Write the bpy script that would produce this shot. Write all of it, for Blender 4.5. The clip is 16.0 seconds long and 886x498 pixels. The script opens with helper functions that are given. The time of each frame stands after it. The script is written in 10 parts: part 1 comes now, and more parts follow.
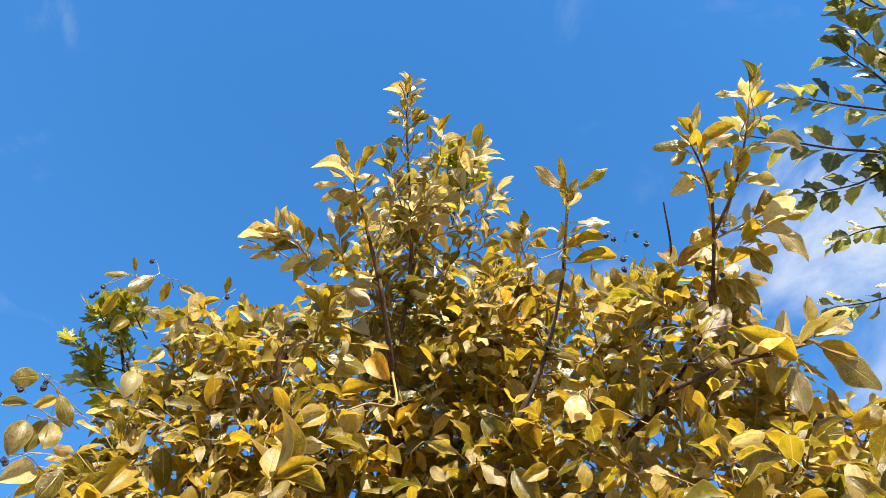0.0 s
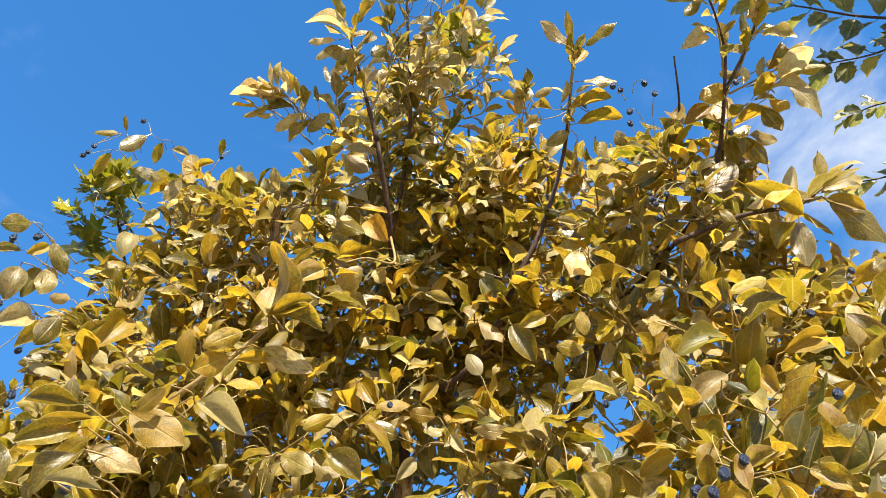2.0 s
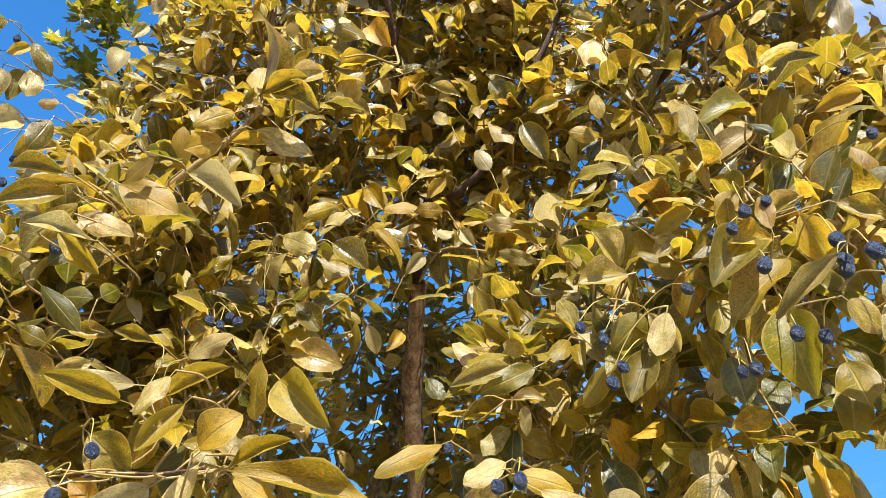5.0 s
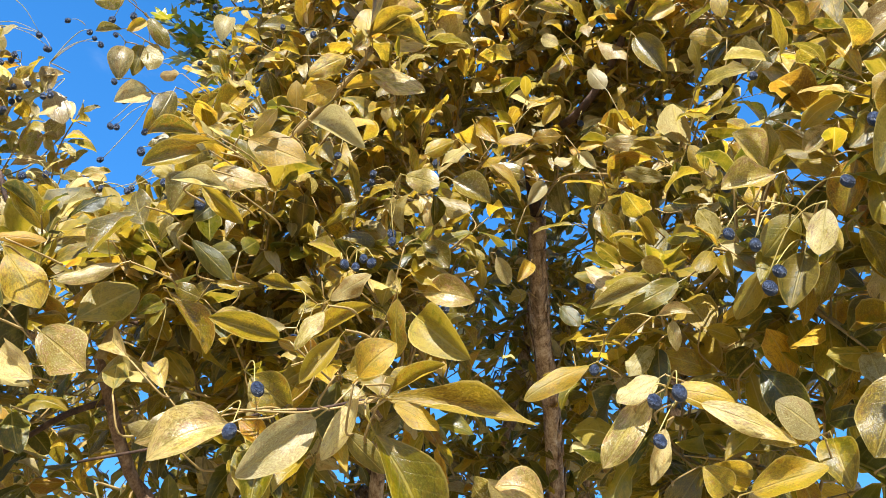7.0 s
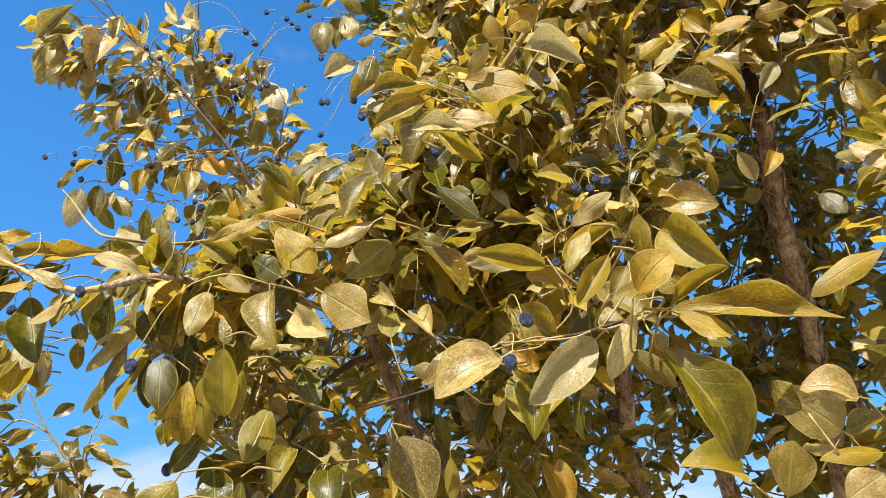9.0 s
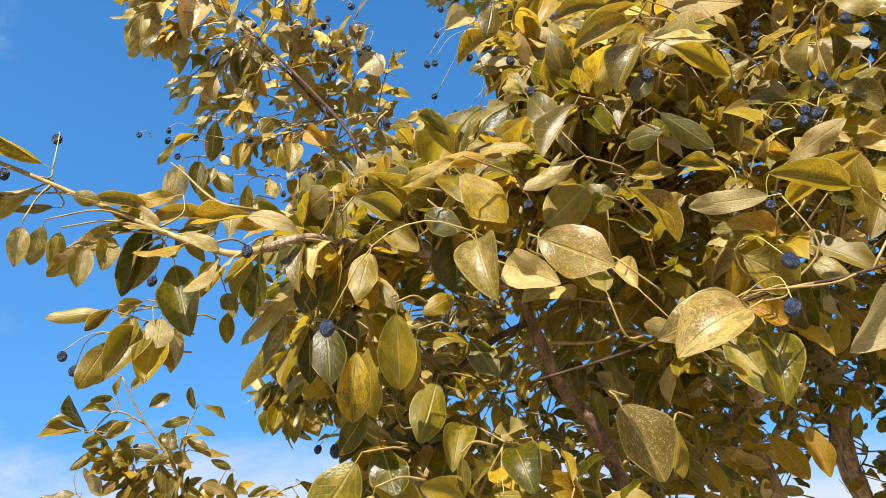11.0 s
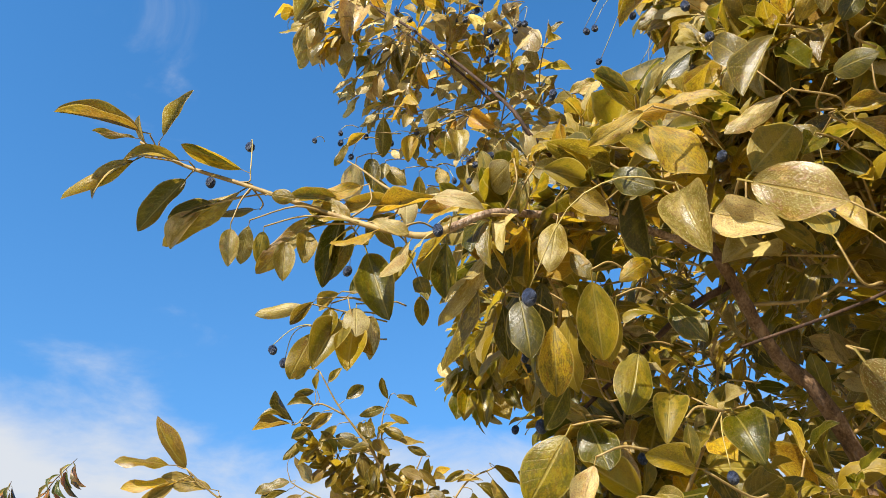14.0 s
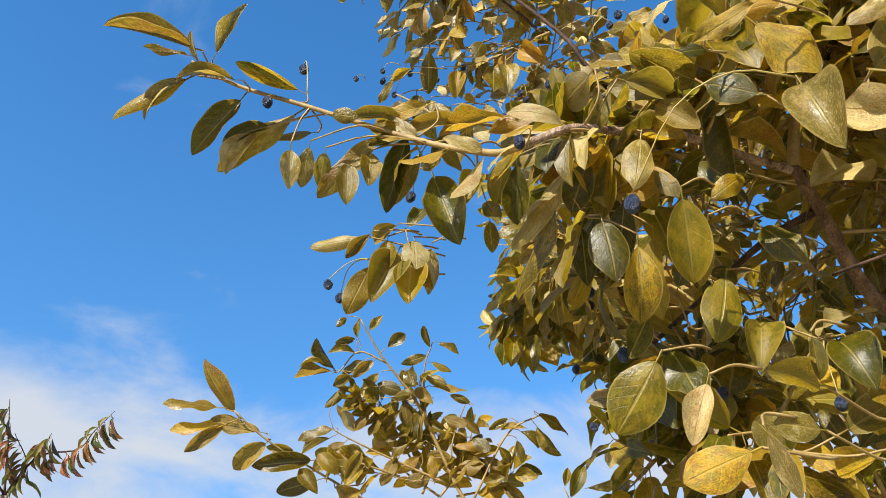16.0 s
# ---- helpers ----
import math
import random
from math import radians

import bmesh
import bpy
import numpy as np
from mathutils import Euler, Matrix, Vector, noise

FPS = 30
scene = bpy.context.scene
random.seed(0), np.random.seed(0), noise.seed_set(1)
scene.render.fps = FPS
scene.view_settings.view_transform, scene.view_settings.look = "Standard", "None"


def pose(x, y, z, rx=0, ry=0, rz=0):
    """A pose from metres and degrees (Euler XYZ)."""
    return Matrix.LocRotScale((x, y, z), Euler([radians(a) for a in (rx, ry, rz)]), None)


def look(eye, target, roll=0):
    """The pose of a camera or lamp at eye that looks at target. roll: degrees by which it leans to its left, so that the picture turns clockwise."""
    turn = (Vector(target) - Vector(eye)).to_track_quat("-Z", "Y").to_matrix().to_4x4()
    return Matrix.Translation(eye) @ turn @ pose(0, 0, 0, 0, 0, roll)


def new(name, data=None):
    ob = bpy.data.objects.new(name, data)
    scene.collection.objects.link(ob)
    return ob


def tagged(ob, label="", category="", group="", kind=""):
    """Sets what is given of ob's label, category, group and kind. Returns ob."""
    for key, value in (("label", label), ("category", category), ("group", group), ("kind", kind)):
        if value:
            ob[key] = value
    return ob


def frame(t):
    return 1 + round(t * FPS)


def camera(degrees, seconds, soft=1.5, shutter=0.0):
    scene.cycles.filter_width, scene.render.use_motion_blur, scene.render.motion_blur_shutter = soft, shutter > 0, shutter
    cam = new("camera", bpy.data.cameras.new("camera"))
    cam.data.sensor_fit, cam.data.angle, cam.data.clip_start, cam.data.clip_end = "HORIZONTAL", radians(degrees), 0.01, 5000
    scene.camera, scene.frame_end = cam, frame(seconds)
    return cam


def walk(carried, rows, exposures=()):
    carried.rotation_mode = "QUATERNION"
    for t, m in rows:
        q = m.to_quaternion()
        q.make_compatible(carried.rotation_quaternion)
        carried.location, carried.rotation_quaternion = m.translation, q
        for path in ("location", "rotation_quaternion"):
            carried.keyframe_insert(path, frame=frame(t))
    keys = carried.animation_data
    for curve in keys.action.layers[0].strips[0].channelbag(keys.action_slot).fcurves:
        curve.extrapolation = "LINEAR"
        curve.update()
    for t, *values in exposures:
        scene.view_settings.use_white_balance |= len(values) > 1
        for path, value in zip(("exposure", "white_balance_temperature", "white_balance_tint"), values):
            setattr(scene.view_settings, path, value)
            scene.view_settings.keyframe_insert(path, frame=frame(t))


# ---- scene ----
cam = camera(62.9, 16.0, 0.9)
PATH = [
    (0, (0.012, 0.064, 1.645), (-0.025, 1.212, 3.281), 0.9),
    (0.5, (0.007, 0.091, 1.636), (-0.031, 1.28, 3.244), 1.0),
    (1, (0.007, 0.115, 1.628), (-0.031, 1.367, 3.187), 1.1),
    (1.5, (0.012, 0.137, 1.621), (-0.028, 1.448, 3.131), 1.2),
    (2, (0.013, 0.153, 1.615), (-0.026, 1.51, 3.084), 1.3),
    (2.5, (0.011, 0.168, 1.605), (-0.028, 1.572, 3.029), 1.3),
    (3, (0.01, 0.191, 1.595), (-0.028, 1.638, 2.975), 1.3),
    (3.5, (0.01, 0.216, 1.585), (-0.028, 1.706, 2.919), 1.3),
    (4, (0.019, 0.234, 1.579), (-0.022, 1.76, 2.871), 1.2),
    (4.2, (0.027, 0.241, 1.576), (-0.019, 1.782, 2.85), 1.1),
    (6.3, (0.018, 0.29, 1.56), (-0.192, 1.957, 2.646), -0.0),
    (6.5, (0.015, 0.29, 1.561), (-0.222, 1.957, 2.64), -0.1),
    (7, (0.001, 0.283, 1.556), (-0.389, 1.932, 2.618), 1.2),
    (7.5, (-0.014, 0.274, 1.553), (-0.558, 1.898, 2.586), 2.1),
    (8, (-0.029, 0.276, 1.549), (-0.735, 1.865, 2.537), 2.2),
    (8.5, (-0.035, 0.282, 1.551), (-0.858, 1.852, 2.478), 1.1),
    (9, (-0.05, 0.281, 1.551), (-0.963, 1.812, 2.457), 0.3),
    (9.5, (-0.095, 0.27, 1.55), (-1.054, 1.784, 2.438), 0.0),
    (10, (-0.148, 0.28, 1.551), (-1.123, 1.786, 2.436), -0.0),
    (10.2, (-0.17, 0.295, 1.551), (-1.15, 1.797, 2.437), -0.1),
    (12.3, (-0.285, 0.259, 1.56), (-1.337, 1.689, 2.48), -0.9),
    (12.5, (-0.277, 0.27, 1.559), (-1.386, 1.659, 2.476), -0.5),
    (13, (-0.273, 0.275, 1.556), (-1.481, 1.586, 2.463), 0.2),
    (13.5, (-0.272, 0.279, 1.55), (-1.552, 1.535, 2.435), 0.6),
    (14, (-0.276, 0.283, 1.545), (-1.61, 1.498, 2.409), 0.6),
    (14.5, (-0.271, 0.276, 1.544), (-1.63, 1.473, 2.393), 0.5),
    (15, (-0.29, 0.274, 1.536), (-1.674, 1.458, 2.362), 0.8),
    (15.5, (-0.324, 0.278, 1.532), (-1.72, 1.471, 2.327), 0.9),
    (16, (-0.352, 0.282, 1.525), (-1.752, 1.485, 2.296), 1.0),
]
walk(cam, [(t, look(eye, target, roll)) for t, eye, target, roll in PATH], [(0, 1.52, 6750, 10), (4.2, 1.46, 6350, 10), (7, 1.57, 6050, 9), (9, 1.34, 6250, 9),
                                                                               (10, 1.28, 6400, 9), (12.5, 1.25, 7050, 10), (16, 1.03, 6550, 10)])

# ---- light ----
SUN = Vector((0.17, -0.71, 0.68)).normalized()
sun = new("sun", bpy.data.lights.new("sun", "SUN"))
sun.data.energy, sun.data.angle, sun.data.color = 5.0, radians(0.53), (1.0, 0.94, 0.84)
sun.matrix_world = look(SUN * 20, (0, 0, 0))


def nodes_of(tree):
    tree.nodes.clear()

    def add(kind, **settings):
        node = tree.nodes.new(kind)
        for key, value in settings.items():
            if key in node.inputs:
                node.inputs[key].default_value = value
        return node
    return add, tree.links.new


def ramp(add, stops):
    node = add("ShaderNodeValToRGB")
    cr = node.color_ramp
    while len(cr.elements) < len(stops):
        cr.elements.new(0.5)
    for el, (p, c) in zip(cr.elements, stops):
        el.position, el.color = p, (*c, 1)
    return node


def maths(add, link, op, a, b=None, clamp=False):
    node = add("ShaderNodeMath")
    node.operation, node.use_clamp = op, clamp
    for i, v in enumerate((a, b)):
        if v is None:
            continue
        if isinstance(v, (int, float)):
            node.inputs[i].default_value = v
        else:
            link(v, node.inputs[i])
    return node.outputs[0]


def mixed(add, link, fac, a, b):
    node = add("ShaderNodeMix")
    node.data_type = "RGBA"
    for slot, v in ((0, fac), (6, a), (7, b)):
        if isinstance(v, (int, float)):
            node.inputs[slot].default_value = v
        elif isinstance(v, tuple):
            node.inputs[slot].default_value = (*v, 1)
        else:
            link(v, node.inputs[slot])
    return node.outputs[2]


def step(add, link, value, low, high):
    node = add("ShaderNodeMapRange")
    node.interpolation_type = "SMOOTHSTEP"
    link(value, node.inputs[0])
    node.inputs[1].default_value, node.inputs[2].default_value = low, high
    return node.outputs[0]


def make_world():
    world = bpy.data.worlds.new("sky")
    scene.world = world
    world.use_nodes = True
    add, link = nodes_of(world.node_tree)
    sky = add("ShaderNodeTexSky")
    sky.sky_type, sky.sun_disc = "NISHITA", False
    sky.sun_elevation, sky.sun_rotation = math.asin(SUN.z), math.atan2(SUN.x, SUN.y)
    sky.altitude, sky.air_density, sky.dust_density, sky.ozone_density = 300, 1.0, 0.1, 2.0
    co = add("ShaderNodeTexCoord")
    part_z = add("ShaderNodeSeparateXYZ")
    link(co.outputs["Generated"], part_z.inputs[0])
    # a shallower fall of the blue towards the horizon
    lifted = add("ShaderNodeVectorMath")
    lifted.operation = "MULTIPLY_ADD"
    link(co.outputs["Generated"], lifted.inputs[0])
    lifted.inputs[1].default_value, lifted.inputs[2].default_value = (1, 1, 0.63), (0, 0, 0.285)
    level = add("ShaderNodeVectorMath")
    level.operation = "NORMALIZE"
    link(lifted.outputs[0], level.inputs[0])
    link(level.outputs[0], sky.inputs["Vector"])
    # wisps of thin cloud, thicker towards the horizon and on one side
    stretch = add("ShaderNodeMapping")
    stretch.inputs["Scale"].default_value = (1.5, 1.5, 3.4)
    stretch.inputs["Rotation"].default_value = (0.3, 0.5, 0.4)
    link(co.outputs["Generated"], stretch.inputs[0])
    wisps = add("ShaderNodeTexNoise", Scale=2.1, Detail=9.0, Roughness=0.58, Distortion=0.5)
    link(stretch.outputs[0], wisps.inputs["Vector"])
    side = add("ShaderNodeVectorMath")
    side.operation = "DOT_PRODUCT"
    link(co.outputs["Generated"], side.inputs[0])
    side.inputs[1].default_value = Vector((0.43, 0.57, 0.70)).normalized()
    near_side = step(add, link, side.outputs["Value"], 0.955, 0.998)
    low = step(add, link, part_z.outputs["Z"], 0.285, 0.10)
    wanted = maths(add, link, "ADD", maths(add, link, "MULTIPLY", near_side, 0.14), maths(add, link, "MULTIPLY", low, 0.36))
    amount = step(add, link, maths(add, link, "ADD", wisps.outputs[0], wanted), 0.60, 0.98)
    hue = add("ShaderNodeHueSaturation", Saturation=1.32)
    link(sky.outputs[0], hue.inputs["Color"])
    colour = mixed(add, link, amount, hue.outputs[0], (2.7, 2.95, 3.35))
    back = add("ShaderNodeBackground", Strength=0.119)
    link(colour, back.inputs["Color"])
    out = add("ShaderNodeOutputWorld")
    link(back.outputs[0], out.inputs[0])


make_world()


# ---- materials ----
def leaf_material(name, tones, single, spots=0.65, spot_colour=(0.085, 0.036, 0.008), gloss=0.36, through_light=0.48):
    """A leaf blade: midrib and side veins along its own run, blotches, specks and a waxy gloss. tones: five colours."""
    mat = bpy.data.materials.new(name)
    mat.use_nodes = True
    add, link = nodes_of(mat.node_tree)
    rnd = add("ShaderNodeObjectInfo").outputs["Random"] if single else add("ShaderNodeNewGeometry").outputs["Random Per Island"]
    uv = add("ShaderNodeUVMap")
    uv.uv_map = "run"
    run = add("ShaderNodeSeparateXYZ")
    link(uv.outputs[0], run.inputs[0])
    u, v = run.outputs[0], run.outputs[1]
    off = maths(add, link, "ABSOLUTE", maths(add, link, "SUBTRACT", v, 0.5))
    shift = add("ShaderNodeCombineXYZ")
    for i, k in enumerate((61.0, 37.0, 83.0)):
        link(maths(add, link, "MULTIPLY", rnd, k), shift.inputs[i])
    place = add("ShaderNodeVectorMath")
    place.operation = "ADD"
    link(uv.outputs[0], place.inputs[0])
    link(shift.outputs[0], place.inputs[1])
    big = add("ShaderNodeTexNoise", Scale=2.2, Detail=3.0, Roughness=0.6)
    fine = add("ShaderNodeTexNoise", Scale=17.0, Detail=4.0, Roughness=0.7)
    speck = add("ShaderNodeTexNoise", Scale=42.0, Detail=2.0, Roughness=0.6)
    for n in (big, fine, speck):
        link(place.outputs[0], n.inputs["Vector"])
    base = ramp(add, [(i / 4, c) for i, c in enumerate(tones)])
    link(maths(add, link, "ADD", rnd, maths(add, link, "MULTIPLY", maths(add, link, "SUBTRACT", big.outputs[0], 0.5), 1.5), True), base.inputs[0])
    # each leaf is at its own stage of turning: some bleached, some still green, some dull
    second = maths(add, link, "FRACT", maths(add, link, "MULTIPLY", rnd, 17.31))
    third = maths(add, link, "FRACT", maths(add, link, "MULTIPLY", rnd, 41.77))
    patch = add("ShaderNodeTexNoise", Scale=4.0, Detail=5.0, Roughness=0.65)
    link(place.outputs[0], patch.inputs["Vector"])
    stage = maths(add, link, "ADD", patch.outputs[0], maths(add, link, "MULTIPLY", maths(add, link, "SUBTRACT", second, 0.5), 0.5))
    # pale patches: bleached skin, with some of the waxy sheen painted into the colour
    bleached_sheen = maths(add, link, "MULTIPLY", step(add, link, stage, 0.56, 0.70), 0.62)
    greener = maths(add, link, "MULTIPLY", step(add, link, stage, 0.44, 0.30), 0.65)
    mottled = mixed(add, link, bleached_sheen, base.outputs[0], tuple(min(c * 1.1 + k, 0.62) for c, k in zip(tones[3], (0.11, 0.062, 0.035))))
    mottled = mixed(add, link, greener, mottled, (tones[0][0] * 0.7, tones[0][1] * 0.75, tones[0][2] * 0.9))
    # rust runs in from the rim and in blotches
    blotch = add("ShaderNodeTexNoise", Scale=6.5, Detail=4.0, Roughness=0.7, Distortion=0.6)
    link(place.outputs[0], blotch.inputs["Vector"])
    turned = maths(add, link, "ADD", blotch.outputs[0], maths(add, link, "ADD", maths(add, link, "MULTIPLY", off, 0.16), maths(add, link, "MULTIPLY", maths(add, link, "SUBTRACT", third, 0.5), 0.16)))
    rust = maths(add, link, "MULTIPLY", step(add, link, turned, 0.60, 0.72), spots)
    mottled = mixed(add, link, rust, mottled, (tones[4][0] * 0.72, tones[4][1] * 0.62, tones[4][2]))
    own = add("ShaderNodeHueSaturation", Saturation=1.10)
    link(mottled, own.inputs["Color"])
    link(maths(add, link, "ADD", maths(add, link, "MULTIPLY", third, 0.64), 0.52), own.inputs["Value"])
    mottled = own.outputs[0]
    # scattered brown flecks, more on some leaves
    many = maths(add, link, "MULTIPLY", step(add, link, big.outputs[0], 0.42, 0.68), spots)
    fleck = maths(add, link, "MULTIPLY", step(add, link, fine.outputs[0], 0.52, 0.60), many)
    dots = maths(add, link, "MULTIPLY", step(add, link, speck.outputs[0], 0.55, 0.61), spots * 0.8)
    colour = mixed(add, link, maths(add, link, "MAXIMUM", fleck, dots), mottled, spot_colour)
    # pin-pricks of bleached skin
    prick = maths(add, link, "MULTIPLY", step(add, link, speck.outputs[0], 0.43, 0.37), spots * 0.6)
    colour = mixed(add, link, prick, colour, tuple(min(c * 1.2 + k, 0.65) for c, k in zip(tones[3], (0.09, 0.07, 0.03))))
    # veins
    bent = maths(add, link, "MULTIPLY", fine.outputs[0], 0.5)
    side_run = maths(add, link, "ADD", bent, maths(add, link, "SUBTRACT", maths(add, link, "MULTIPLY", u, 7.0), maths(add, link, "MULTIPLY", off, 3.4)))
    wave = maths(add, link, "ABSOLUTE", maths(add, link, "SUBTRACT", maths(add, link, "FRACT", side_run), 0.5))
    side_vein = maths(add, link, "MULTIPLY", step(add, link, wave, 0.10, 0.02), 0.22)
    rib = step(add, link, off, 0.04, 0.012)
    rim = step(add, link, off, 0.455, 0.5)
    vein = maths(add, link, "MAXIMUM", side_vein, rib)
    colour = mixed(add, link, maths(add, link, "MULTIPLY", vein, 0.36), colour, (0.50, 0.39, 0.10))
    colour = mixed(add, link, maths(add, link, "MULTIPLY", rim, 0.45), colour, (0.56, 0.43, 0.12))
    bump = add("ShaderNodeBump", Strength=0.7, Distance=0.0022)
    height = maths(add, link, "ADD", maths(add, link, "MULTIPLY", vein, -0.4), maths(add, link, "MULTIPLY", fine.outputs[0], 0.4))
    link(height, bump.inputs["Height"])
    body = add("ShaderNodeBsdfPrincipled", **{"Roughness": gloss, "Specular IOR Level": 0.75})
    waxy = maths(add, link, "ADD", maths(add, link, "MULTIPLY", second, 0.30), gloss - 0.20)
    rough = maths(add, link, "ADD", maths(add, link, "MULTIPLY", patch.outputs[0], 0.22), waxy)
    link(rough, body.inputs["Roughness"])
    link(colour, body.inputs["Base Color"])
    link(bump.outputs[0], body.inputs["Normal"])
    lit = add("ShaderNodeHueSaturation", Hue=0.497, Saturation=0.97, Value=1.62)
    link(colour, lit.inputs["Color"])
    glow = add("ShaderNodeBsdfTranslucent")
    link(lit.outputs[0], glow.inputs["Color"])
    blend = add("ShaderNodeMixShader", Fac=through_light)
    link(body.outputs[0], blend.inputs[1])
    link(glow.outputs[0], blend.inputs[2])
    out = add("ShaderNodeOutputMaterial")
    link(blend.outputs[0], out.inputs[0])
    return mat


def plain_material(name, stops, scale, rough, relief, stretch=(1, 1, 1), metal=0.0, spec=0.4, span=0.4):
    """Colour by two scales of noise in the object's own space, with relief."""
    mat = bpy.data.materials.new(name)
    mat.use_nodes = True
    add, link = nodes_of(mat.node_tree)
    co = add("ShaderNodeTexCoord")
    squeeze = add("ShaderNodeMapping")
    squeeze.inputs["Scale"].default_value = stretch
    link(co.outputs["Object"], squeeze.inputs[0])
    wide = add("ShaderNodeTexNoise", Scale=scale, Detail=5.0, Roughness=0.65)
    grain = add("ShaderNodeTexNoise", Scale=scale * 6.5, Detail=6.0, Roughness=0.7)
    for n in (wide, grain):
        link(squeeze.outputs[0], n.inputs["Vector"])
    both = maths(add, link, "ADD", maths(add, link, "MULTIPLY", wide.outputs[0], 0.6), maths(add, link, "MULTIPLY", grain.outputs[0], 0.4))
    tone = ramp(add, [(0.5 - span / 2 + span * i / (len(stops) - 1), c) for i, c in enumerate(stops)])
    link(both, tone.inputs[0])
    bump = add("ShaderNodeBump", Strength=0.8, Distance=relief)
    link(both, bump.inputs["Height"])
    body = add("ShaderNodeBsdfPrincipled", **{"Roughness": rough, "Metallic": metal, "Specular IOR Level": spec})
    link(tone.outputs[0], body.inputs["Base Color"])
    link(bump.outputs[0], body.inputs["Normal"])
    out = add("ShaderNodeOutputMaterial")
    link(body.outputs[0], out.inputs[0])
    return mat


OLIVE = [(0.120, 0.098, 0.004), (0.195, 0.146, 0.005), (0.295, 0.208, 0.007), (0.400, 0.282, 0.020), (0.375, 0.195, 0.007)]
# GREEN: leaves still green, kept dark with some shade put into the colour
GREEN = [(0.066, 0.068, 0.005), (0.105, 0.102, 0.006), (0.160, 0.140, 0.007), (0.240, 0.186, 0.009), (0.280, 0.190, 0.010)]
GOLD = [(0.290, 0.215, 0.006), (0.350, 0.245, 0.008), (0.420, 0.285, 0.010), (0.425, 0.255, 0.010), (0.360, 0.165, 0.008)]
# PALE: bleached leaves, and the whitish sheen of sunlit ones put into the colour
PALE = [(0.220, 0.172, 0.020), (0.340, 0.258, 0.050), (0.450, 0.345, 0.105), (0.540, 0.425, 0.190), (0.480, 0.325, 0.120)]
DULL = [(0.095, 0.078, 0.006), (0.150, 0.114, 0.008), (0.220, 0.155, 0.010), (0.310, 0.220, 0.035), (0.235, 0.130, 0.010)]
YELLOW = [(0.15, 0.17, 0.012), (0.24, 0.23, 0.014), (0.33, 0.28, 0.015), (0.21, 0.22, 0.016), (0.36, 0.28, 0.015)]
DUSKY = [(0.050, 0.070, 0.018), (0.085, 0.105, 0.024), (0.135, 0.148, 0.030), (0.215, 0.205, 0.040), (0.300, 0.280, 0.090)]
PEACHY = [(0.08, 0.13, 0.03), (0.12, 0.16, 0.035), (0.20, 0.18, 0.05), (0.33, 0.14, 0.07), (0.38, 0.17, 0.09)]

leaf_olive = leaf_material("leaf_olive", OLIVE, True)
leaf_green = leaf_material("leaf_green", GREEN, True, spots=0.4)
leaf_gold = leaf_material("leaf_gold", GOLD, True, spots=0.6)
leaf_pale = leaf_material("leaf_pale", PALE, True, spots=0.65, spot_colour=(0.17, 0.075, 0.025), gloss=0.30)
foliage_olive = leaf_material("foliage_olive", OLIVE, False)
foliage_gold = leaf_material("foliage_gold", GOLD, False, spots=0.5)
foliage_green = leaf_material("foliage_green", GREEN, False, spots=0.25)
leaf_dull = leaf_material("leaf_dull", DULL, True, spots=0.6)
foliage_dull = leaf_material("foliage_dull", DULL, False, spots=0.6)
foliage_pale = leaf_material("foliage_pale", PALE, False, spots=0.4)
foliage_yellow = leaf_material("foliage_yellow", YELLOW, False, spots=0.1, through_light=0.32)
foliage_dusky = leaf_material("foliage_dusky", DUSKY, False, spots=0.3)
foliage_peach = leaf_material("foliage_peach", PEACHY, False, spots=0.2)
bark = plain_material("bark", [(0.11, 0.062, 0.036), (0.33, 0.215, 0.130), (0.56, 0.42, 0.30)], 46, 0.85, 0.016, (1, 1, 0.35), span=0.2)
bark_brown = plain_material("bark_brown", [(0.060, 0.032, 0.018), (0.175, 0.100, 0.054), (0.33, 0.215, 0.125)], 60, 0.85, 0.012, (1, 1, 0.4), span=0.22)
bark_dark = plain_material("bark_dark", [(0.022, 0.011, 0.007), (0.058, 0.029, 0.016), (0.12, 0.068, 0.040)], 70, 0.8, 0.005, (1, 1, 0.5), span=0.24)
bark_young = plain_material("bark_young", [(0.15, 0.085, 0.026), (0.27, 0.180, 0.058), (0.42, 0.310, 0.13)], 90, 0.6, 0.0008)
stalk_skin = plain_material("stalk_skin", [(0.27, 0.19, 0.05), (0.36, 0.27, 0.075), (0.34, 0.29, 0.09)], 80, 0.5, 0.0003)
berry_skin = plain_material("berry_skin", [(0.006, 0.009, 0.020), (0.034, 0.052, 0.110), (0.15, 0.20, 0.33)], 3.2, 0.45, 0.10, spec=0.5, span=0.3)
soil = plain_material("soil", [(0.18, 0.135, 0.075), (0.27, 0.215, 0.12), (0.30, 0.26, 0.12)], 1.3, 0.95, 0.02)


# ---- shaping ----
def mesh_from(name, verts, faces, mats, uvs=None, slots=None):
    me = bpy.data.meshes.new(name)
    me.from_pydata(verts, [], faces)
    for m in mats:
        me.materials.append(m)
    if uvs is not None:
        layer = me.uv_layers.new(name="run")
        loops = np.empty(len(me.loops), dtype=np.int32)
        me.loops.foreach_get("vertex_index", loops)
        layer.data.foreach_set("uv", np.asarray(uvs, dtype=np.float32)[loops].ravel())
    if slots is not None:
        me.polygons.foreach_set("material_index", np.asarray(slots, dtype=np.int32))
    me.polygons.foreach_set("use_smooth", np.ones(len(me.polygons), dtype=bool))
    me.update()
    return me


def child(name, me, parent, label=""):
    ob = new(name, me)
    ob.parent = parent
    return tagged(ob, label) if label else ob


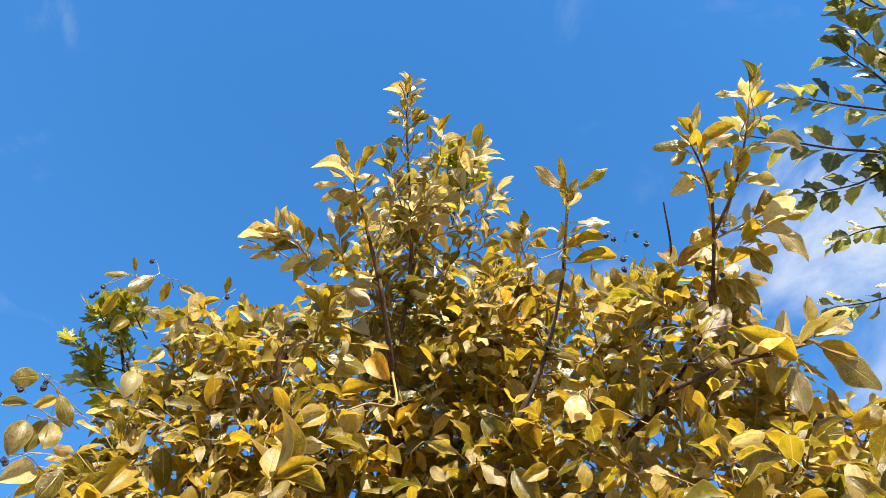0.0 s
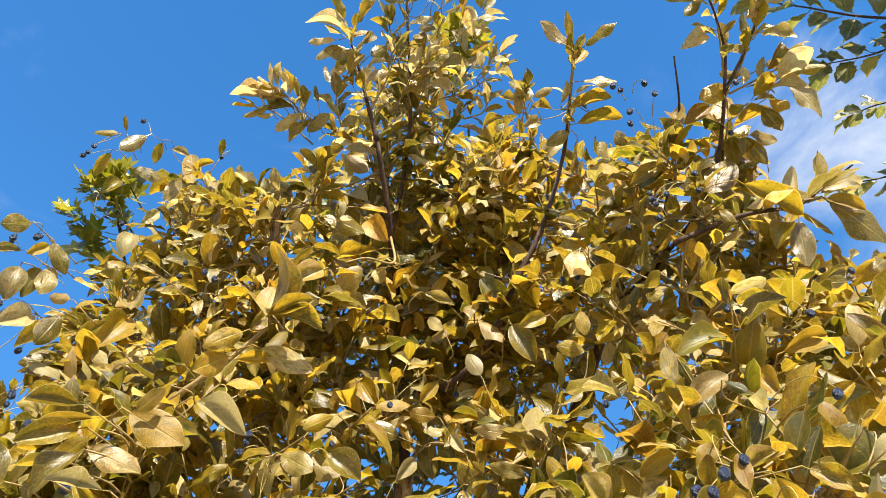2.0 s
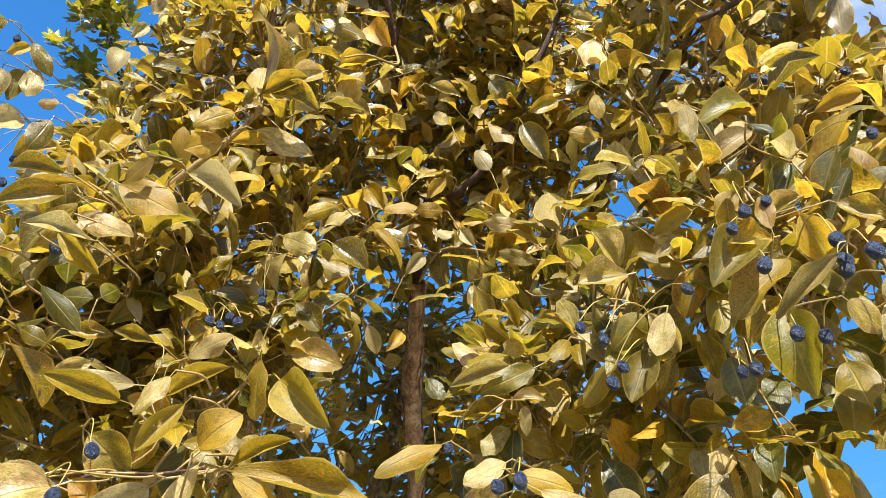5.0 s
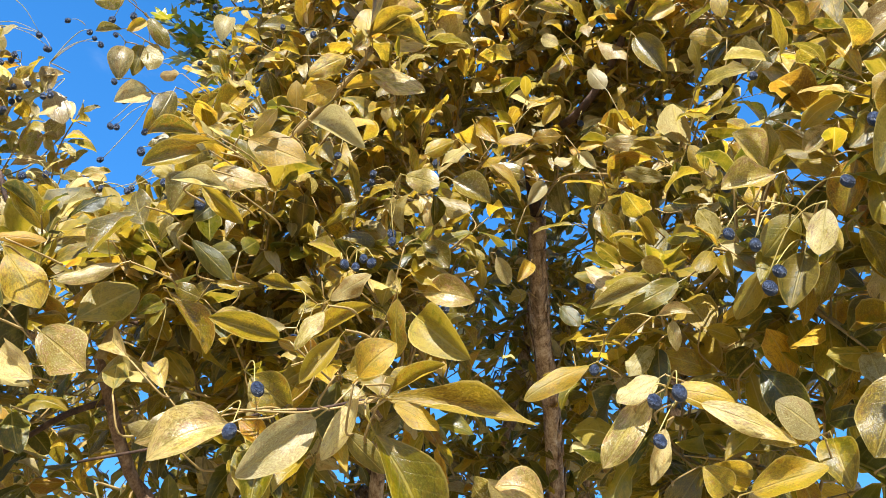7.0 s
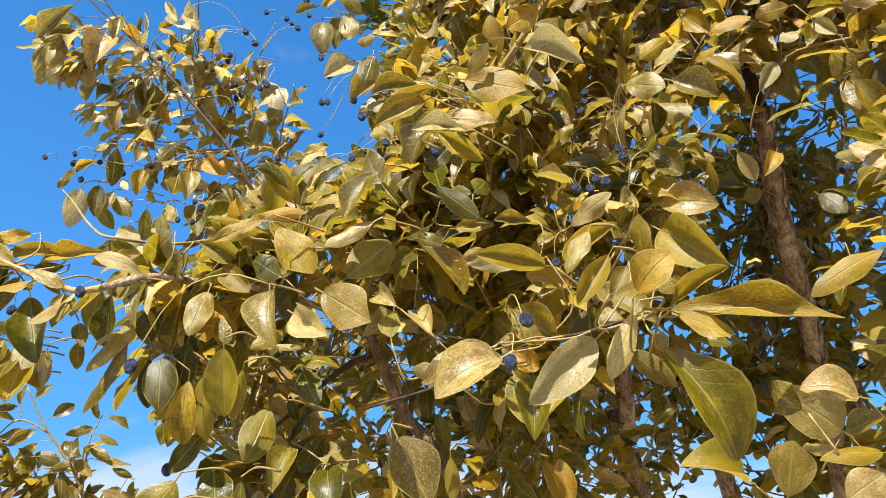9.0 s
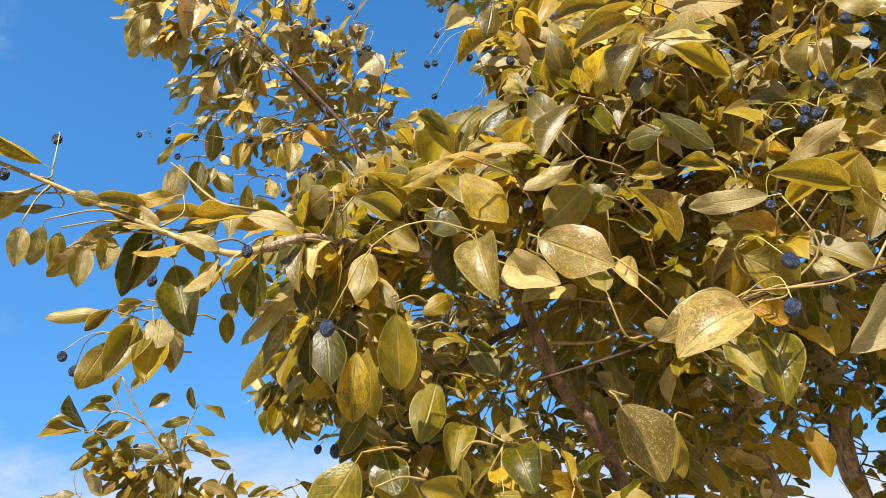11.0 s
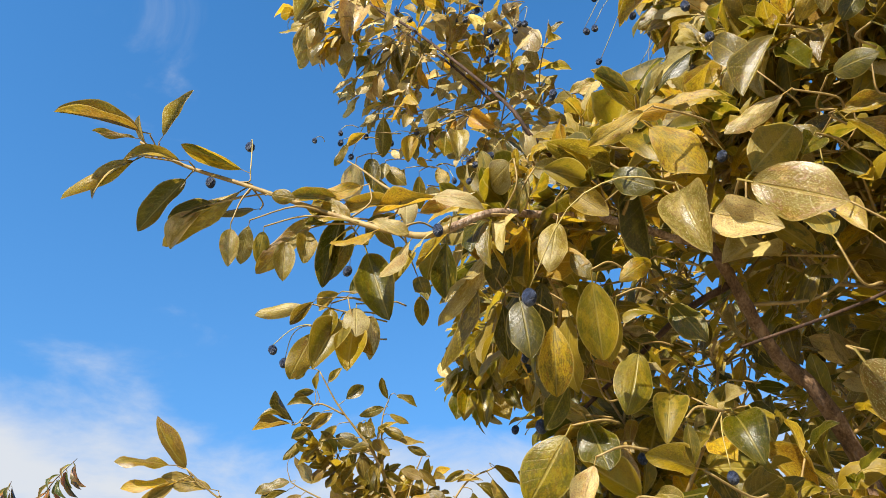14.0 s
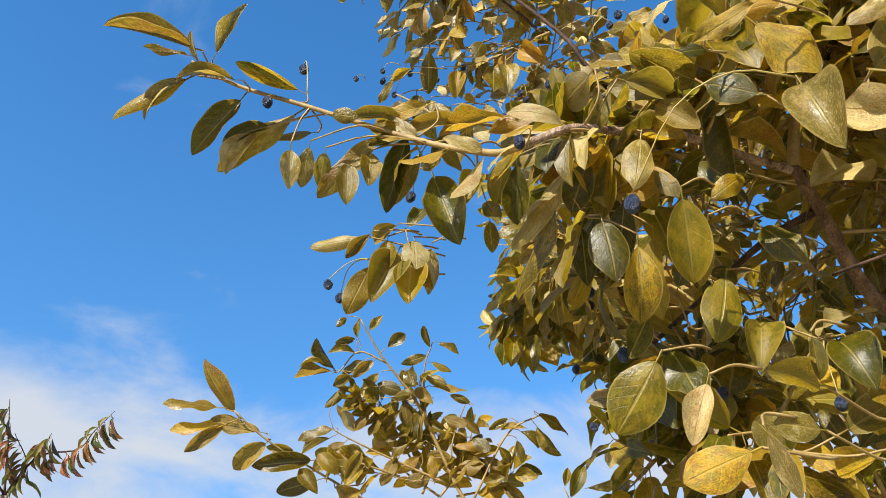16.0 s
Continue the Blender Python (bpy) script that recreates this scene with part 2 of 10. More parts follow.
def thing(name, label, category, at=(0, 0, 0), kind="", group=""):
    ob = new(name)
    ob.location, ob.empty_display_size = at, 0.1
    return tagged(ob, label, category, group, kind)


def smooth_line(points, per=4):
    """A Catmull-Rom curve through the points."""
    p = [np.array(q, float) for q in points]
    if len(p) < 3:
        p = [p[0], (p[0] + p[-1]) / 2, p[-1]]
    p = [2 * p[0] - p[1]] + p + [2 * p[-1] - p[-2]]
    line = []
    for a, b, c, d in zip(p, p[1:], p[2:], p[3:]):
        for i in range(per):
            t = i / per
            line.append(0.5 * (2 * b + (c - a) * t + (2 * a - 5 * b + 4 * c - d) * t * t + (3 * b - a - 3 * c + d) * t ** 3))
    line.append(p[-2])
    return np.array(line)


def tube(line, r0, r1, sides, rough=0.0, rng=None):
    """Vertices and faces of a tapered, slightly knobbly stem along a line."""
    n = len(line)
    tang = np.gradient(line, axis=0)
    tang /= np.linalg.norm(tang, axis=1)[:, None] + 1e-9
    ref = np.array((0.31, 0.17, 0.93)) if abs(tang[0][2]) < 0.9 else np.array((0.9, 0.3, 0.1))
    verts = []
    for i in range(n):
        a = np.cross(tang[i], ref)
        a /= np.linalg.norm(a) + 1e-9
        b = np.cross(tang[i], a)
        r = r0 + (r1 - r0) * i / (n - 1)
        for k in range(sides):
            w = 2 * math.pi * k / sides
            rr = r * (1 + (rng.uniform(-rough, rough) if rough else 0))
            verts.append(line[i] + rr * (math.cos(w) * a + math.sin(w) * b))
    faces = [(i * sides + k, i * sides + (k + 1) % sides, (i + 1) * sides + (k + 1) % sides, (i + 1) * sides + k) for i in range(n - 1) for k in range(sides)]
    faces.append(tuple(range(sides))[::-1])
    faces.append(tuple((n - 1) * sides + k for k in range(sides)))
    return np.array(verts), faces


def blade(width, droop, fold, curl, twist, point=1.0, teeth=0.0, rows=7, peak=0.52, wave=0.045, hook=0.0, full=0.64):
    """A leaf one unit long along x with its stalk behind the origin: verts, faces, uvs. width: its share of the length."""
    verts, uvs, faces = [], [], []
    across = (-1.0, -0.55, 0.0, 0.55, 1.0)
    for i in range(rows + 1):
        u = i / rows
        if not teeth:
            u = 0.35 * u + 0.65 * (0.5 - 0.5 * math.cos(math.pi * u))
        half = 0.5 * width * max(math.sin(math.pi * min(u ** (math.log(0.5) / math.log(peak)), 1.0)), 0.0) ** full * (1 - 0.16 * point * u ** 6)
        if 0 < i < rows and teeth:
            half *= 1 + teeth * (1 if i % 2 else -1)
        half = max(half, 0.004)
        for v in across:
            a = twist * u
            y, z = half * v, fold * half * abs(v) * 2 + curl * half * (v * v) * math.sin(math.pi * u) + droop * (u - u * u) * 1.3 - hook * u ** 3 + wave * math.sin(9 * u + 2 * v + 9 * fold) * v * v * math.sin(math.pi * u)
            verts.append((u * (1 - 0.25 * abs(droop) * u), y * math.cos(a) - z * math.sin(a) * 0.3, z + y * math.sin(a)))
            uvs.append((u, 0.5 + 0.5 * v))
    n = len(across)
    for i in range(rows):
        for k in range(n - 1):
            faces.append((i * n + k, (i + 1) * n + k, (i + 1) * n + k + 1, i * n + k + 1))
    s = len(verts)
    for x, z, r in ((-0.16, 0.02, 0.013), (0.02, 0.002, 0.011)):
        for k in range(3):
            w = 2.1 * k
            verts.append((x, r * math.cos(w), z + r * math.sin(w)))
            uvs.append((0.1, 0.5))
    for k in range(3):
        faces.append((s + k, s + (k + 1) % 3, s + 3 + (k + 1) % 3, s + 3 + k))
    return np.array(verts), faces, np.array(uvs)


def ways(base, tip, normal):
    """Three axes and a length: x along the leaf, z along its face."""
    x = np.array(tip, float) - np.array(base, float)
    length = np.linalg.norm(x)
    x /= length
    z = np.array(normal, float) - x * np.dot(normal, x)
    z /= np.linalg.norm(z) + 1e-9
    y = np.cross(z, x)
    return x, y, z, length


class Foliage:
    """Gathers many leaves and stems, and joins them into one mesh each."""

    def __init__(self, shapes, mats, seed, tube_mat, at):
        self.at, self.shapes, self.mats, self.rng, self.tube_mat = np.array(at), shapes, mats, random.Random(seed), tube_mat
        self.v, self.f, self.uv, self.slot, self.n = [], [], [], [], 0
        self.sv, self.sf, self.sn = [], [], 0

    def leaf(self, base, tip, normal, width=1.0, slot=0):
        x, y, z, length = ways(base, tip, normal)
        verts, faces, uvs = self.rng.choice(self.shapes)
        m = np.column_stack((x * length, y * length * width, z * length))
        self.v.append(verts @ m.T + np.array(base, float))
        self.f.extend(tuple(i + self.n for i in face) for face in faces)
        self.uv.append(uvs)
        self.slot.extend([slot] * len(faces))
        self.n += len(verts)

    def stage(self, green, pale):
        """Which of the materials a leaf takes: green, pale, gold or else olive."""
        k = self.rng.random()
        return 1 if k < green else 0 if len(self.mats) < 4 else 2 if k < green + pale else 3 if k < green + pale + 0.10 else 0

    def stem(self, line, r0, r1, sides=4):
        v, f = tube(np.array(line), r0, r1, sides)
        self.sv.append(v)
        self.sf.extend(tuple(i + self.sn for i in face) for face in f)
        self.sn += len(v)

    def twig(self, start, way, length, pairs, leaf_len, lift=0.0, droop=0.35, width=1.0, first=0.25, green=0.3, pale=0.3):
        """A shoot with opposite pairs of leaves, turned a right angle from node to node."""
        rng = self.rng
        way = np.array(way, float)
        way /= np.linalg.norm(way)
        start = np.array(start, float)
        bow = np.array((rng.uniform(-1, 1), rng.uniform(-1, 1), rng.uniform(-0.6, 1) + lift)) * length * 0.16
        line = smooth_line([start, start + way * length * 0.5 + bow * 0.6, start + way * length + bow], 3)
        self.stem(line, 0.0022 + 0.004 * length, 0.0010)
        side = np.cross(way, (rng.uniform(-1, 1), rng.uniform(-1, 1), rng.uniform(-1, 1)))
        side /= np.linalg.norm(side) + 1e-9
        other = np.cross(way, side)
        for k in range(pairs):
            s = first + (1 - first) * k / max(pairs - 1, 1)
            at = line[min(int(s * (len(line) - 1) + 0.5), len(line) - 1)]
            axis = side if k % 2 else other
            size = leaf_len * rng.uniform(0.72, 1.12) * (0.78 if k == pairs - 1 else 1.0)
            for sign in (1, -1):
                if rng.random() < 0.08:
                    continue
                spread = rng.uniform(0.75, 1.25) if k < pairs - 1 else rng.uniform(0.3, 0.7)
                d = way * math.cos(spread) + axis * sign * math.sin(spread) + np.array((rng.uniform(-0.25, 0.25), rng.uniform(-0.25, 0.25), rng.uniform(-0.15, 0.15) - droop * rng.uniform(0.3, 1.5)))
                d /= np.linalg.norm(d)
                face = np.array((rng.uniform(-0.75, 0.75), rng.uniform(-0.6, 0.5) - 0.75, rng.uniform(-0.4, 0.6) + 0.45)) + way * 0.2
                base = at + d * size * 0.16
                self.leaf(base, base + d * size, face, width * rng.uniform(0.75, 1.1), 0 if len(self.mats) < 2 else self.stage(green, pale))
        return line

    def shoot(self, points, pairs, leaf_len, droop=0.1, width=0.9, first=0.2, stem=0.0):
        """Pairs of leaves along a given stem, with a tuft at its end."""
        rng = self.rng
        line = smooth_line([np.array(p) - self.at for p in points], 6)
        if stem:
            self.stem(line, stem, 0.0012, 5)
        for k in range(pairs):
            s = first + (1 - first) * k / (pairs - 1)
            i = min(int(s * (len(line) - 1) + 0.5), len(line) - 2)
            at, way = line[i], line[i + 1] - line[i]
            way /= np.linalg.norm(way)
            side = np.cross(way, (0.2, 1, 0.3)) if k % 2 else np.cross(way, np.cross(way, (0.2, 1, 0.3)))
            side /= np.linalg.norm(side)
            for sign in (1, -1):
                spread = rng.uniform(0.5, 1.1) if k < pairs - 1 else rng.uniform(0.25, 0.6)
                d = way * math.cos(spread) + side * sign * math.sin(spread) + np.array((rng.uniform(-0.2, 0.2), rng.uniform(-0.2, 0.2), rng.uniform(-0.15, 0.15) - droop))
                d /= np.linalg.norm(d)
                size = leaf_len * rng.uniform(0.75, 1.1)
                base = at + d * size * 0.16
                face = np.array((rng.uniform(-0.4, 0.6), rng.uniform(-0.4, 0.4) - 0.9, rng.uniform(-0.35, 0.45) + 0.25))
                self.leaf(base, base + d * size, face, width * rng.uniform(0.9, 1.25), 0 if len(self.mats) < 3 else rng.choice((0, 2, 2, 2, 3)))

    def finish(self, parent, leaf_name, stem_name):
        if self.v:
            me = mesh_from(leaf_name, np.concatenate(self.v), self.f, self.mats, np.concatenate(self.uv), self.slot)
            tagged(child(leaf_name, me, parent), kind="stuff")
        if self.sv:
            tagged(child(stem_name, mesh_from(stem_name, np.concatenate(self.sv), self.sf, [self.tube_mat]), parent), kind="stuff")


rng = random.Random(5)
def shape_set(count, rows, seed):
    """Leaf blades of one kind that differ in breadth, bow, fold, curl and twist."""
    g = random.Random(seed)
    return [blade(g.uniform(0.38, 0.53), g.uniform(-0.10, 0.42), g.uniform(0.0, 0.6), g.choice((-1, -1, 1)) * g.uniform(0.15, 0.9), g.uniform(-0.6, 0.6),
                  rows=rows, peak=g.uniform(0.45, 0.58), wave=g.uniform(0.02, 0.09), hook=g.uniform(-0.05, 0.25), full=g.uniform(0.54, 0.74)) for _ in range(count)]


FRINGE_SHAPES = shape_set(20, 7, 21)
FINE_SHAPES = shape_set(16, 13, 22)


# ---- setting ----
def ground():
    n, verts, faces = 40, [], []
    for i in range(n + 1):
        for k in range(n + 1):
            x, y = (2 * i / n - 1), (2 * k / n - 1)
            x, y = 300 * x * abs(x), 300 * y * abs(y)
            verts.append((x, y, 0.05 * noise.noise((x * 0.7, y * 0.7, 0)) - 0.02))
    for i in range(n):
        for k in range(n):
            a = i * (n + 1) + k
            faces.append((a, a + n + 1, a + n + 2, a + 1))
    tagged(new("ground", mesh_from("ground", verts, faces, [soil])), "dry brown soil with thin autumn grass", "ground", kind="structure")


ground()

# ---- the fringe tree ----
tree = thing("fringe_tree", "autumn fringe tree with golden olive leaves and dark blue berries", "tree", (-0.15, 2.9, 0))


WOOD = []


def loose_bark(ob, line, r0, r1, count):
    """Loose strips of bark that stand off a trunk, joined into one part of it."""
    g = random.Random(len(WOOD))
    verts, faces = [], []
    tang = np.gradient(line, axis=0)
    tang /= np.linalg.norm(tang, axis=1)[:, None] + 1e-9
    for _ in range(count):
        i = g.randrange(2, len(line) - 2)
        t = tang[i]
        a = np.cross(t, (0.31, 0.87, 0.2))
        a /= np.linalg.norm(a)
        b = np.cross(t, a)
        w = g.uniform(0, 2 * math.pi)
        out, side = math.cos(w) * a + math.sin(w) * b, -math.sin(w) * a + math.cos(w) * b
        r = (r0 + (r1 - r0) * i / (len(line) - 1)) * 1.03
        at = line[i] + (line[i + 1] - line[i]) * g.random()
        half, wide, lift = g.uniform(0.012, 0.04), g.uniform(0.0025, 0.006), g.uniform(0.002, 0.007)
        n = len(verts)
        for u, h in ((-1, g.uniform(0, lift)), (0, 0.0005), (1, lift)):
            for v in (-1, 1):
                for k in (0, 0.0012):
                    verts.append(at + t * half * u + side * wide * v * (1 - 0.35 * abs(u)) + out * (r + h + k))
        for q in (0, 4):
            faces += [tuple(n + q + c for c in f) for f in ((0, 4, 5, 1), (2, 3, 7, 6), (1, 5, 7, 3), (0, 2, 6, 4))]
        faces += [(n, n + 1, n + 3, n + 2), (n + 8, n + 10, n + 11, n + 9)]
    tagged(child("loose_bark", mesh_from("loose_bark", np.array(verts) - np.array(tree.location), faces, [bark]), ob), kind="stuff")


def limb(name, points, r0, r1, mat, sides=8, rough=0.10, parent=tree, label=""):
    line = smooth_line(points, 5)
    WOOD.append(line[1:])
    v, f = tube(line, r0, r1, sides, rough, rng)
    o = np.array(parent.location)
    ob = child(name, mesh_from(name, v - o, f, [mat]), parent, label)
    if name == "trunk" and parent is tree:
        fine_line = smooth_line(points, 12)
        loose_bark(ob, fine_line, r0, r1, 150)
    return ob


limb("trunk", [(-0.160, 2.850, -0.050), (-0.170, 2.720, 0.600), (-0.160, 2.400, 1.350), (-0.122, 1.958, 2.071), (-0.119, 1.742, 2.268), (-0.099, 1.575, 2.445)], 0.0300, 0.0150, bark, 14, 0.16)
limb("limb", [(-0.099, 1.575, 2.445), (-0.120, 1.526, 2.705), (-0.140, 1.263, 2.858), (-0.168, 1.082, 2.981)], 0.0130, 0.0050, bark_dark)
left_top = limb("limb", [(-0.168, 1.082, 2.981), (-0.192, 1.031, 3.052), (-0.210, 0.963, 3.094), (-0.229, 0.889, 3.112)], 0.0060, 0.0016, bark_dark)
tallest_shoot = limb("limb", [(-0.140, 1.263, 2.858), (-0.118, 1.213, 2.998), (-0.101, 1.106, 3.133), (-0.108, 0.957, 3.272), (-0.113, 0.846, 3.372), (-0.106, 0.786, 3.420)], 0.0062, 0.0012, bark_dark)
limb("limb", [(-0.120, 1.556, 2.645), (-0.003, 1.325, 2.487), (0.081, 1.248, 2.542), (0.122, 1.192, 2.622), (0.189, 1.132, 2.746), (0.256, 1.134, 2.987), (0.257, 1.008, 2.988), (0.254, 0.887, 2.996)], 0.0085, 0.0028, bark_dark)
limb("trunk", [(0.050, 2.800, -0.050), (0.050, 2.500, 1.000), (0.080, 2.100, 1.700), (0.230, 1.751, 2.500), (0.270, 1.578, 2.561)], 0.0210, 0.0120, bark, 14, 0.16)
limb("limb", [(0.270, 1.578, 2.561), (0.317, 1.384, 2.617), (0.325, 1.268, 2.621), (0.391, 1.130, 2.616), (0.422, 1.032, 2.656)], 0.0120, 0.0050, bark_dark)
limb("limb", [(0.391, 1.130, 2.616), (0.437, 1.049, 2.767), (0.437, 1.032, 2.778), (0.442, 0.914, 2.830), (0.422, 0.819, 2.874)], 0.0048, 0.0016, bark_dark)
right_top = limb("limb", [(0.391, 1.130, 2.616), (0.494, 1.004, 2.710), (0.517, 0.836, 2.853), (0.497, 0.763, 2.905), (0.475, 0.723, 2.934)], 0.0048, 0.0014, bark_dark)
limb("limb", [(0.517, 0.873, 2.829), (0.560, 0.792, 2.886), (0.582, 0.721, 2.940), (0.595, 0.659, 2.988)], 0.0035, 0.0012, bark_dark)
side_branch = limb("limb", [(0.373, 0.965, 2.510), (0.486, 0.943, 2.553), (0.588, 0.938, 2.575), (0.630, 0.918, 2.596), (0.671, 0.876, 2.606)], 0.0050, 0.0015, bark_dark)
limb("trunk", [(-0.350, 2.900, -0.050), (-0.420, 2.600, 0.900), (-0.577, 2.021, 1.898), (-0.512, 1.864, 1.979), (-0.431, 1.513, 2.591), (-0.421, 1.439, 2.632), (-0.400, 1.300, 2.720), (-0.384, 1.197, 2.792), (-0.385, 1.157, 2.858)], 0.0260, 0.0030, bark, 10, 0.16)
limb("trunk", [(-0.100, 3.300, -0.050), (-0.250, 2.900, 1.000), (-0.425, 2.451, 1.875), (-0.312, 2.297, 2.111), (-0.192, 2.100, 2.379), (-0.126, 1.891, 2.558)], 0.0200, 0.0090, bark, 10, 0.16)
limb("trunk", [(-0.050, 3.200, -0.050), (-0.120, 2.950, 1.000), (-0.448, 2.526, 1.856), (-0.342, 2.440, 2.112), (-0.249, 2.293, 2.282), (-0.135, 2.199, 2.401), (-0.021, 2.046, 2.491)], 0.0200, 0.0100, bark, 10, 0.16)
limb("trunk", [(0.200, 3.000, -0.050), (0.160, 2.750, 1.000), (-0.074, 2.437, 1.986), (-0.004, 2.351, 2.131), (0.095, 2.187, 2.293), (0.181, 1.998, 2.446)], 0.0180, 0.0150, bark, 10, 0.16)
limb("limb", [(-0.300, 2.550, 0.500), (-0.420, 1.750, 1.050), (-0.500, 1.200, 1.380), (-0.586, 1.247, 1.665), (-0.600, 1.182, 1.763), (-0.622, 1.139, 1.807), (-0.627, 1.080, 1.872), (-0.635, 1.039, 1.928)], 0.0135, 0.0060, bark_brown, 12, 0.24)
limb("limb", [(-0.635, 1.039, 1.928), (-0.620, 1.042, 2.001), (-0.596, 1.073, 2.069)], 0.0070, 0.0040, bark_young)
limb("limb", [(-0.635, 1.072, 1.883), (-0.698, 1.072, 1.864), (-0.798, 1.090, 1.820), (-0.902, 1.097, 1.766)], 0.0050, 0.0025, bark_dark)
limb("limb", [(-0.631, 1.019, 1.914), (-0.659, 0.951, 1.921), (-0.672, 0.869, 1.914), (-0.693, 0.806, 1.901), (-0.714, 0.750, 1.892), (-0.731, 0.705, 1.864)], 0.0048, 0.0040, bark)
low_branch = limb("branch", [(-0.731, 0.705, 1.864), (-0.769, 0.695, 1.867), (-0.842, 0.663, 1.901), (-0.923, 0.589, 1.945), (-0.979, 0.532, 1.974), (-1.004, 0.489, 1.997)], 0.0040, 0.0016, bark_young)
upper_limb = limb("limb", [(-0.512, 1.864, 1.979), (-0.685, 1.627, 2.139), (-0.900, 1.301, 2.170), (-0.928, 1.094, 2.236), (-0.963, 1.049, 2.320), (-1.121, 0.965, 2.536), (-1.279, 0.900, 2.712), (-1.374, 0.826, 2.831)], 0.0058, 0.0015, bark_dark)
limb("limb", [(-1.034, 1.092, 2.383), (-1.098, 1.061, 2.480), (-1.192, 0.985, 2.603), (-1.256, 0.897, 2.715), (-1.275, 0.848, 2.780)], 0.0028, 0.0012, bark_dark)
limb("branch", [(-1.005, 1.077, 2.358), (-1.221, 1.167, 2.486), (-1.402, 1.151, 2.566), (-1.478, 1.124, 2.588)], 0.0030, 0.0012, bark_young)
limb("branch", [(-0.948, 1.164, 2.225), (-0.937, 0.971, 2.092), (-0.940, 0.841, 2.042), (-0.997, 0.835, 2.073), (-1.081, 0.842, 2.147), (-1.124, 0.843, 2.183)], 0.0030, 0.0012, bark_young)
limb("branch", [(-1.117, 1.070, 2.486), (-1.092, 1.016, 2.632), (-1.063, 0.963, 2.763)], 0.0030, 0.0012, bark_dark)
limb("branch", [(-0.378, 0.965, 2.186), (-0.350, 0.944, 2.193), (-0.296, 0.923, 2.227), (-0.245, 0.901, 2.268)], 0.0048, 0.0030, bark_young)
limb("branch", [(-0.407, 1.403, 2.585), (-0.408, 1.328, 2.341), (-0.408, 1.091, 2.216), (-0.429, 1.004, 2.173), (-0.378, 0.965, 2.186)], 0.0050, 0.0048, bark_young)
limb("branch", [(-0.613, 1.026, 1.790), (-0.482, 1.003, 1.797), (-0.383, 0.962, 1.804), (-0.320, 0.925, 1.800), (-0.268, 0.904, 1.791), (-0.214, 0.880, 1.787), (-0.188, 0.868, 1.783)], 0.0018, 0.0013, bark_dark)
limb("branch", [(-0.099, 1.575, 2.445), (-0.036, 1.363, 2.378), (0.064, 1.206, 2.254)], 0.0030, 0.0020, bark_young)
limb("branch", [(-0.140, 1.263, 2.858), (-0.111, 1.137, 2.641), (-0.151, 1.058, 2.570), (-0.182, 1.026, 2.525)], 0.0030, 0.0015, bark_young)

# ---- berries ----
def berry_mesh():
    bm = bmesh.new()
    bmesh.ops.create_uvsphere(bm, u_segments=10, v_segments=7, radius=0.5)
    for v in bm.verts:
        v.co.x *= 0.80
        v.co.y *= 0.80
        v.co *= 1 + 0.05 * noise.noise(v.co * 5)
    me = bpy.data.meshes.new("berry")
    bm.to_mesh(me)
    bm.free()
    me.materials.append(berry_skin)
    me.polygons.foreach_set("use_smooth", np.ones(len(me.polygons), dtype=bool))
    return me


BERRY = berry_mesh()
mass = Foliage(FRINGE_SHAPES, [foliage_olive, foliage_green, foliage_pale, foliage_gold], 11, bark_young, tree.location)
stalks = Foliage([], [], 3, stalk_skin, tree.location)


def berry(x, y, z, size=0.0135, host=None):
    """A hanging berry on its thin stalk."""
    ob = child("berry", BERRY, host or tree)
    lean = Euler((rng.uniform(-0.5, 0.5), rng.uniform(-0.5, 0.5), rng.uniform(0, 6)))
    size *= rng.uniform(0.9, 1.12)
    at = Vector((x, y, z)) - tree.location
    ob.matrix_local = Matrix.LocRotScale(at, lean, (size, size, size))
    top = at + lean.to_matrix() @ Vector((0, 0, 0.46 * size))
    # the stalk runs up to the nearest twig or leaf foot
    anchors = np.concatenate(WOOD + [np.array(FEET)]) - np.array(tree.location)
    gap = np.linalg.norm(anchors - np.array(top), axis=1) + np.where(anchors[:, 2] < top.z + 0.004, 0.08, 0.0)
    k = int(np.argmin(gap))
    end = Vector(anchors[k])
    if (end - top).length > 0.15:
        end = top + Vector((rng.uniform(-0.5, 0.5), 1.0, rng.uniform(0.2, 0.8))).normalized() * 0.04
    n = (end - top).length
    bow = Vector((rng.uniform(-0.15, 0.15), rng.uniform(-0.15, 0.15), 0.28)) * n
    stalks.stem(smooth_line([top, top + (end - top) * 0.35 + bow * 0.8, top + (end - top) * 0.7 + bow * 0.7, end], 3), 0.0005, 0.0009, 4)


# ---- leaves told apart one by one ----
LEAF_MESHES = {}
grow = mass
FEET = []


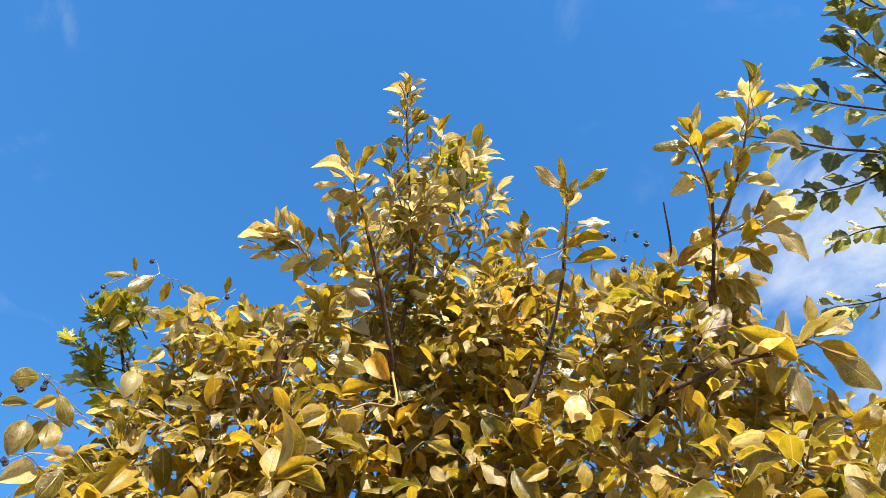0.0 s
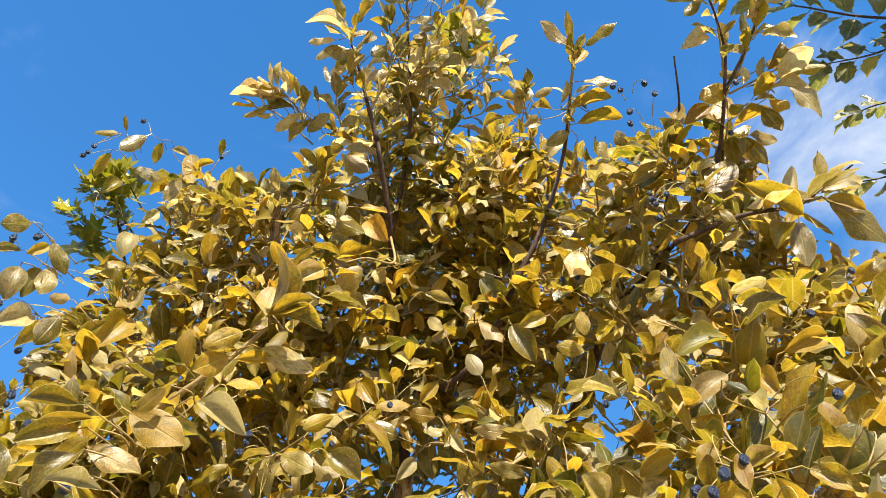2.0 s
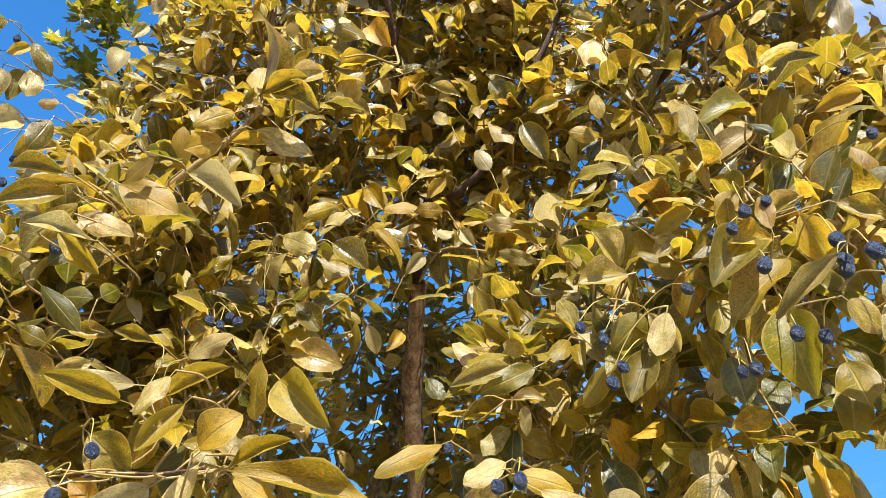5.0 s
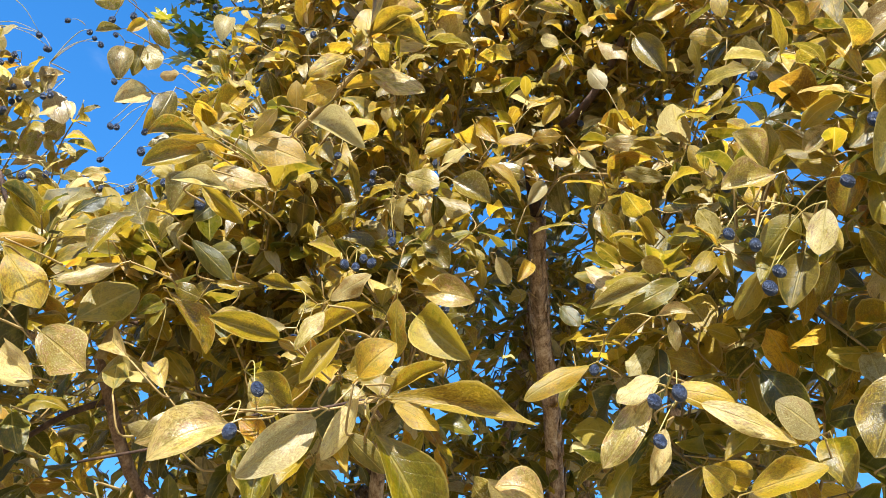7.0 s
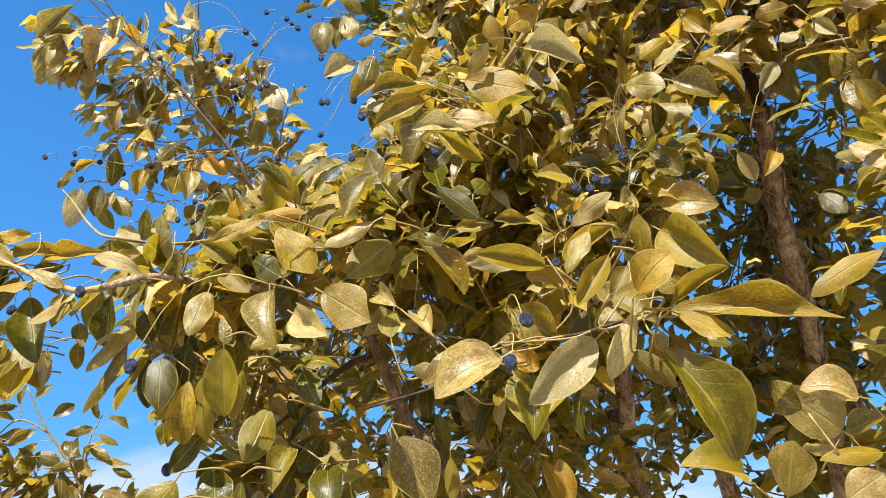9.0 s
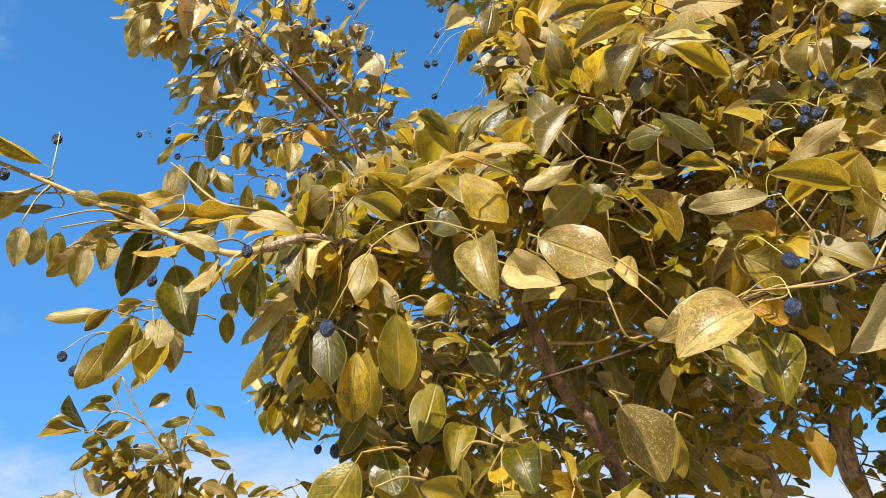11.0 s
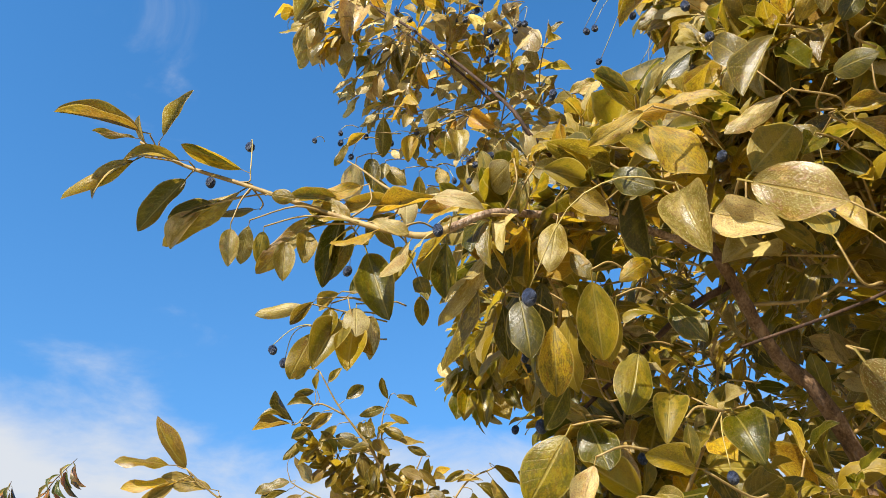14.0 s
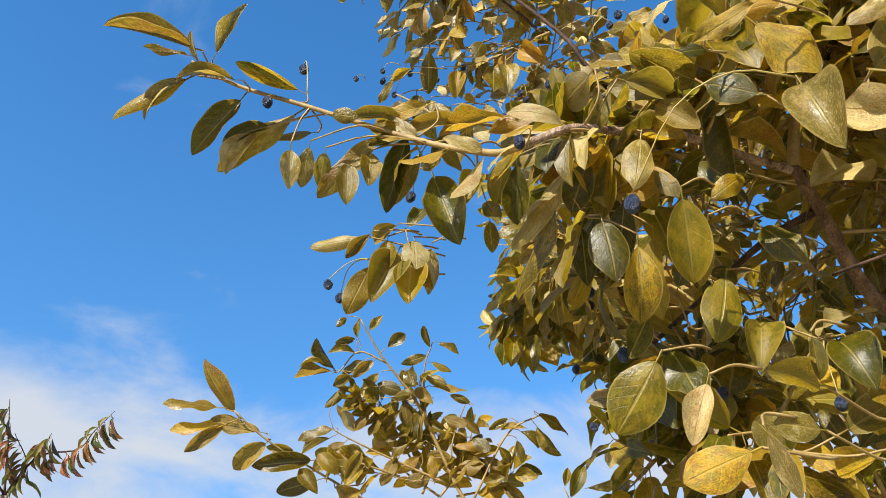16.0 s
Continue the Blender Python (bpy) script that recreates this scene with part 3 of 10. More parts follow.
def leaf(base, tip, normal, width, mat, host=None):
    """One large leaf: its foot, its tip, the way its face looks, its breadth."""
    pick = rng.randrange(len(FINE_SHAPES))
    if (pick, mat.name) not in LEAF_MESHES:
        verts, faces, uvs = FINE_SHAPES[pick]
        LEAF_MESHES[pick, mat.name] = mesh_from("leaf", verts, faces, [mat], uvs)
    normal = np.array(normal, float)
    facing = float(np.dot(normal, SUN))
    if facing < 0.6:
        normal = normal + (0.6 - facing) * rng.uniform(0.5, 1.3) * np.array(SUN)
    x, y, z, length = ways(base, tip, normal)
    root = host.parent if host else tree
    ob = child("leaf", LEAF_MESHES[pick, mat.name], host or tree)
    m = Matrix.Identity(4)
    for i in range(3):
        m[i][0], m[i][1], m[i][2], m[i][3] = x[i] * length, y[i] * length * width, z[i] * length, base[i] - root.location[i]
    ob.matrix_local = m
    # the twig that it grows from, led to the nearest wood below it
    foot = np.array(base) - x * length * 0.15
    FEET.append(foot)
    wood = np.concatenate(WOOD)
    gap = np.linalg.norm(wood - foot, axis=1) + np.where(wood[:, 2] > foot[2] + 0.01, 0.06, 0.0)
    near = wood[int(np.argmin(gap))]
    reach = float(np.linalg.norm(near - foot))
    if reach > 0.09:
        # no wood close by: a short twig that leads back into the crown
        inward = np.array((tree.location.x - foot[0], tree.location.y - foot[1], -0.5))
        near = foot - x * 0.02 + inward / np.linalg.norm(inward) * 0.045
        reach = 0.06
    bend = (foot + near) / 2 - x * reach * 0.22 + np.array((rng.uniform(-0.1, 0.1), 0, -0.12)) * reach
    o = grow.at
    grow.stem(smooth_line([foot - o, bend - o, near - o], 4), 0.0009, 0.0010 + 0.004 * reach, 4)


# ---- its leafy mass ----


def clump(x, y, z, r, twigs, leaf_len=0.074):
    """A branchlet led from the nearest wood to a place in the crown, and the leafy twigs at its end."""
    g = mass.rng
    centre = np.array((x, y, z))
    # the lower, inner leaves have turned least
    green = 0.10 + 0.50 * min(max((2.35 - z) / 0.45, 0.0), 1.0)
    wood = np.concatenate(BOUGHS)
    gap = np.linalg.norm(wood - centre, axis=1) + np.where(wood[:, 2] > z - 0.02, 0.10, 0.0)
    root = wood[int(np.argmin(gap))]
    reach = float(np.linalg.norm(centre - root))
    bow = np.array((g.uniform(-0.12, 0.12), g.uniform(-0.12, 0.12), g.uniform(-0.22, 0.02))) * reach
    line = smooth_line([root, root * 0.45 + centre * 0.55 + bow, centre + (centre - root) * 0.1], 5)
    mass.stem(line - mass.at, 0.0022 + 0.0045 * reach, 0.0016, 5)
    BOUGHS.append(line[2:])
    WOOD.append(line[2:])
    for _ in range(twigs):
        while True:
            o = np.array((g.uniform(-1, 1), g.uniform(-1, 1), g.uniform(-1, 1)))
            if 0.02 < np.dot(o, o) < 1:
                break
        start = line[g.randrange(len(line) * 2 // 3, len(line))]
        way = o + np.array((0, -0.35, 0.25)) + np.array((g.uniform(-0.5, 0.5), g.uniform(-0.5, 0.5), g.uniform(-0.5, 0.5)))
        made = mass.twig(start - mass.at, way, r * g.uniform(0.7, 1.2), g.choice((2, 3, 3)), leaf_len * g.uniform(0.75, 1.25), green=green, droop=0.45, pale=0.22 * (1.1 - green))
        WOOD.append(made[2:] + mass.at)


BOUGHS = list(WOOD)
# bunches of leaves through the crown
for spot in ((-0.04, 1.12, 3.31, 0.06, 5),
             (-0.11, 1.15, 3.24, 0.09, 5),
             (-0.10, 1.20, 3.21, 0.10, 5),
             (-0.01, 1.19, 3.11, 0.08, 5),
             (0.55, 1.00, 2.84, 0.05, 5),
             (-0.17, 1.20, 3.03, 0.10, 5),
             (0.14, 1.20, 3.01, 0.08, 5),
             (0.23, 1.18, 3.01, 0.07, 5),
             (0.42, 0.96, 2.72, 0.05, 5),
             (-0.60, 1.23, 2.98, 0.05, 5),
             (-0.50, 1.19, 2.86, 0.05, 5),
             (-0.32, 1.18, 2.87, 0.08, 5),
             (-0.14, 1.28, 2.95, 0.10, 5),
             (-0.02, 1.29, 3.01, 0.10, 5),
             (0.07, 1.30, 3.01, 0.10, 5),
             (0.21, 1.20, 2.86, 0.10, 5),
             (0.32, 1.13, 2.78, 0.10, 5),
             (0.53, 1.05, 2.73, 0.06, 5),
             (-0.68, 1.31, 2.90, 0.05, 5)):
    clump(*spot)
for spot in ((-0.39, 1.16, 2.75, 0.08, 5),
             (-0.03, 1.33, 2.91, 0.10, 5),
             (0.08, 1.32, 2.91, 0.10, 5),
             (0.34, 1.12, 2.69, 0.10, 5),
             (0.44, 0.99, 2.61, 0.08, 5),
             (0.52, 1.04, 2.61, 0.06, 5),
             (-0.75, 1.34, 2.79, 0.05, 5),
             (-0.62, 1.28, 2.77, 0.09, 5),
             (-0.55, 1.23, 2.69, 0.10, 5),
             (-0.44, 1.17, 2.66, 0.10, 5),
             (-0.28, 1.24, 2.72, 0.10, 5),
             (-0.21, 1.32, 2.80, 0.10, 5),
             (-0.10, 1.39, 2.85, 0.10, 5),
             (0.07, 1.31, 2.80, 0.10, 5),
             (0.37, 1.09, 2.59, 0.10, 5),
             (0.60, 1.10, 2.59, 0.05, 5),
             (-0.37, 1.16, 2.56, 0.10, 5),
             (-0.17, 1.36, 2.73, 0.10, 5),
             (-0.09, 1.43, 2.76, 0.10, 5)):
    clump(*spot)
for spot in ((0.11, 1.26, 2.62, 0.10, 5),
             (0.25, 1.21, 2.58, 0.10, 5),
             (0.31, 1.13, 2.54, 0.10, 5),
             (0.40, 1.04, 2.45, 0.10, 5),
             (0.53, 1.07, 2.52, 0.06, 5),
             (-0.76, 1.33, 2.60, 0.05, 5),
             (-0.65, 1.32, 2.61, 0.09, 5),
             (-0.50, 1.26, 2.60, 0.10, 5),
             (-0.28, 1.25, 2.59, 0.10, 5),
             (-0.20, 1.35, 2.65, 0.10, 5),
             (0.32, 1.11, 2.44, 0.10, 5),
             (0.39, 1.04, 2.37, 0.10, 5),
             (0.54, 0.98, 2.35, 0.05, 5),
             (0.37, 1.05, 2.74, 0.07, 5),
             (0.11, 1.25, 2.73, 0.10, 5),
             (0.20, 1.25, 2.79, 0.10, 5),
             (-0.47, 1.23, 2.59, 0.10, 5),
             (0.00, 1.36, 2.75, 0.10, 5),
             (-0.71, 1.23, 2.53, 0.05, 5)):
    clump(*spot)
for spot in ((-0.30, 1.17, 2.49, 0.10, 5),
             (0.00, 1.39, 2.66, 0.10, 5),
             (0.05, 1.30, 2.61, 0.10, 5),
             (0.44, 0.97, 2.27, 0.08, 5),
             (0.54, 0.97, 2.25, 0.07, 5),
             (0.60, 0.90, 2.22, 0.06, 5),
             (-0.48, 1.13, 2.33, 0.10, 5),
             (-0.52, 1.24, 2.48, 0.10, 5),
             (-0.43, 1.21, 2.40, 0.10, 5),
             (-0.39, 1.27, 2.45, 0.10, 5),
             (-0.33, 1.32, 2.50, 0.10, 5),
             (-0.24, 1.35, 2.53, 0.10, 5),
             (-0.14, 1.44, 2.62, 0.10, 5),
             (0.01, 1.42, 2.58, 0.10, 5),
             (0.11, 1.35, 2.55, 0.10, 5),
             (0.39, 0.98, 2.22, 0.10, 5),
             (0.52, 0.87, 2.13, 0.08, 5),
             (-0.52, 1.06, 2.24, 0.05, 5),
             (-0.39, 1.16, 2.32, 0.10, 5)):
    clump(*spot)
for spot in ((-0.31, 1.29, 2.39, 0.10, 5),
             (-0.07, 1.45, 2.52, 0.10, 5),
             (0.14, 1.37, 2.50, 0.10, 5),
             (0.28, 1.09, 2.24, 0.10, 5),
             (0.35, 0.93, 2.11, 0.10, 5),
             (-0.90, 1.31, 2.34, 0.06, 5),
             (-0.60, 1.10, 2.19, 0.05, 5),
             (-0.49, 1.02, 2.14, 0.05, 5),
             (-0.43, 1.09, 2.22, 0.10, 5),
             (-0.28, 1.23, 2.27, 0.10, 5),
             (-0.21, 1.35, 2.39, 0.10, 5),
             (0.04, 1.43, 2.48, 0.10, 5),
             (0.34, 0.88, 2.04, 0.10, 5),
             (0.40, 0.84, 1.99, 0.10, 5),
             (-0.41, 1.16, 2.19, 0.10, 5),
             (0.14, 1.17, 2.21, 0.10, 5),
             (0.29, 0.95, 2.05, 0.10, 5),
             (-0.57, 1.05, 2.05, 0.07, 5),
             (-0.51, 1.05, 2.05, 0.09, 5)):
    clump(*spot)
for spot in ((-0.44, 1.08, 2.09, 0.10, 5),
             (-0.33, 1.15, 2.10, 0.10, 5),
             (-0.24, 1.31, 2.22, 0.10, 5),
             (0.11, 1.29, 2.18, 0.10, 5),
             (0.18, 1.12, 2.10, 0.10, 5),
             (-0.56, 1.18, 2.06, 0.10, 5),
             (-0.38, 1.13, 2.05, 0.10, 5),
             (-0.25, 1.26, 2.12, 0.10, 5),
             (0.16, 1.01, 1.98, 0.10, 5),
             (0.29, 0.96, 1.96, 0.10, 5),
             (0.35, 0.89, 1.94, 0.10, 5),
             (0.43, 0.84, 1.89, 0.10, 5),
             (-0.55, 1.29, 2.06, 0.10, 5),
             (-0.28, 1.14, 2.01, 0.10, 5),
             (0.11, 1.18, 2.03, 0.10, 5),
             (-0.64, 1.43, 2.10, 0.10, 5),
             (-0.34, 1.12, 1.95, 0.10, 5),
             (-0.26, 1.25, 1.99, 0.10, 5),
             (0.11, 1.11, 1.96, 0.10, 5)):
    clump(*spot)
for spot in ((0.22, 1.01, 1.91, 0.10, 5),
             (-0.50, 1.16, 1.93, 0.10, 5),
             (-0.34, 1.16, 1.92, 0.10, 5),
             (0.30, 0.99, 1.85, 0.10, 5),
             (0.39, 0.91, 1.84, 0.10, 5),
             (-0.49, 1.17, 2.74, 0.09, 5),
             (-0.07, 1.46, 2.67, 0.10, 5),
             (0.15, 1.29, 2.50, 0.10, 5),
             (0.08, 1.41, 2.51, 0.10, 5),
             (-0.14, 1.38, 2.43, 0.10, 5),
             (0.07, 1.34, 2.35, 0.10, 5),
             (0.08, 1.28, 2.28, 0.10, 5),
             (-0.98, 1.26, 2.33, 0.05, 5),
             (-0.99, 1.33, 2.38, 0.05, 5),
             (-0.62, 0.88, 1.98, 0.06, 5),
             (-0.85, 1.15, 2.19, 0.07, 5),
             (-0.73, 1.12, 2.14, 0.07, 5),
             (-0.47, 1.16, 2.07, 0.10, 5),
             (-0.68, 0.91, 1.91, 0.08, 5)):
    clump(*spot)
for spot in ((-0.81, 1.03, 1.91, 0.09, 5),
             (-0.49, 1.22, 1.99, 0.10, 5),
             (0.12, 1.14, 1.90, 0.10, 5),
             (-0.93, 1.16, 1.93, 0.08, 5),
             (0.23, 1.09, 1.83, 0.10, 5),
             (-1.25, 1.51, 1.98, 0.05, 5),
             (-1.04, 1.33, 1.90, 0.06, 5),
             (-0.40, 1.98, 2.05, 0.10, 5),
             (-0.23, 2.01, 2.05, 0.10, 5),
             (-0.13, 2.01, 2.09, 0.10, 5),
             (0.04, 1.46, 1.88, 0.10, 5),
             (0.08, 1.22, 1.83, 0.10, 5),
             (0.17, 1.20, 1.80, 0.10, 5),
             (-0.32, 2.10, 2.02, 0.10, 5),
             (0.04, 1.59, 1.86, 0.10, 5),
             (0.08, 1.30, 1.81, 0.10, 5),
             (0.20, 1.09, 1.74, 0.10, 5),
             (-0.81, 1.10, 1.74, 0.07, 5),
             (-0.61, 1.99, 1.91, 0.10, 5)):
    clump(*spot)
for spot in ((-0.21, 2.24, 1.92, 0.10, 5),
             (0.05, 1.66, 1.80, 0.10, 5),
             (0.12, 1.33, 1.74, 0.10, 5),
             (0.20, 1.26, 1.74, 0.10, 5),
             (-0.04, 1.41, 2.46, 0.10, 5),
             (-0.60, 1.04, 2.02, 0.08, 5),
             (-0.61, 1.25, 1.95, 0.10, 5),
             (-0.86, 0.94, 1.88, 0.06, 5),
             (-0.21, 2.06, 1.95, 0.10, 5),
             (-0.10, 2.01, 1.84, 0.10, 5),
             (-0.94, 1.20, 1.73, 0.05, 5),
             (-0.23, 2.23, 1.83, 0.10, 5),
             (-0.84, 1.15, 1.68, 0.08, 5),
             (-0.61, 1.48, 1.68, 0.10, 5),
             (-0.59, 1.98, 1.71, 0.10, 5),
             (-0.27, 2.26, 1.73, 0.10, 5),
             (-0.19, 2.20, 1.71, 0.10, 5),
             (-0.66, 1.20, 2.42, 0.05, 5),
             (-0.70, 0.93, 1.98, 0.07, 5)):
    clump(*spot)
for spot in ((-0.75, 0.84, 1.92, 0.05, 5),
             (-0.51, 1.31, 1.91, 0.10, 5),
             (-0.50, 1.24, 1.86, 0.10, 5),
             (-1.34, 1.45, 2.01, 0.06, 5),
             (-0.54, 1.33, 1.82, 0.10, 5),
             (-0.58, 1.50, 1.81, 0.10, 5),
             (-0.78, 1.13, 1.74, 0.09, 5),
             (-0.59, 1.36, 1.73, 0.10, 5),
             (-0.84, 1.03, 1.63, 0.05, 5),
             (-0.67, 1.01, 1.63, 0.10, 5),
             (-0.59, 1.28, 1.63, 0.10, 5),
             (-0.96, 1.13, 2.21, 0.05, 5),
             (-1.25, 1.40, 2.03, 0.06, 5),
             (-1.39, 1.48, 2.05, 0.07, 5),
             (-0.77, 1.07, 1.58, 0.09, 5),
             (-0.63, 1.20, 1.60, 0.10, 5),
             (-0.61, 1.04, 1.57, 0.10, 5),
             (-1.38, 1.41, 2.02, 0.06, 5),
             (-1.34, 1.44, 2.06, 0.09, 5)):
    clump(*spot)
for spot in ((-1.31, 1.47, 2.02, 0.05, 5),
             (-1.40, 1.41, 1.99, 0.05, 5),
             (-1.17, 1.40, 2.00, 0.06, 5),
             (-1.37, 1.50, 2.00, 0.05, 5),
             (-1.29, 1.45, 2.07, 0.08, 5),
             (-1.25, 1.48, 1.98, 0.05, 5),
             (0.03, 1.22, 2.89, 0.09, 5),
             (0.06, 1.25, 2.78, 0.09, 5),
             (-0.00, 1.32, 2.77, 0.09, 5),
             (0.09, 1.31, 2.70, 0.09, 5),
             (-0.04, 1.27, 2.86, 0.09, 5),
             (0.13, 1.20, 2.90, 0.09, 5),
             (0.16, 1.26, 2.76, 0.09, 5),
             (0.04, 1.22, 2.99, 0.09, 5),
             (-0.04, 1.36, 2.70, 0.09, 5),
             (0.13, 1.29, 2.60, 0.09, 5),
             (0.11, 1.32, 2.92, 0.09, 5),
             (-0.06, 1.26, 3.00, 0.09, 5),
             (0.19, 1.26, 2.89, 0.09, 5)):
    clump(*spot)
for spot in ((-0.25, 1.34, 3.60, 0.05, 5),
             (-0.29, 1.50, 3.84, 0.05, 5),
             (-0.06, 1.19, 3.50, 0.06, 5),
             (-0.07, 1.33, 3.73, 0.07, 5),
             (-0.08, 1.48, 3.99, 0.08, 5),
             (-0.08, 1.26, 3.36, 0.10, 5),
             (-0.09, 1.41, 3.58, 0.11, 5),
             (-0.34, 1.26, 3.05, 0.07, 5),
             (-0.21, 1.31, 3.16, 0.11, 5),
             (-0.24, 1.48, 3.36, 0.13, 5),
             (0.02, 1.37, 3.17, 0.12, 5),
             (0.02, 1.55, 3.37, 0.13, 5),
             (0.35, 1.23, 3.04, 0.06, 5),
             (0.40, 1.40, 3.25, 0.07, 5),
             (0.44, 1.11, 2.94, 0.05, 5),
             (0.51, 1.27, 3.14, 0.05, 5),
             (0.56, 1.05, 2.83, 0.05, 5),
             (-0.70, 1.36, 3.08, 0.05, 5),
             (-0.80, 1.53, 3.27, 0.05, 5)):
    clump(*spot)
for spot in ((-0.55, 1.30, 2.94, 0.07, 5),
             (-0.38, 1.51, 3.19, 0.13, 5),
             (-0.22, 1.39, 3.05, 0.13, 5),
             (-0.11, 1.37, 3.11, 0.13, 5),
             (0.07, 1.45, 3.07, 0.13, 5),
             (0.07, 1.64, 3.26, 0.17, 5),
             (0.18, 1.34, 3.01, 0.13, 5),
             (0.21, 1.52, 3.21, 0.17, 5),
             (0.35, 1.26, 2.90, 0.12, 5),
             (0.40, 1.45, 3.09, 0.15, 5),
             (0.60, 1.28, 2.98, 0.10, 5),
             (-0.64, 1.35, 2.86, 0.09, 5),
             (-0.40, 1.29, 2.84, 0.12, 5),
             (-0.11, 1.51, 2.99, 0.13, 5),
             (0.14, 1.39, 2.85, 0.13, 5),
             (0.41, 1.18, 2.68, 0.13, 5),
             (0.55, 1.18, 2.65, 0.10, 5),
             (-0.80, 1.47, 2.86, 0.05, 5),
             (-0.46, 1.30, 2.69, 0.13, 5)):
    clump(*spot)
for spot in ((-0.26, 1.43, 2.75, 0.13, 5),
             (-0.05, 1.56, 2.86, 0.13, 5),
             (0.29, 1.33, 2.72, 0.13, 5),
             (0.65, 1.14, 2.52, 0.05, 5),
             (0.68, 1.05, 2.45, 0.05, 5),
             (0.82, 1.10, 2.48, 0.05, 5),
             (-0.75, 1.47, 2.72, 0.08, 5),
             (-0.54, 1.41, 2.62, 0.13, 5),
             (-0.38, 1.32, 2.60, 0.13, 5),
             (-0.22, 1.55, 2.75, 0.13, 5),
             (0.03, 1.55, 2.71, 0.13, 5),
             (0.16, 1.45, 2.68, 0.13, 5),
             (0.44, 1.14, 2.46, 0.13, 5),
             (-0.37, 1.54, 3.64, 0.05, 5),
             (-0.13, 1.62, 3.68, 0.17, 5),
             (0.11, 1.27, 3.17, 0.05, 5),
             (0.12, 1.42, 3.40, 0.05, 5),
             (0.14, 1.58, 3.65, 0.05, 5),
             (0.56, 1.45, 3.37, 0.05, 5)):
    clump(*spot)
for spot in ((-0.64, 1.59, 3.37, 0.05, 5),
             (-0.38, 1.69, 3.46, 0.15, 5),
             (0.21, 1.67, 3.48, 0.14, 5),
             (0.42, 1.13, 2.81, 0.09, 5),
             (0.82, 1.44, 3.26, 0.05, 5),
             (-0.45, 1.42, 3.01, 0.11, 5),
             (-0.42, 1.67, 3.26, 0.16, 5),
             (-0.24, 1.61, 3.19, 0.17, 5),
             (-0.09, 1.60, 3.23, 0.17, 5),
             (-0.10, 1.80, 3.46, 0.20, 5),
             (0.46, 1.61, 3.18, 0.19, 5),
             (0.63, 1.44, 3.08, 0.14, 5),
             (0.90, 1.53, 3.07, 0.05, 5),
             (-0.94, 1.74, 3.20, 0.05, 5),
             (-0.67, 1.51, 2.95, 0.13, 5),
             (-0.48, 1.43, 2.85, 0.17, 5),
             (-0.57, 1.63, 3.06, 0.18, 5),
             (-0.30, 1.55, 3.01, 0.17, 5),
             (-0.13, 1.70, 3.10, 0.17, 5)):
    clump(*spot)
for spot in ((-0.15, 1.91, 3.31, 0.20, 5),
             (0.04, 1.46, 2.81, 0.13, 5),
             (0.04, 1.65, 3.00, 0.17, 5),
             (0.04, 1.86, 3.22, 0.20, 5),
             (0.15, 1.55, 2.92, 0.17, 5),
             (0.27, 1.72, 3.10, 0.20, 5),
             (0.33, 1.48, 2.86, 0.17, 5),
             (0.53, 1.34, 2.79, 0.17, 5),
             (0.68, 1.48, 2.88, 0.14, 5),
             (-0.73, 1.31, 2.58, 0.05, 5),
             (-0.71, 1.75, 3.02, 0.18, 5),
             (-0.33, 1.64, 2.87, 0.17, 5),
             (-0.38, 1.85, 3.07, 0.20, 5),
             (-0.18, 1.79, 2.97, 0.17, 5),
             (-0.21, 2.02, 3.17, 0.20, 5),
             (0.30, 1.27, 2.57, 0.13, 5),
             (0.42, 1.68, 2.96, 0.20, 5),
             (0.42, 1.42, 2.65, 0.17, 5),
             (0.51, 1.31, 2.56, 0.17, 5)):
    clump(*spot)
for spot in ((0.53, 1.09, 2.37, 0.09, 5),
             (0.81, 1.43, 2.67, 0.12, 5),
             (0.61, 1.00, 2.28, 0.08, 5),
             (0.93, 1.32, 2.56, 0.10, 5),
             (-0.58, 1.15, 2.32, 0.05, 5),
             (-0.48, 1.33, 2.50, 0.13, 5),
             (-0.52, 1.66, 2.79, 0.17, 5),
             (-0.37, 1.46, 2.60, 0.13, 5),
             (-0.11, 1.54, 2.66, 0.13, 5),
             (-0.13, 1.75, 2.83, 0.17, 5),
             (0.16, 1.65, 2.75, 0.17, 5),
             (0.32, 1.48, 2.56, 0.17, 5),
             (0.44, 1.08, 2.28, 0.13, 5),
             (0.58, 1.24, 2.42, 0.14, 5),
             (0.48, 0.99, 2.19, 0.11, 5),
             (0.73, 1.15, 2.31, 0.14, 5),
             (-0.98, 1.42, 2.40, 0.07, 5),
             (-1.13, 1.60, 2.53, 0.09, 5),
             (-0.69, 1.16, 2.22, 0.06, 5)):
    clump(*spot)
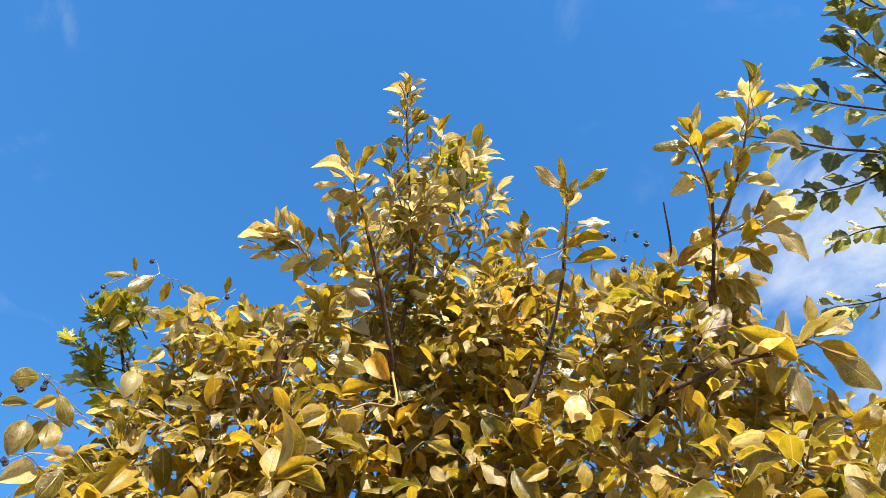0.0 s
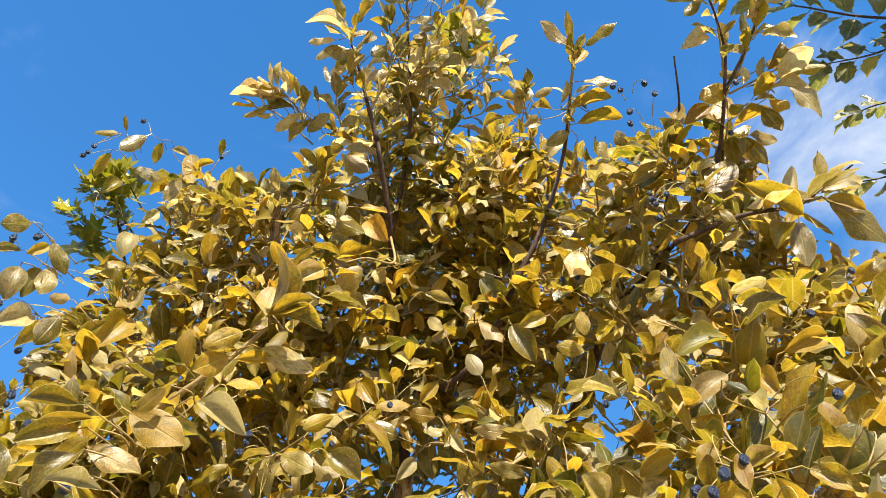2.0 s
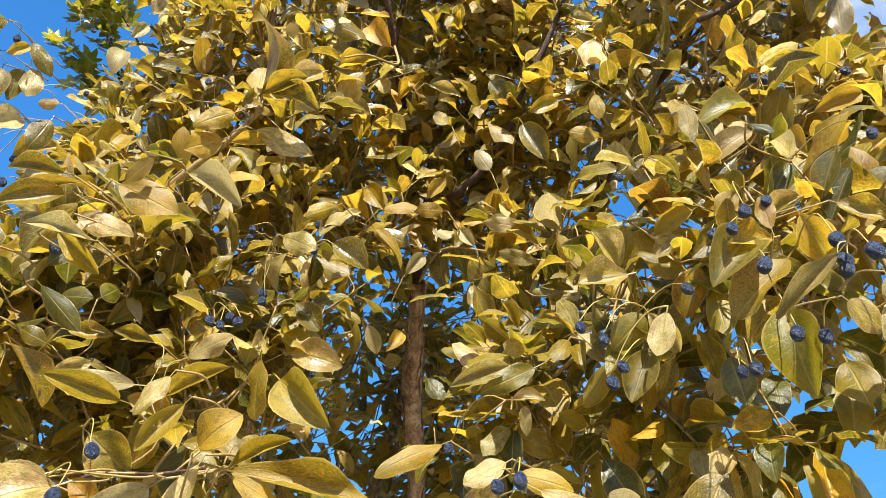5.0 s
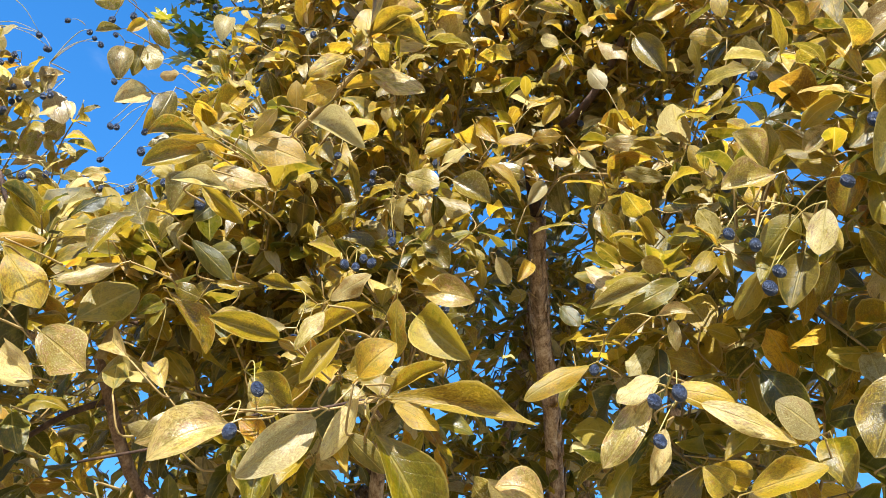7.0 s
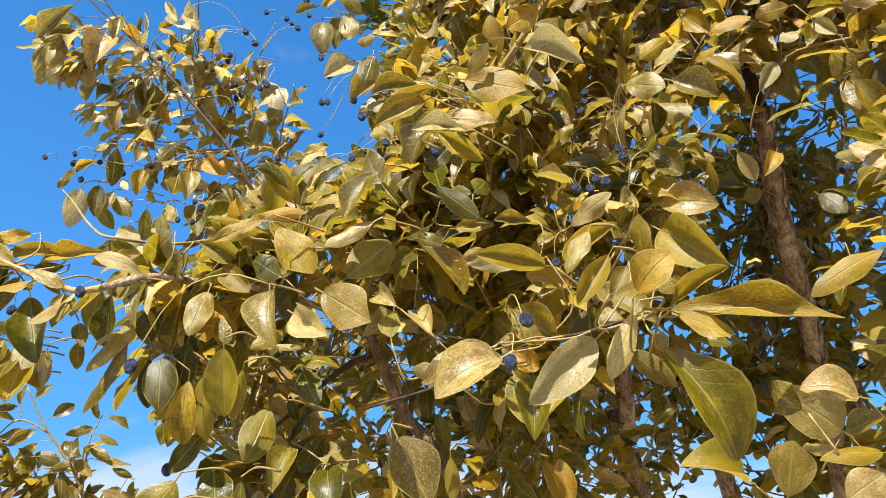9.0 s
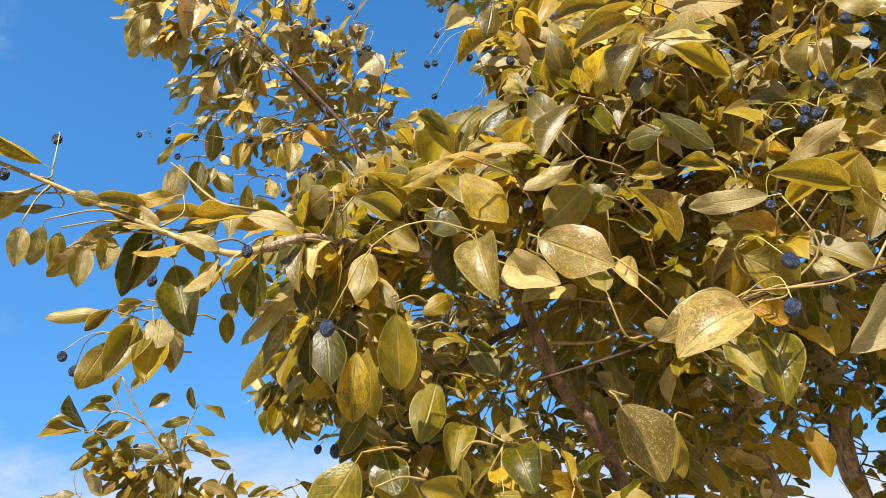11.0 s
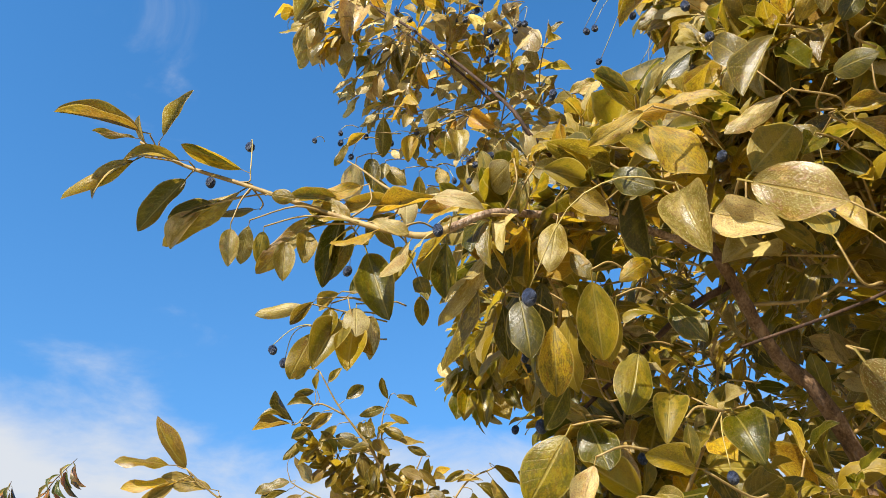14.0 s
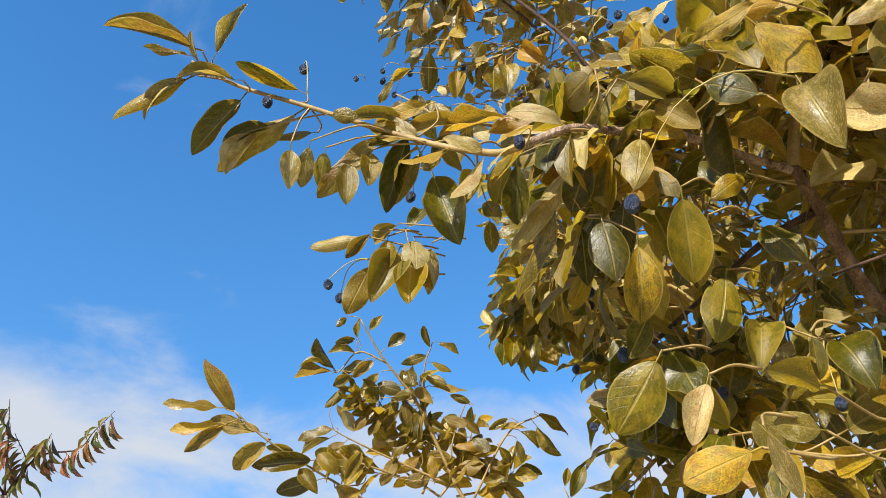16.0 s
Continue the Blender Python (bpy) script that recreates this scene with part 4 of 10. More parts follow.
for spot in ((-0.84, 1.35, 2.35, 0.08, 5),
             (-0.53, 1.06, 2.17, 0.05, 5),
             (-0.48, 1.25, 2.34, 0.13, 5),
             (-0.51, 1.55, 2.55, 0.17, 5),
             (-0.30, 1.35, 2.37, 0.13, 5),
             (-0.25, 1.49, 2.49, 0.13, 5),
             (-0.29, 1.71, 2.64, 0.17, 5),
             (0.05, 1.58, 2.58, 0.13, 5),
             (0.05, 1.79, 2.74, 0.17, 5),
             (0.12, 1.41, 2.40, 0.13, 5),
             (0.37, 1.04, 2.16, 0.13, 5),
             (0.46, 1.25, 2.30, 0.17, 5),
             (-0.66, 1.36, 2.30, 0.12, 5),
             (-0.50, 1.24, 2.19, 0.13, 5),
             (-0.36, 1.32, 2.24, 0.13, 5),
             (-0.44, 1.54, 2.37, 0.17, 5),
             (-0.19, 2.01, 2.67, 0.17, 5),
             (0.24, 1.23, 2.18, 0.13, 5),
             (0.29, 1.46, 2.32, 0.17, 5)):
    clump(*spot)
for spot in ((0.45, 0.97, 2.04, 0.13, 5),
             (0.57, 1.17, 2.17, 0.17, 5),
             (-0.64, 1.16, 2.07, 0.13, 5),
             (-0.59, 1.33, 2.16, 0.13, 5),
             (-0.29, 1.43, 2.27, 0.13, 5),
             (-0.15, 1.85, 2.50, 0.13, 5),
             (0.11, 1.32, 2.21, 0.13, 5),
             (0.29, 1.14, 2.10, 0.13, 5),
             (-0.37, 1.28, 2.10, 0.13, 5),
             (-0.27, 1.37, 2.13, 0.13, 5),
             (0.17, 1.19, 2.05, 0.13, 5),
             (0.37, 1.11, 1.98, 0.13, 5),
             (-0.68, 1.45, 2.07, 0.13, 5),
             (-0.44, 1.27, 1.99, 0.13, 5),
             (-0.28, 1.50, 2.11, 0.13, 5),
             (0.49, 1.03, 1.92, 0.13, 5),
             (-0.35, 1.44, 2.00, 0.13, 5),
             (-0.30, 1.64, 2.09, 0.13, 5),
             (0.11, 1.22, 1.92, 0.13, 5)):
    clump(*spot)
for spot in ((0.26, 1.18, 1.90, 0.13, 5),
             (-0.04, 1.97, 2.93, 0.20, 5),
             (-0.33, 1.39, 2.48, 0.13, 5),
             (-0.42, 1.82, 2.84, 0.20, 5),
             (-0.26, 1.97, 2.94, 0.20, 5),
             (-0.08, 1.92, 2.74, 0.17, 5),
             (-0.08, 2.17, 2.91, 0.20, 5),
             (0.12, 1.96, 2.77, 0.20, 5),
             (0.04, 1.92, 2.57, 0.17, 5),
             (0.06, 2.18, 2.72, 0.20, 5),
             (-0.77, 1.48, 2.49, 0.09, 5),
             (-0.63, 1.69, 2.54, 0.20, 5),
             (-0.56, 1.82, 2.65, 0.20, 5),
             (-0.23, 2.24, 2.67, 0.20, 5),
             (-0.11, 2.12, 2.60, 0.17, 5),
             (-0.11, 2.38, 2.75, 0.20, 5),
             (0.10, 2.16, 2.53, 0.20, 5),
             (-1.18, 1.34, 2.45, 0.05, 5),
             (-1.37, 1.52, 2.60, 0.05, 5)):
    clump(*spot)
for spot in ((-1.34, 1.76, 2.69, 0.08, 5),
             (-0.77, 1.64, 2.38, 0.20, 5),
             (-0.56, 1.76, 2.39, 0.20, 5),
             (-0.34, 1.91, 2.42, 0.20, 5),
             (-0.20, 1.98, 2.42, 0.17, 5),
             (-0.14, 2.22, 2.47, 0.17, 5),
             (-0.15, 2.49, 2.60, 0.20, 5),
             (-0.07, 1.94, 2.34, 0.13, 5),
             (-0.96, 1.11, 2.15, 0.06, 5),
             (-0.73, 0.95, 1.99, 0.07, 5),
             (-0.81, 1.19, 2.10, 0.12, 5),
             (-0.74, 1.56, 2.23, 0.17, 5),
             (-0.50, 1.44, 2.13, 0.17, 5),
             (-0.17, 2.10, 2.33, 0.17, 5),
             (-0.01, 2.03, 2.23, 0.17, 5),
             (-0.85, 0.91, 1.96, 0.06, 5),
             (-0.68, 1.31, 2.03, 0.13, 5),
             (-0.86, 1.79, 2.24, 0.17, 5),
             (-0.17, 2.25, 2.22, 0.17, 5)):
    clump(*spot)
for spot in ((-0.12, 2.10, 2.16, 0.13, 5),
             (-1.01, 1.08, 1.95, 0.08, 5),
             (-1.08, 1.21, 1.97, 0.07, 5),
             (-1.08, 1.23, 1.99, 0.08, 5),
             (-0.94, 1.30, 1.95, 0.11, 5),
             (-0.79, 1.41, 1.96, 0.17, 5),
             (-0.53, 2.01, 2.08, 0.17, 5),
             (-0.10, 2.39, 2.11, 0.17, 5),
             (0.00, 2.28, 2.11, 0.17, 5),
             (-0.41, 1.14, 2.24, 0.13, 5),
             (-0.60, 1.05, 2.02, 0.10, 5),
             (-1.17, 1.26, 2.22, 0.08, 5),
             (-0.97, 1.46, 2.20, 0.18, 5),
             (-0.59, 1.60, 2.16, 0.17, 5),
             (-0.76, 0.88, 1.88, 0.08, 5),
             (-0.74, 1.72, 2.14, 0.17, 5),
             (-0.56, 1.35, 1.95, 0.13, 5),
             (-1.31, 1.46, 2.04, 0.06, 5),
             (-1.37, 1.55, 2.08, 0.07, 5)):
    clump(*spot)
for spot in ((-1.34, 1.51, 2.30, 0.15, 5),
             (-1.58, 1.77, 2.43, 0.15, 5),
             (-1.16, 1.61, 2.31, 0.15, 5),
             (-1.45, 1.95, 2.55, 0.15, 5),
             (-1.08, 1.79, 2.37, 0.15, 5),
             (-1.28, 2.07, 2.58, 0.15, 5),
             (-0.91, 1.80, 2.40, 0.15, 5),
             (-1.00, 2.14, 2.52, 0.15, 5),
             (-0.77, 1.97, 2.44, 0.15, 5),
             (-0.87, 2.24, 2.56, 0.15, 5),
             (-0.58, 1.90, 2.37, 0.15, 5),
             (-0.62, 2.32, 2.62, 0.15, 5),
             (-0.38, 1.96, 2.35, 0.15, 5),
             (-0.36, 2.39, 2.55, 0.15, 5),
             (-0.18, 2.00, 2.35, 0.15, 5),
             (-0.20, 2.34, 2.55, 0.15, 5),
             (-0.00, 2.13, 2.41, 0.15, 5),
             (0.06, 2.47, 2.58, 0.15, 5),
             (0.14, 2.01, 2.38, 0.15, 5)):
    clump(*spot)
for spot in ((0.28, 2.33, 2.45, 0.15, 5),
             (0.36, 2.17, 2.38, 0.15, 5),
             (0.48, 2.36, 2.49, 0.15, 5),
             (0.52, 2.06, 2.35, 0.15, 5),
             (-1.53, 1.93, 2.37, 0.15, 5),
             (-1.36, 2.12, 2.41, 0.15, 5),
             (-0.97, 1.78, 2.23, 0.15, 5),
             (-0.82, 1.89, 2.29, 0.15, 5),
             (-0.74, 2.28, 2.44, 0.15, 5),
             (-0.49, 2.40, 2.43, 0.15, 5),
             (-0.09, 2.50, 2.44, 0.15, 5),
             (0.18, 2.51, 2.43, 0.15, 5),
             (0.31, 2.02, 2.24, 0.15, 5),
             (0.58, 2.38, 2.32, 0.15, 5),
             (-1.33, 1.55, 2.11, 0.09, 5),
             (-1.57, 1.78, 2.23, 0.12, 5),
             (-1.20, 1.71, 2.16, 0.15, 5),
             (-1.39, 1.99, 2.24, 0.15, 5),
             (-1.25, 2.19, 2.29, 0.15, 5)):
    clump(*spot)
for spot in ((-0.99, 2.21, 2.29, 0.15, 5),
             (-0.77, 2.07, 2.26, 0.15, 5),
             (-0.89, 2.37, 2.32, 0.15, 5),
             (-0.52, 2.08, 2.23, 0.15, 5),
             (-0.67, 2.44, 2.39, 0.15, 5),
             (-0.34, 2.10, 2.21, 0.15, 5),
             (-0.27, 2.53, 2.36, 0.15, 5),
             (-0.08, 2.09, 2.20, 0.15, 5),
             (0.14, 2.25, 2.25, 0.15, 5),
             (0.18, 2.10, 2.16, 0.15, 5),
             (0.40, 2.54, 2.32, 0.15, 5),
             (0.46, 2.09, 2.18, 0.15, 5),
             (-1.41, 1.73, 2.05, 0.05, 5),
             (-1.09, 1.81, 2.04, 0.15, 5),
             (-1.40, 2.18, 2.18, 0.15, 5),
             (-1.00, 1.95, 2.13, 0.15, 5),
             (-1.12, 2.26, 2.18, 0.15, 5),
             (-0.53, 2.52, 2.26, 0.15, 5),
             (-0.22, 2.44, 2.18, 0.15, 5)):
    clump(*spot)
for spot in ((-0.02, 2.60, 2.27, 0.15, 5),
             (0.14, 2.54, 2.24, 0.15, 5),
             (0.47, 2.51, 2.17, 0.15, 5),
             (-1.60, 1.97, 2.03, 0.05, 5),
             (-1.26, 1.70, 1.97, 0.09, 5),
             (-0.76, 2.02, 2.04, 0.15, 5),
             (-0.88, 2.31, 2.13, 0.15, 5),
             (-0.55, 2.09, 2.06, 0.15, 5),
             (-0.64, 2.49, 2.12, 0.15, 5),
             (-0.37, 2.26, 2.04, 0.15, 5),
             (-0.41, 2.43, 2.10, 0.15, 5),
             (-0.15, 2.15, 2.00, 0.15, 5),
             (-0.14, 2.57, 2.09, 0.15, 5),
             (0.10, 2.17, 2.01, 0.15, 5),
             (0.31, 2.27, 2.02, 0.15, 5),
             (0.32, 2.44, 2.10, 0.15, 5),
             (-1.47, 1.99, 1.90, 0.11, 5),
             (-1.35, 2.26, 1.94, 0.15, 5),
             (-1.04, 1.95, 1.93, 0.15, 5)):
    clump(*spot)
for spot in ((-1.18, 2.15, 1.98, 0.15, 5),
             (-1.00, 2.29, 1.98, 0.15, 5),
             (-0.71, 2.19, 1.93, 0.15, 5),
             (-0.74, 2.48, 1.97, 0.15, 5),
             (-0.48, 2.20, 1.93, 0.15, 5),
             (0.06, 2.60, 2.01, 0.15, 5),
             (0.28, 2.61, 1.97, 0.15, 5),
             (0.35, 2.16, 1.90, 0.15, 5),
             (0.50, 2.57, 1.99, 0.15, 5),
             (-1.73, 1.88, 2.50, 0.15, 5),
             (-1.07, 2.33, 2.54, 0.15, 5),
             (-1.49, 1.60, 2.25, 0.12, 5),
             (-1.08, 2.41, 2.37, 0.15, 5),
             (-1.71, 1.94, 2.19, 0.07, 5),
             (-1.57, 2.08, 2.28, 0.14, 5),
             (-0.72, 2.56, 2.26, 0.15, 5),
             (-0.35, 2.62, 2.21, 0.15, 5),
             (-0.95, 2.52, 2.15, 0.15, 5),
             (-1.62, 2.17, 2.00, 0.12, 5)):
    clump(*spot)
for spot in ((-0.90, 2.07, 1.96, 0.15, 5),
             (-0.98, 2.55, 1.97, 0.15, 5),
             (-0.62, 2.63, 2.01, 0.15, 5),
             (-0.40, 2.66, 1.95, 0.15, 5),
             (-0.28, 2.26, 1.90, 0.15, 5),
             (-0.22, 2.71, 1.93, 0.15, 5),
             (-0.11, 2.19, 1.83, 0.15, 5),
             (-1.40, 1.78, 1.83, 0.06, 5),
             (-1.18, 1.86, 1.81, 0.15, 5),
             (-1.52, 2.24, 1.84, 0.15, 5),
             (-0.84, 2.13, 1.81, 0.15, 5),
             (-0.63, 2.07, 1.82, 0.15, 5),
             (-0.75, 2.62, 1.87, 0.15, 5),
             (-0.62, 2.51, 1.84, 0.15, 5),
             (-0.28, 2.55, 1.86, 0.15, 5),
             (-0.08, 2.66, 1.83, 0.15, 5),
             (-1.19, 1.45, 2.19, 0.15, 5),
             (-0.97, 1.44, 2.11, 0.15, 5),
             (-0.96, 1.61, 2.16, 0.15, 5)):
    clump(*spot)
for spot in ((-0.70, 1.57, 2.09, 0.15, 5),
             (-0.69, 1.76, 2.15, 0.15, 5),
             (-1.19, 1.86, 2.24, 0.15, 5),
             (-0.61, 1.77, 2.00, 0.15, 5),
             (-1.13, 1.37, 2.00, 0.07, 5),
             (-1.13, 1.56, 2.05, 0.12, 5),
             (-0.90, 1.60, 1.96, 0.15, 5),
             (-0.77, 1.81, 1.91, 0.15, 5),
             (-1.22, 1.49, 1.86, 0.05, 5),
             (-1.21, 1.98, 1.98, 0.15, 5),
             (-0.99, 1.73, 1.86, 0.15, 5),
             (-0.91, 1.58, 1.79, 0.15, 5),
             (-0.66, 1.81, 1.77, 0.15, 5),
             (-1.05, 1.50, 1.75, 0.12, 5),
             (-0.88, 1.80, 1.75, 0.15, 5),
             (-0.97, 2.01, 1.77, 0.15, 5),
             (-0.74, 1.51, 2.96, 0.09, 5),
             (-0.67, 1.65, 3.08, 0.15, 5),
             (-0.41, 1.60, 3.01, 0.15, 5)):
    clump(*spot)
for spot in ((-0.27, 1.67, 3.15, 0.15, 5),
             (-0.13, 1.61, 3.06, 0.15, 5),
             (0.18, 1.73, 3.17, 0.15, 5),
             (0.34, 1.63, 3.08, 0.15, 5),
             (0.56, 1.64, 3.06, 0.15, 5),
             (0.86, 1.63, 3.02, 0.11, 5),
             (-0.92, 1.66, 2.90, 0.05, 5),
             (-0.68, 1.67, 2.89, 0.15, 5),
             (-0.16, 1.84, 3.05, 0.15, 5),
             (0.02, 1.69, 2.99, 0.15, 5),
             (0.44, 1.79, 2.97, 0.15, 5),
             (0.72, 1.62, 2.91, 0.15, 5),
             (0.94, 1.57, 2.84, 0.10, 5),
             (1.13, 1.55, 2.77, 0.09, 5),
             (-0.58, 1.81, 2.91, 0.15, 5),
             (-0.39, 1.79, 2.82, 0.15, 5),
             (0.00, 1.87, 2.96, 0.15, 5),
             (0.20, 1.87, 2.94, 0.15, 5),
             (0.62, 1.83, 2.86, 0.15, 5)):
    clump(*spot)
for spot in ((0.87, 1.77, 2.81, 0.15, 5),
             (1.09, 1.71, 2.76, 0.15, 5),
             (-1.15, 1.70, 2.60, 0.10, 5),
             (-0.91, 1.75, 2.70, 0.11, 5),
             (-0.74, 1.89, 2.76, 0.15, 5),
             (-0.55, 1.96, 2.78, 0.15, 5),
             (-0.26, 1.90, 2.79, 0.15, 5),
             (-0.09, 2.00, 2.85, 0.15, 5),
             (0.30, 1.84, 2.77, 0.15, 5),
             (0.74, 1.89, 2.74, 0.15, 5),
             (0.90, 1.69, 2.64, 0.15, 5),
             (-1.02, 1.81, 2.54, 0.15, 5),
             (-0.84, 1.89, 2.61, 0.15, 5),
             (-0.39, 2.00, 2.72, 0.15, 5),
             (0.01, 2.01, 2.67, 0.15, 5),
             (0.19, 1.97, 2.68, 0.15, 5),
             (0.49, 2.03, 2.75, 0.15, 5),
             (0.54, 1.91, 2.62, 0.15, 5),
             (1.00, 1.75, 2.51, 0.15, 5)):
    clump(*spot)
for spot in ((-0.53, 2.00, 2.55, 0.15, 5),
             (-0.29, 2.09, 2.58, 0.15, 5),
             (-0.09, 2.18, 2.60, 0.15, 5),
             (0.69, 1.88, 2.52, 0.15, 5),
             (-0.56, 2.15, 2.46, 0.15, 5),
             (0.70, 2.06, 2.42, 0.15, 5),
             (0.87, 1.92, 2.37, 0.15, 5),
             (1.06, 1.96, 2.38, 0.15, 5),
             (-0.29, 2.24, 2.37, 0.15, 5),
             (-0.55, 1.49, 3.29, 0.05, 5),
             (-0.41, 1.52, 3.42, 0.09, 5),
             (-0.13, 1.48, 3.34, 0.15, 5),
             (0.04, 1.51, 3.36, 0.11, 5),
             (0.34, 1.49, 3.34, 0.09, 5),
             (0.57, 1.55, 3.40, 0.07, 5),
             (0.79, 1.53, 3.35, 0.08, 5),
             (-0.76, 1.60, 3.26, 0.09, 5),
             (-0.11, 1.73, 3.32, 0.15, 5),
             (0.17, 1.63, 3.32, 0.15, 5)):
    clump(*spot)
for spot in ((0.36, 1.67, 3.35, 0.15, 5),
             (-0.84, 1.67, 3.11, 0.08, 5),
             (-0.44, 1.74, 3.16, 0.15, 5),
             (0.52, 1.81, 3.20, 0.15, 5),
             (0.69, 1.71, 3.21, 0.15, 5),
             (0.66, 1.83, 3.09, 0.15, 5),
             (-0.85, 1.88, 2.94, 0.15, 5),
             (0.37, 1.97, 3.02, 0.15, 5)):
    clump(*spot)

mass.shoot([(0.001, 1.074, 3.135), (0.046, 0.993, 3.245), (0.077, 0.928, 3.336)], 5, 0.070, 0.00, 0.90, 0.20)
mass.shoot([(-0.012, 1.057, 3.086), (0.071, 0.989, 3.130), (0.112, 0.953, 3.149)], 4, 0.060, 0.00, 0.90, 0.20)
mass.shoot([(0.546, 0.873, 2.790), (0.593, 0.828, 2.798)], 3, 0.075, 0.10, 0.90, 0.20)
mass.shoot([(0.486, 0.943, 2.553), (0.588, 0.938, 2.575), (0.630, 0.918, 2.596)], 5, 0.080, 0.10, 0.90, 0.20)
mass.shoot([(-0.690, 0.832, 1.909), (-0.714, 0.750, 1.892), (-0.769, 0.695, 1.867), (-0.842, 0.663, 1.901)], 6, 0.055, 0.45, 0.90, 0.20)
mass.shoot([(-1.005, 1.077, 2.358), (-1.203, 1.050, 2.600), (-1.322, 0.977, 2.764)], 12, 0.060, 0.60, 0.90, 0.20)
mass.shoot([(-0.101, 1.106, 3.133), (-0.108, 0.957, 3.272), (-0.113, 0.846, 3.372), (-0.106, 0.789, 3.419)], 11, 0.052, 0.05, 0.80, 0.20, 0.0022)
mass.shoot([(-0.084, 1.070, 3.182), (-0.033, 0.959, 3.275), (-0.022, 0.879, 3.339)], 6, 0.050, 0.05, 0.80, 0.20, 0.0022)
mass.shoot([(-0.098, 1.094, 3.141), (-0.140, 0.983, 3.232), (-0.153, 0.932, 3.259)], 6, 0.058, 0.05, 0.80, 0.20, 0.0022)
mass.shoot([(-0.192, 1.031, 3.052), (-0.210, 0.963, 3.094), (-0.229, 0.889, 3.112)], 6, 0.062, 0.05, 0.80, 0.20, 0.0022)
mass.shoot([(-0.192, 1.053, 3.037), (-0.148, 1.000, 3.127), (-0.135, 0.965, 3.173)], 6, 0.060, 0.05, 0.80, 0.20, 0.0022)
mass.shoot([(-0.312, 1.061, 2.983), (-0.345, 0.998, 2.995), (-0.376, 0.950, 2.994)], 6, 0.055, 0.05, 0.80, 0.20, 0.0022)
mass.shoot([(-0.312, 1.082, 2.967), (-0.382, 1.008, 2.977), (-0.424, 0.979, 2.959)], 4, 0.050, 0.05, 0.80, 0.20, 0.0022)
mass.shoot([(0.257, 1.050, 2.958), (0.254, 0.965, 2.969), (0.254, 0.881, 2.999)], 4, 0.055, 0.05, 0.80, 0.20, 0.0022)
mass.shoot([(0.179, 1.063, 2.935), (0.159, 0.991, 2.965), (0.154, 0.944, 2.974)], 5, 0.045, 0.05, 0.80, 0.20, 0.0022)
mass.shoot([(0.517, 0.855, 2.841), (0.497, 0.763, 2.905), (0.474, 0.718, 2.937)], 6, 0.050, 0.05, 0.80, 0.20, 0.0022)
mass.shoot([(0.538, 0.856, 2.843), (0.560, 0.792, 2.886), (0.582, 0.721, 2.940), (0.595, 0.654, 2.990)], 8, 0.055, 0.05, 0.80, 0.20, 0.0022)
mass.shoot([(0.525, 0.872, 2.826), (0.582, 0.833, 2.826), (0.609, 0.813, 2.825)], 4, 0.060, 0.05, 0.80, 0.20, 0.0022)
mass.shoot([(-0.055, 1.084, 3.151), (0.044, 1.051, 3.150), (0.128, 0.997, 3.180)], 6, 0.050, 0.05, 0.80, 0.20, 0.0022)
mass.shoot([(-0.139, 1.092, 3.115), (-0.096, 1.024, 3.164), (-0.053, 0.990, 3.187)], 6, 0.062, 0.05, 0.80, 0.20, 0.0022)
mass.shoot([(-0.248, 1.058, 2.999), (-0.260, 1.014, 3.028), (-0.247, 0.971, 3.059)], 5, 0.055, 0.05, 0.80, 0.20, 0.0022)
mass.shoot([(0.029, 1.097, 3.094), (0.071, 1.086, 3.102), (0.087, 1.063, 3.117)], 4, 0.050, 0.05, 0.80, 0.20, 0.0022)
mass.shoot([(-1.084, 1.136, 2.427), (-1.143, 1.085, 2.406), (-1.210, 1.050, 2.354)], 5, 0.052, 0.45, 0.95, 0.20, 0.0018)
mass.shoot([(-1.100, 1.064, 2.475), (-1.164, 1.007, 2.450), (-1.235, 0.964, 2.396)], 5, 0.052, 0.45, 0.95, 0.20, 0.0018)
mass.shoot([(-1.133, 0.951, 2.527), (-1.181, 0.929, 2.490), (-1.240, 0.908, 2.432)], 5, 0.052, 0.45, 0.95, 0.20, 0.0018)
mass.shoot([(-1.141, 0.912, 2.545), (-1.179, 0.880, 2.525), (-1.235, 0.843, 2.482)], 5, 0.052, 0.45, 0.95, 0.20, 0.0018)
mass.shoot([(-1.080, 1.130, 2.437), (-1.043, 1.099, 2.504), (-1.000, 1.080, 2.560)], 5, 0.052, 0.45, 0.95, 0.20, 0.0018)
mass.shoot([(-1.103, 1.032, 2.499), (-1.058, 1.027, 2.548), (-1.027, 1.006, 2.592)], 5, 0.052, 0.45, 0.95, 0.20, 0.0018)
mass.shoot([(-1.035, 1.207, 2.407), (-1.110, 1.172, 2.358), (-1.167, 1.157, 2.299)], 5, 0.052, 0.45, 0.95, 0.20, 0.0018)
mass.shoot([(-1.021, 1.227, 2.400), (-0.994, 1.189, 2.468), (-0.948, 1.163, 2.536)], 5, 0.052, 0.45, 0.95, 0.20, 0.0018)
mass.shoot([(-1.156, 0.854, 2.565), (-1.192, 0.822, 2.544), (-1.237, 0.789, 2.511)], 5, 0.052, 0.45, 0.95, 0.20, 0.0018)
mass.shoot([(-1.123, 0.972, 2.523), (-1.078, 0.967, 2.572), (-1.055, 0.939, 2.612)], 5, 0.052, 0.45, 0.95, 0.20, 0.0018)
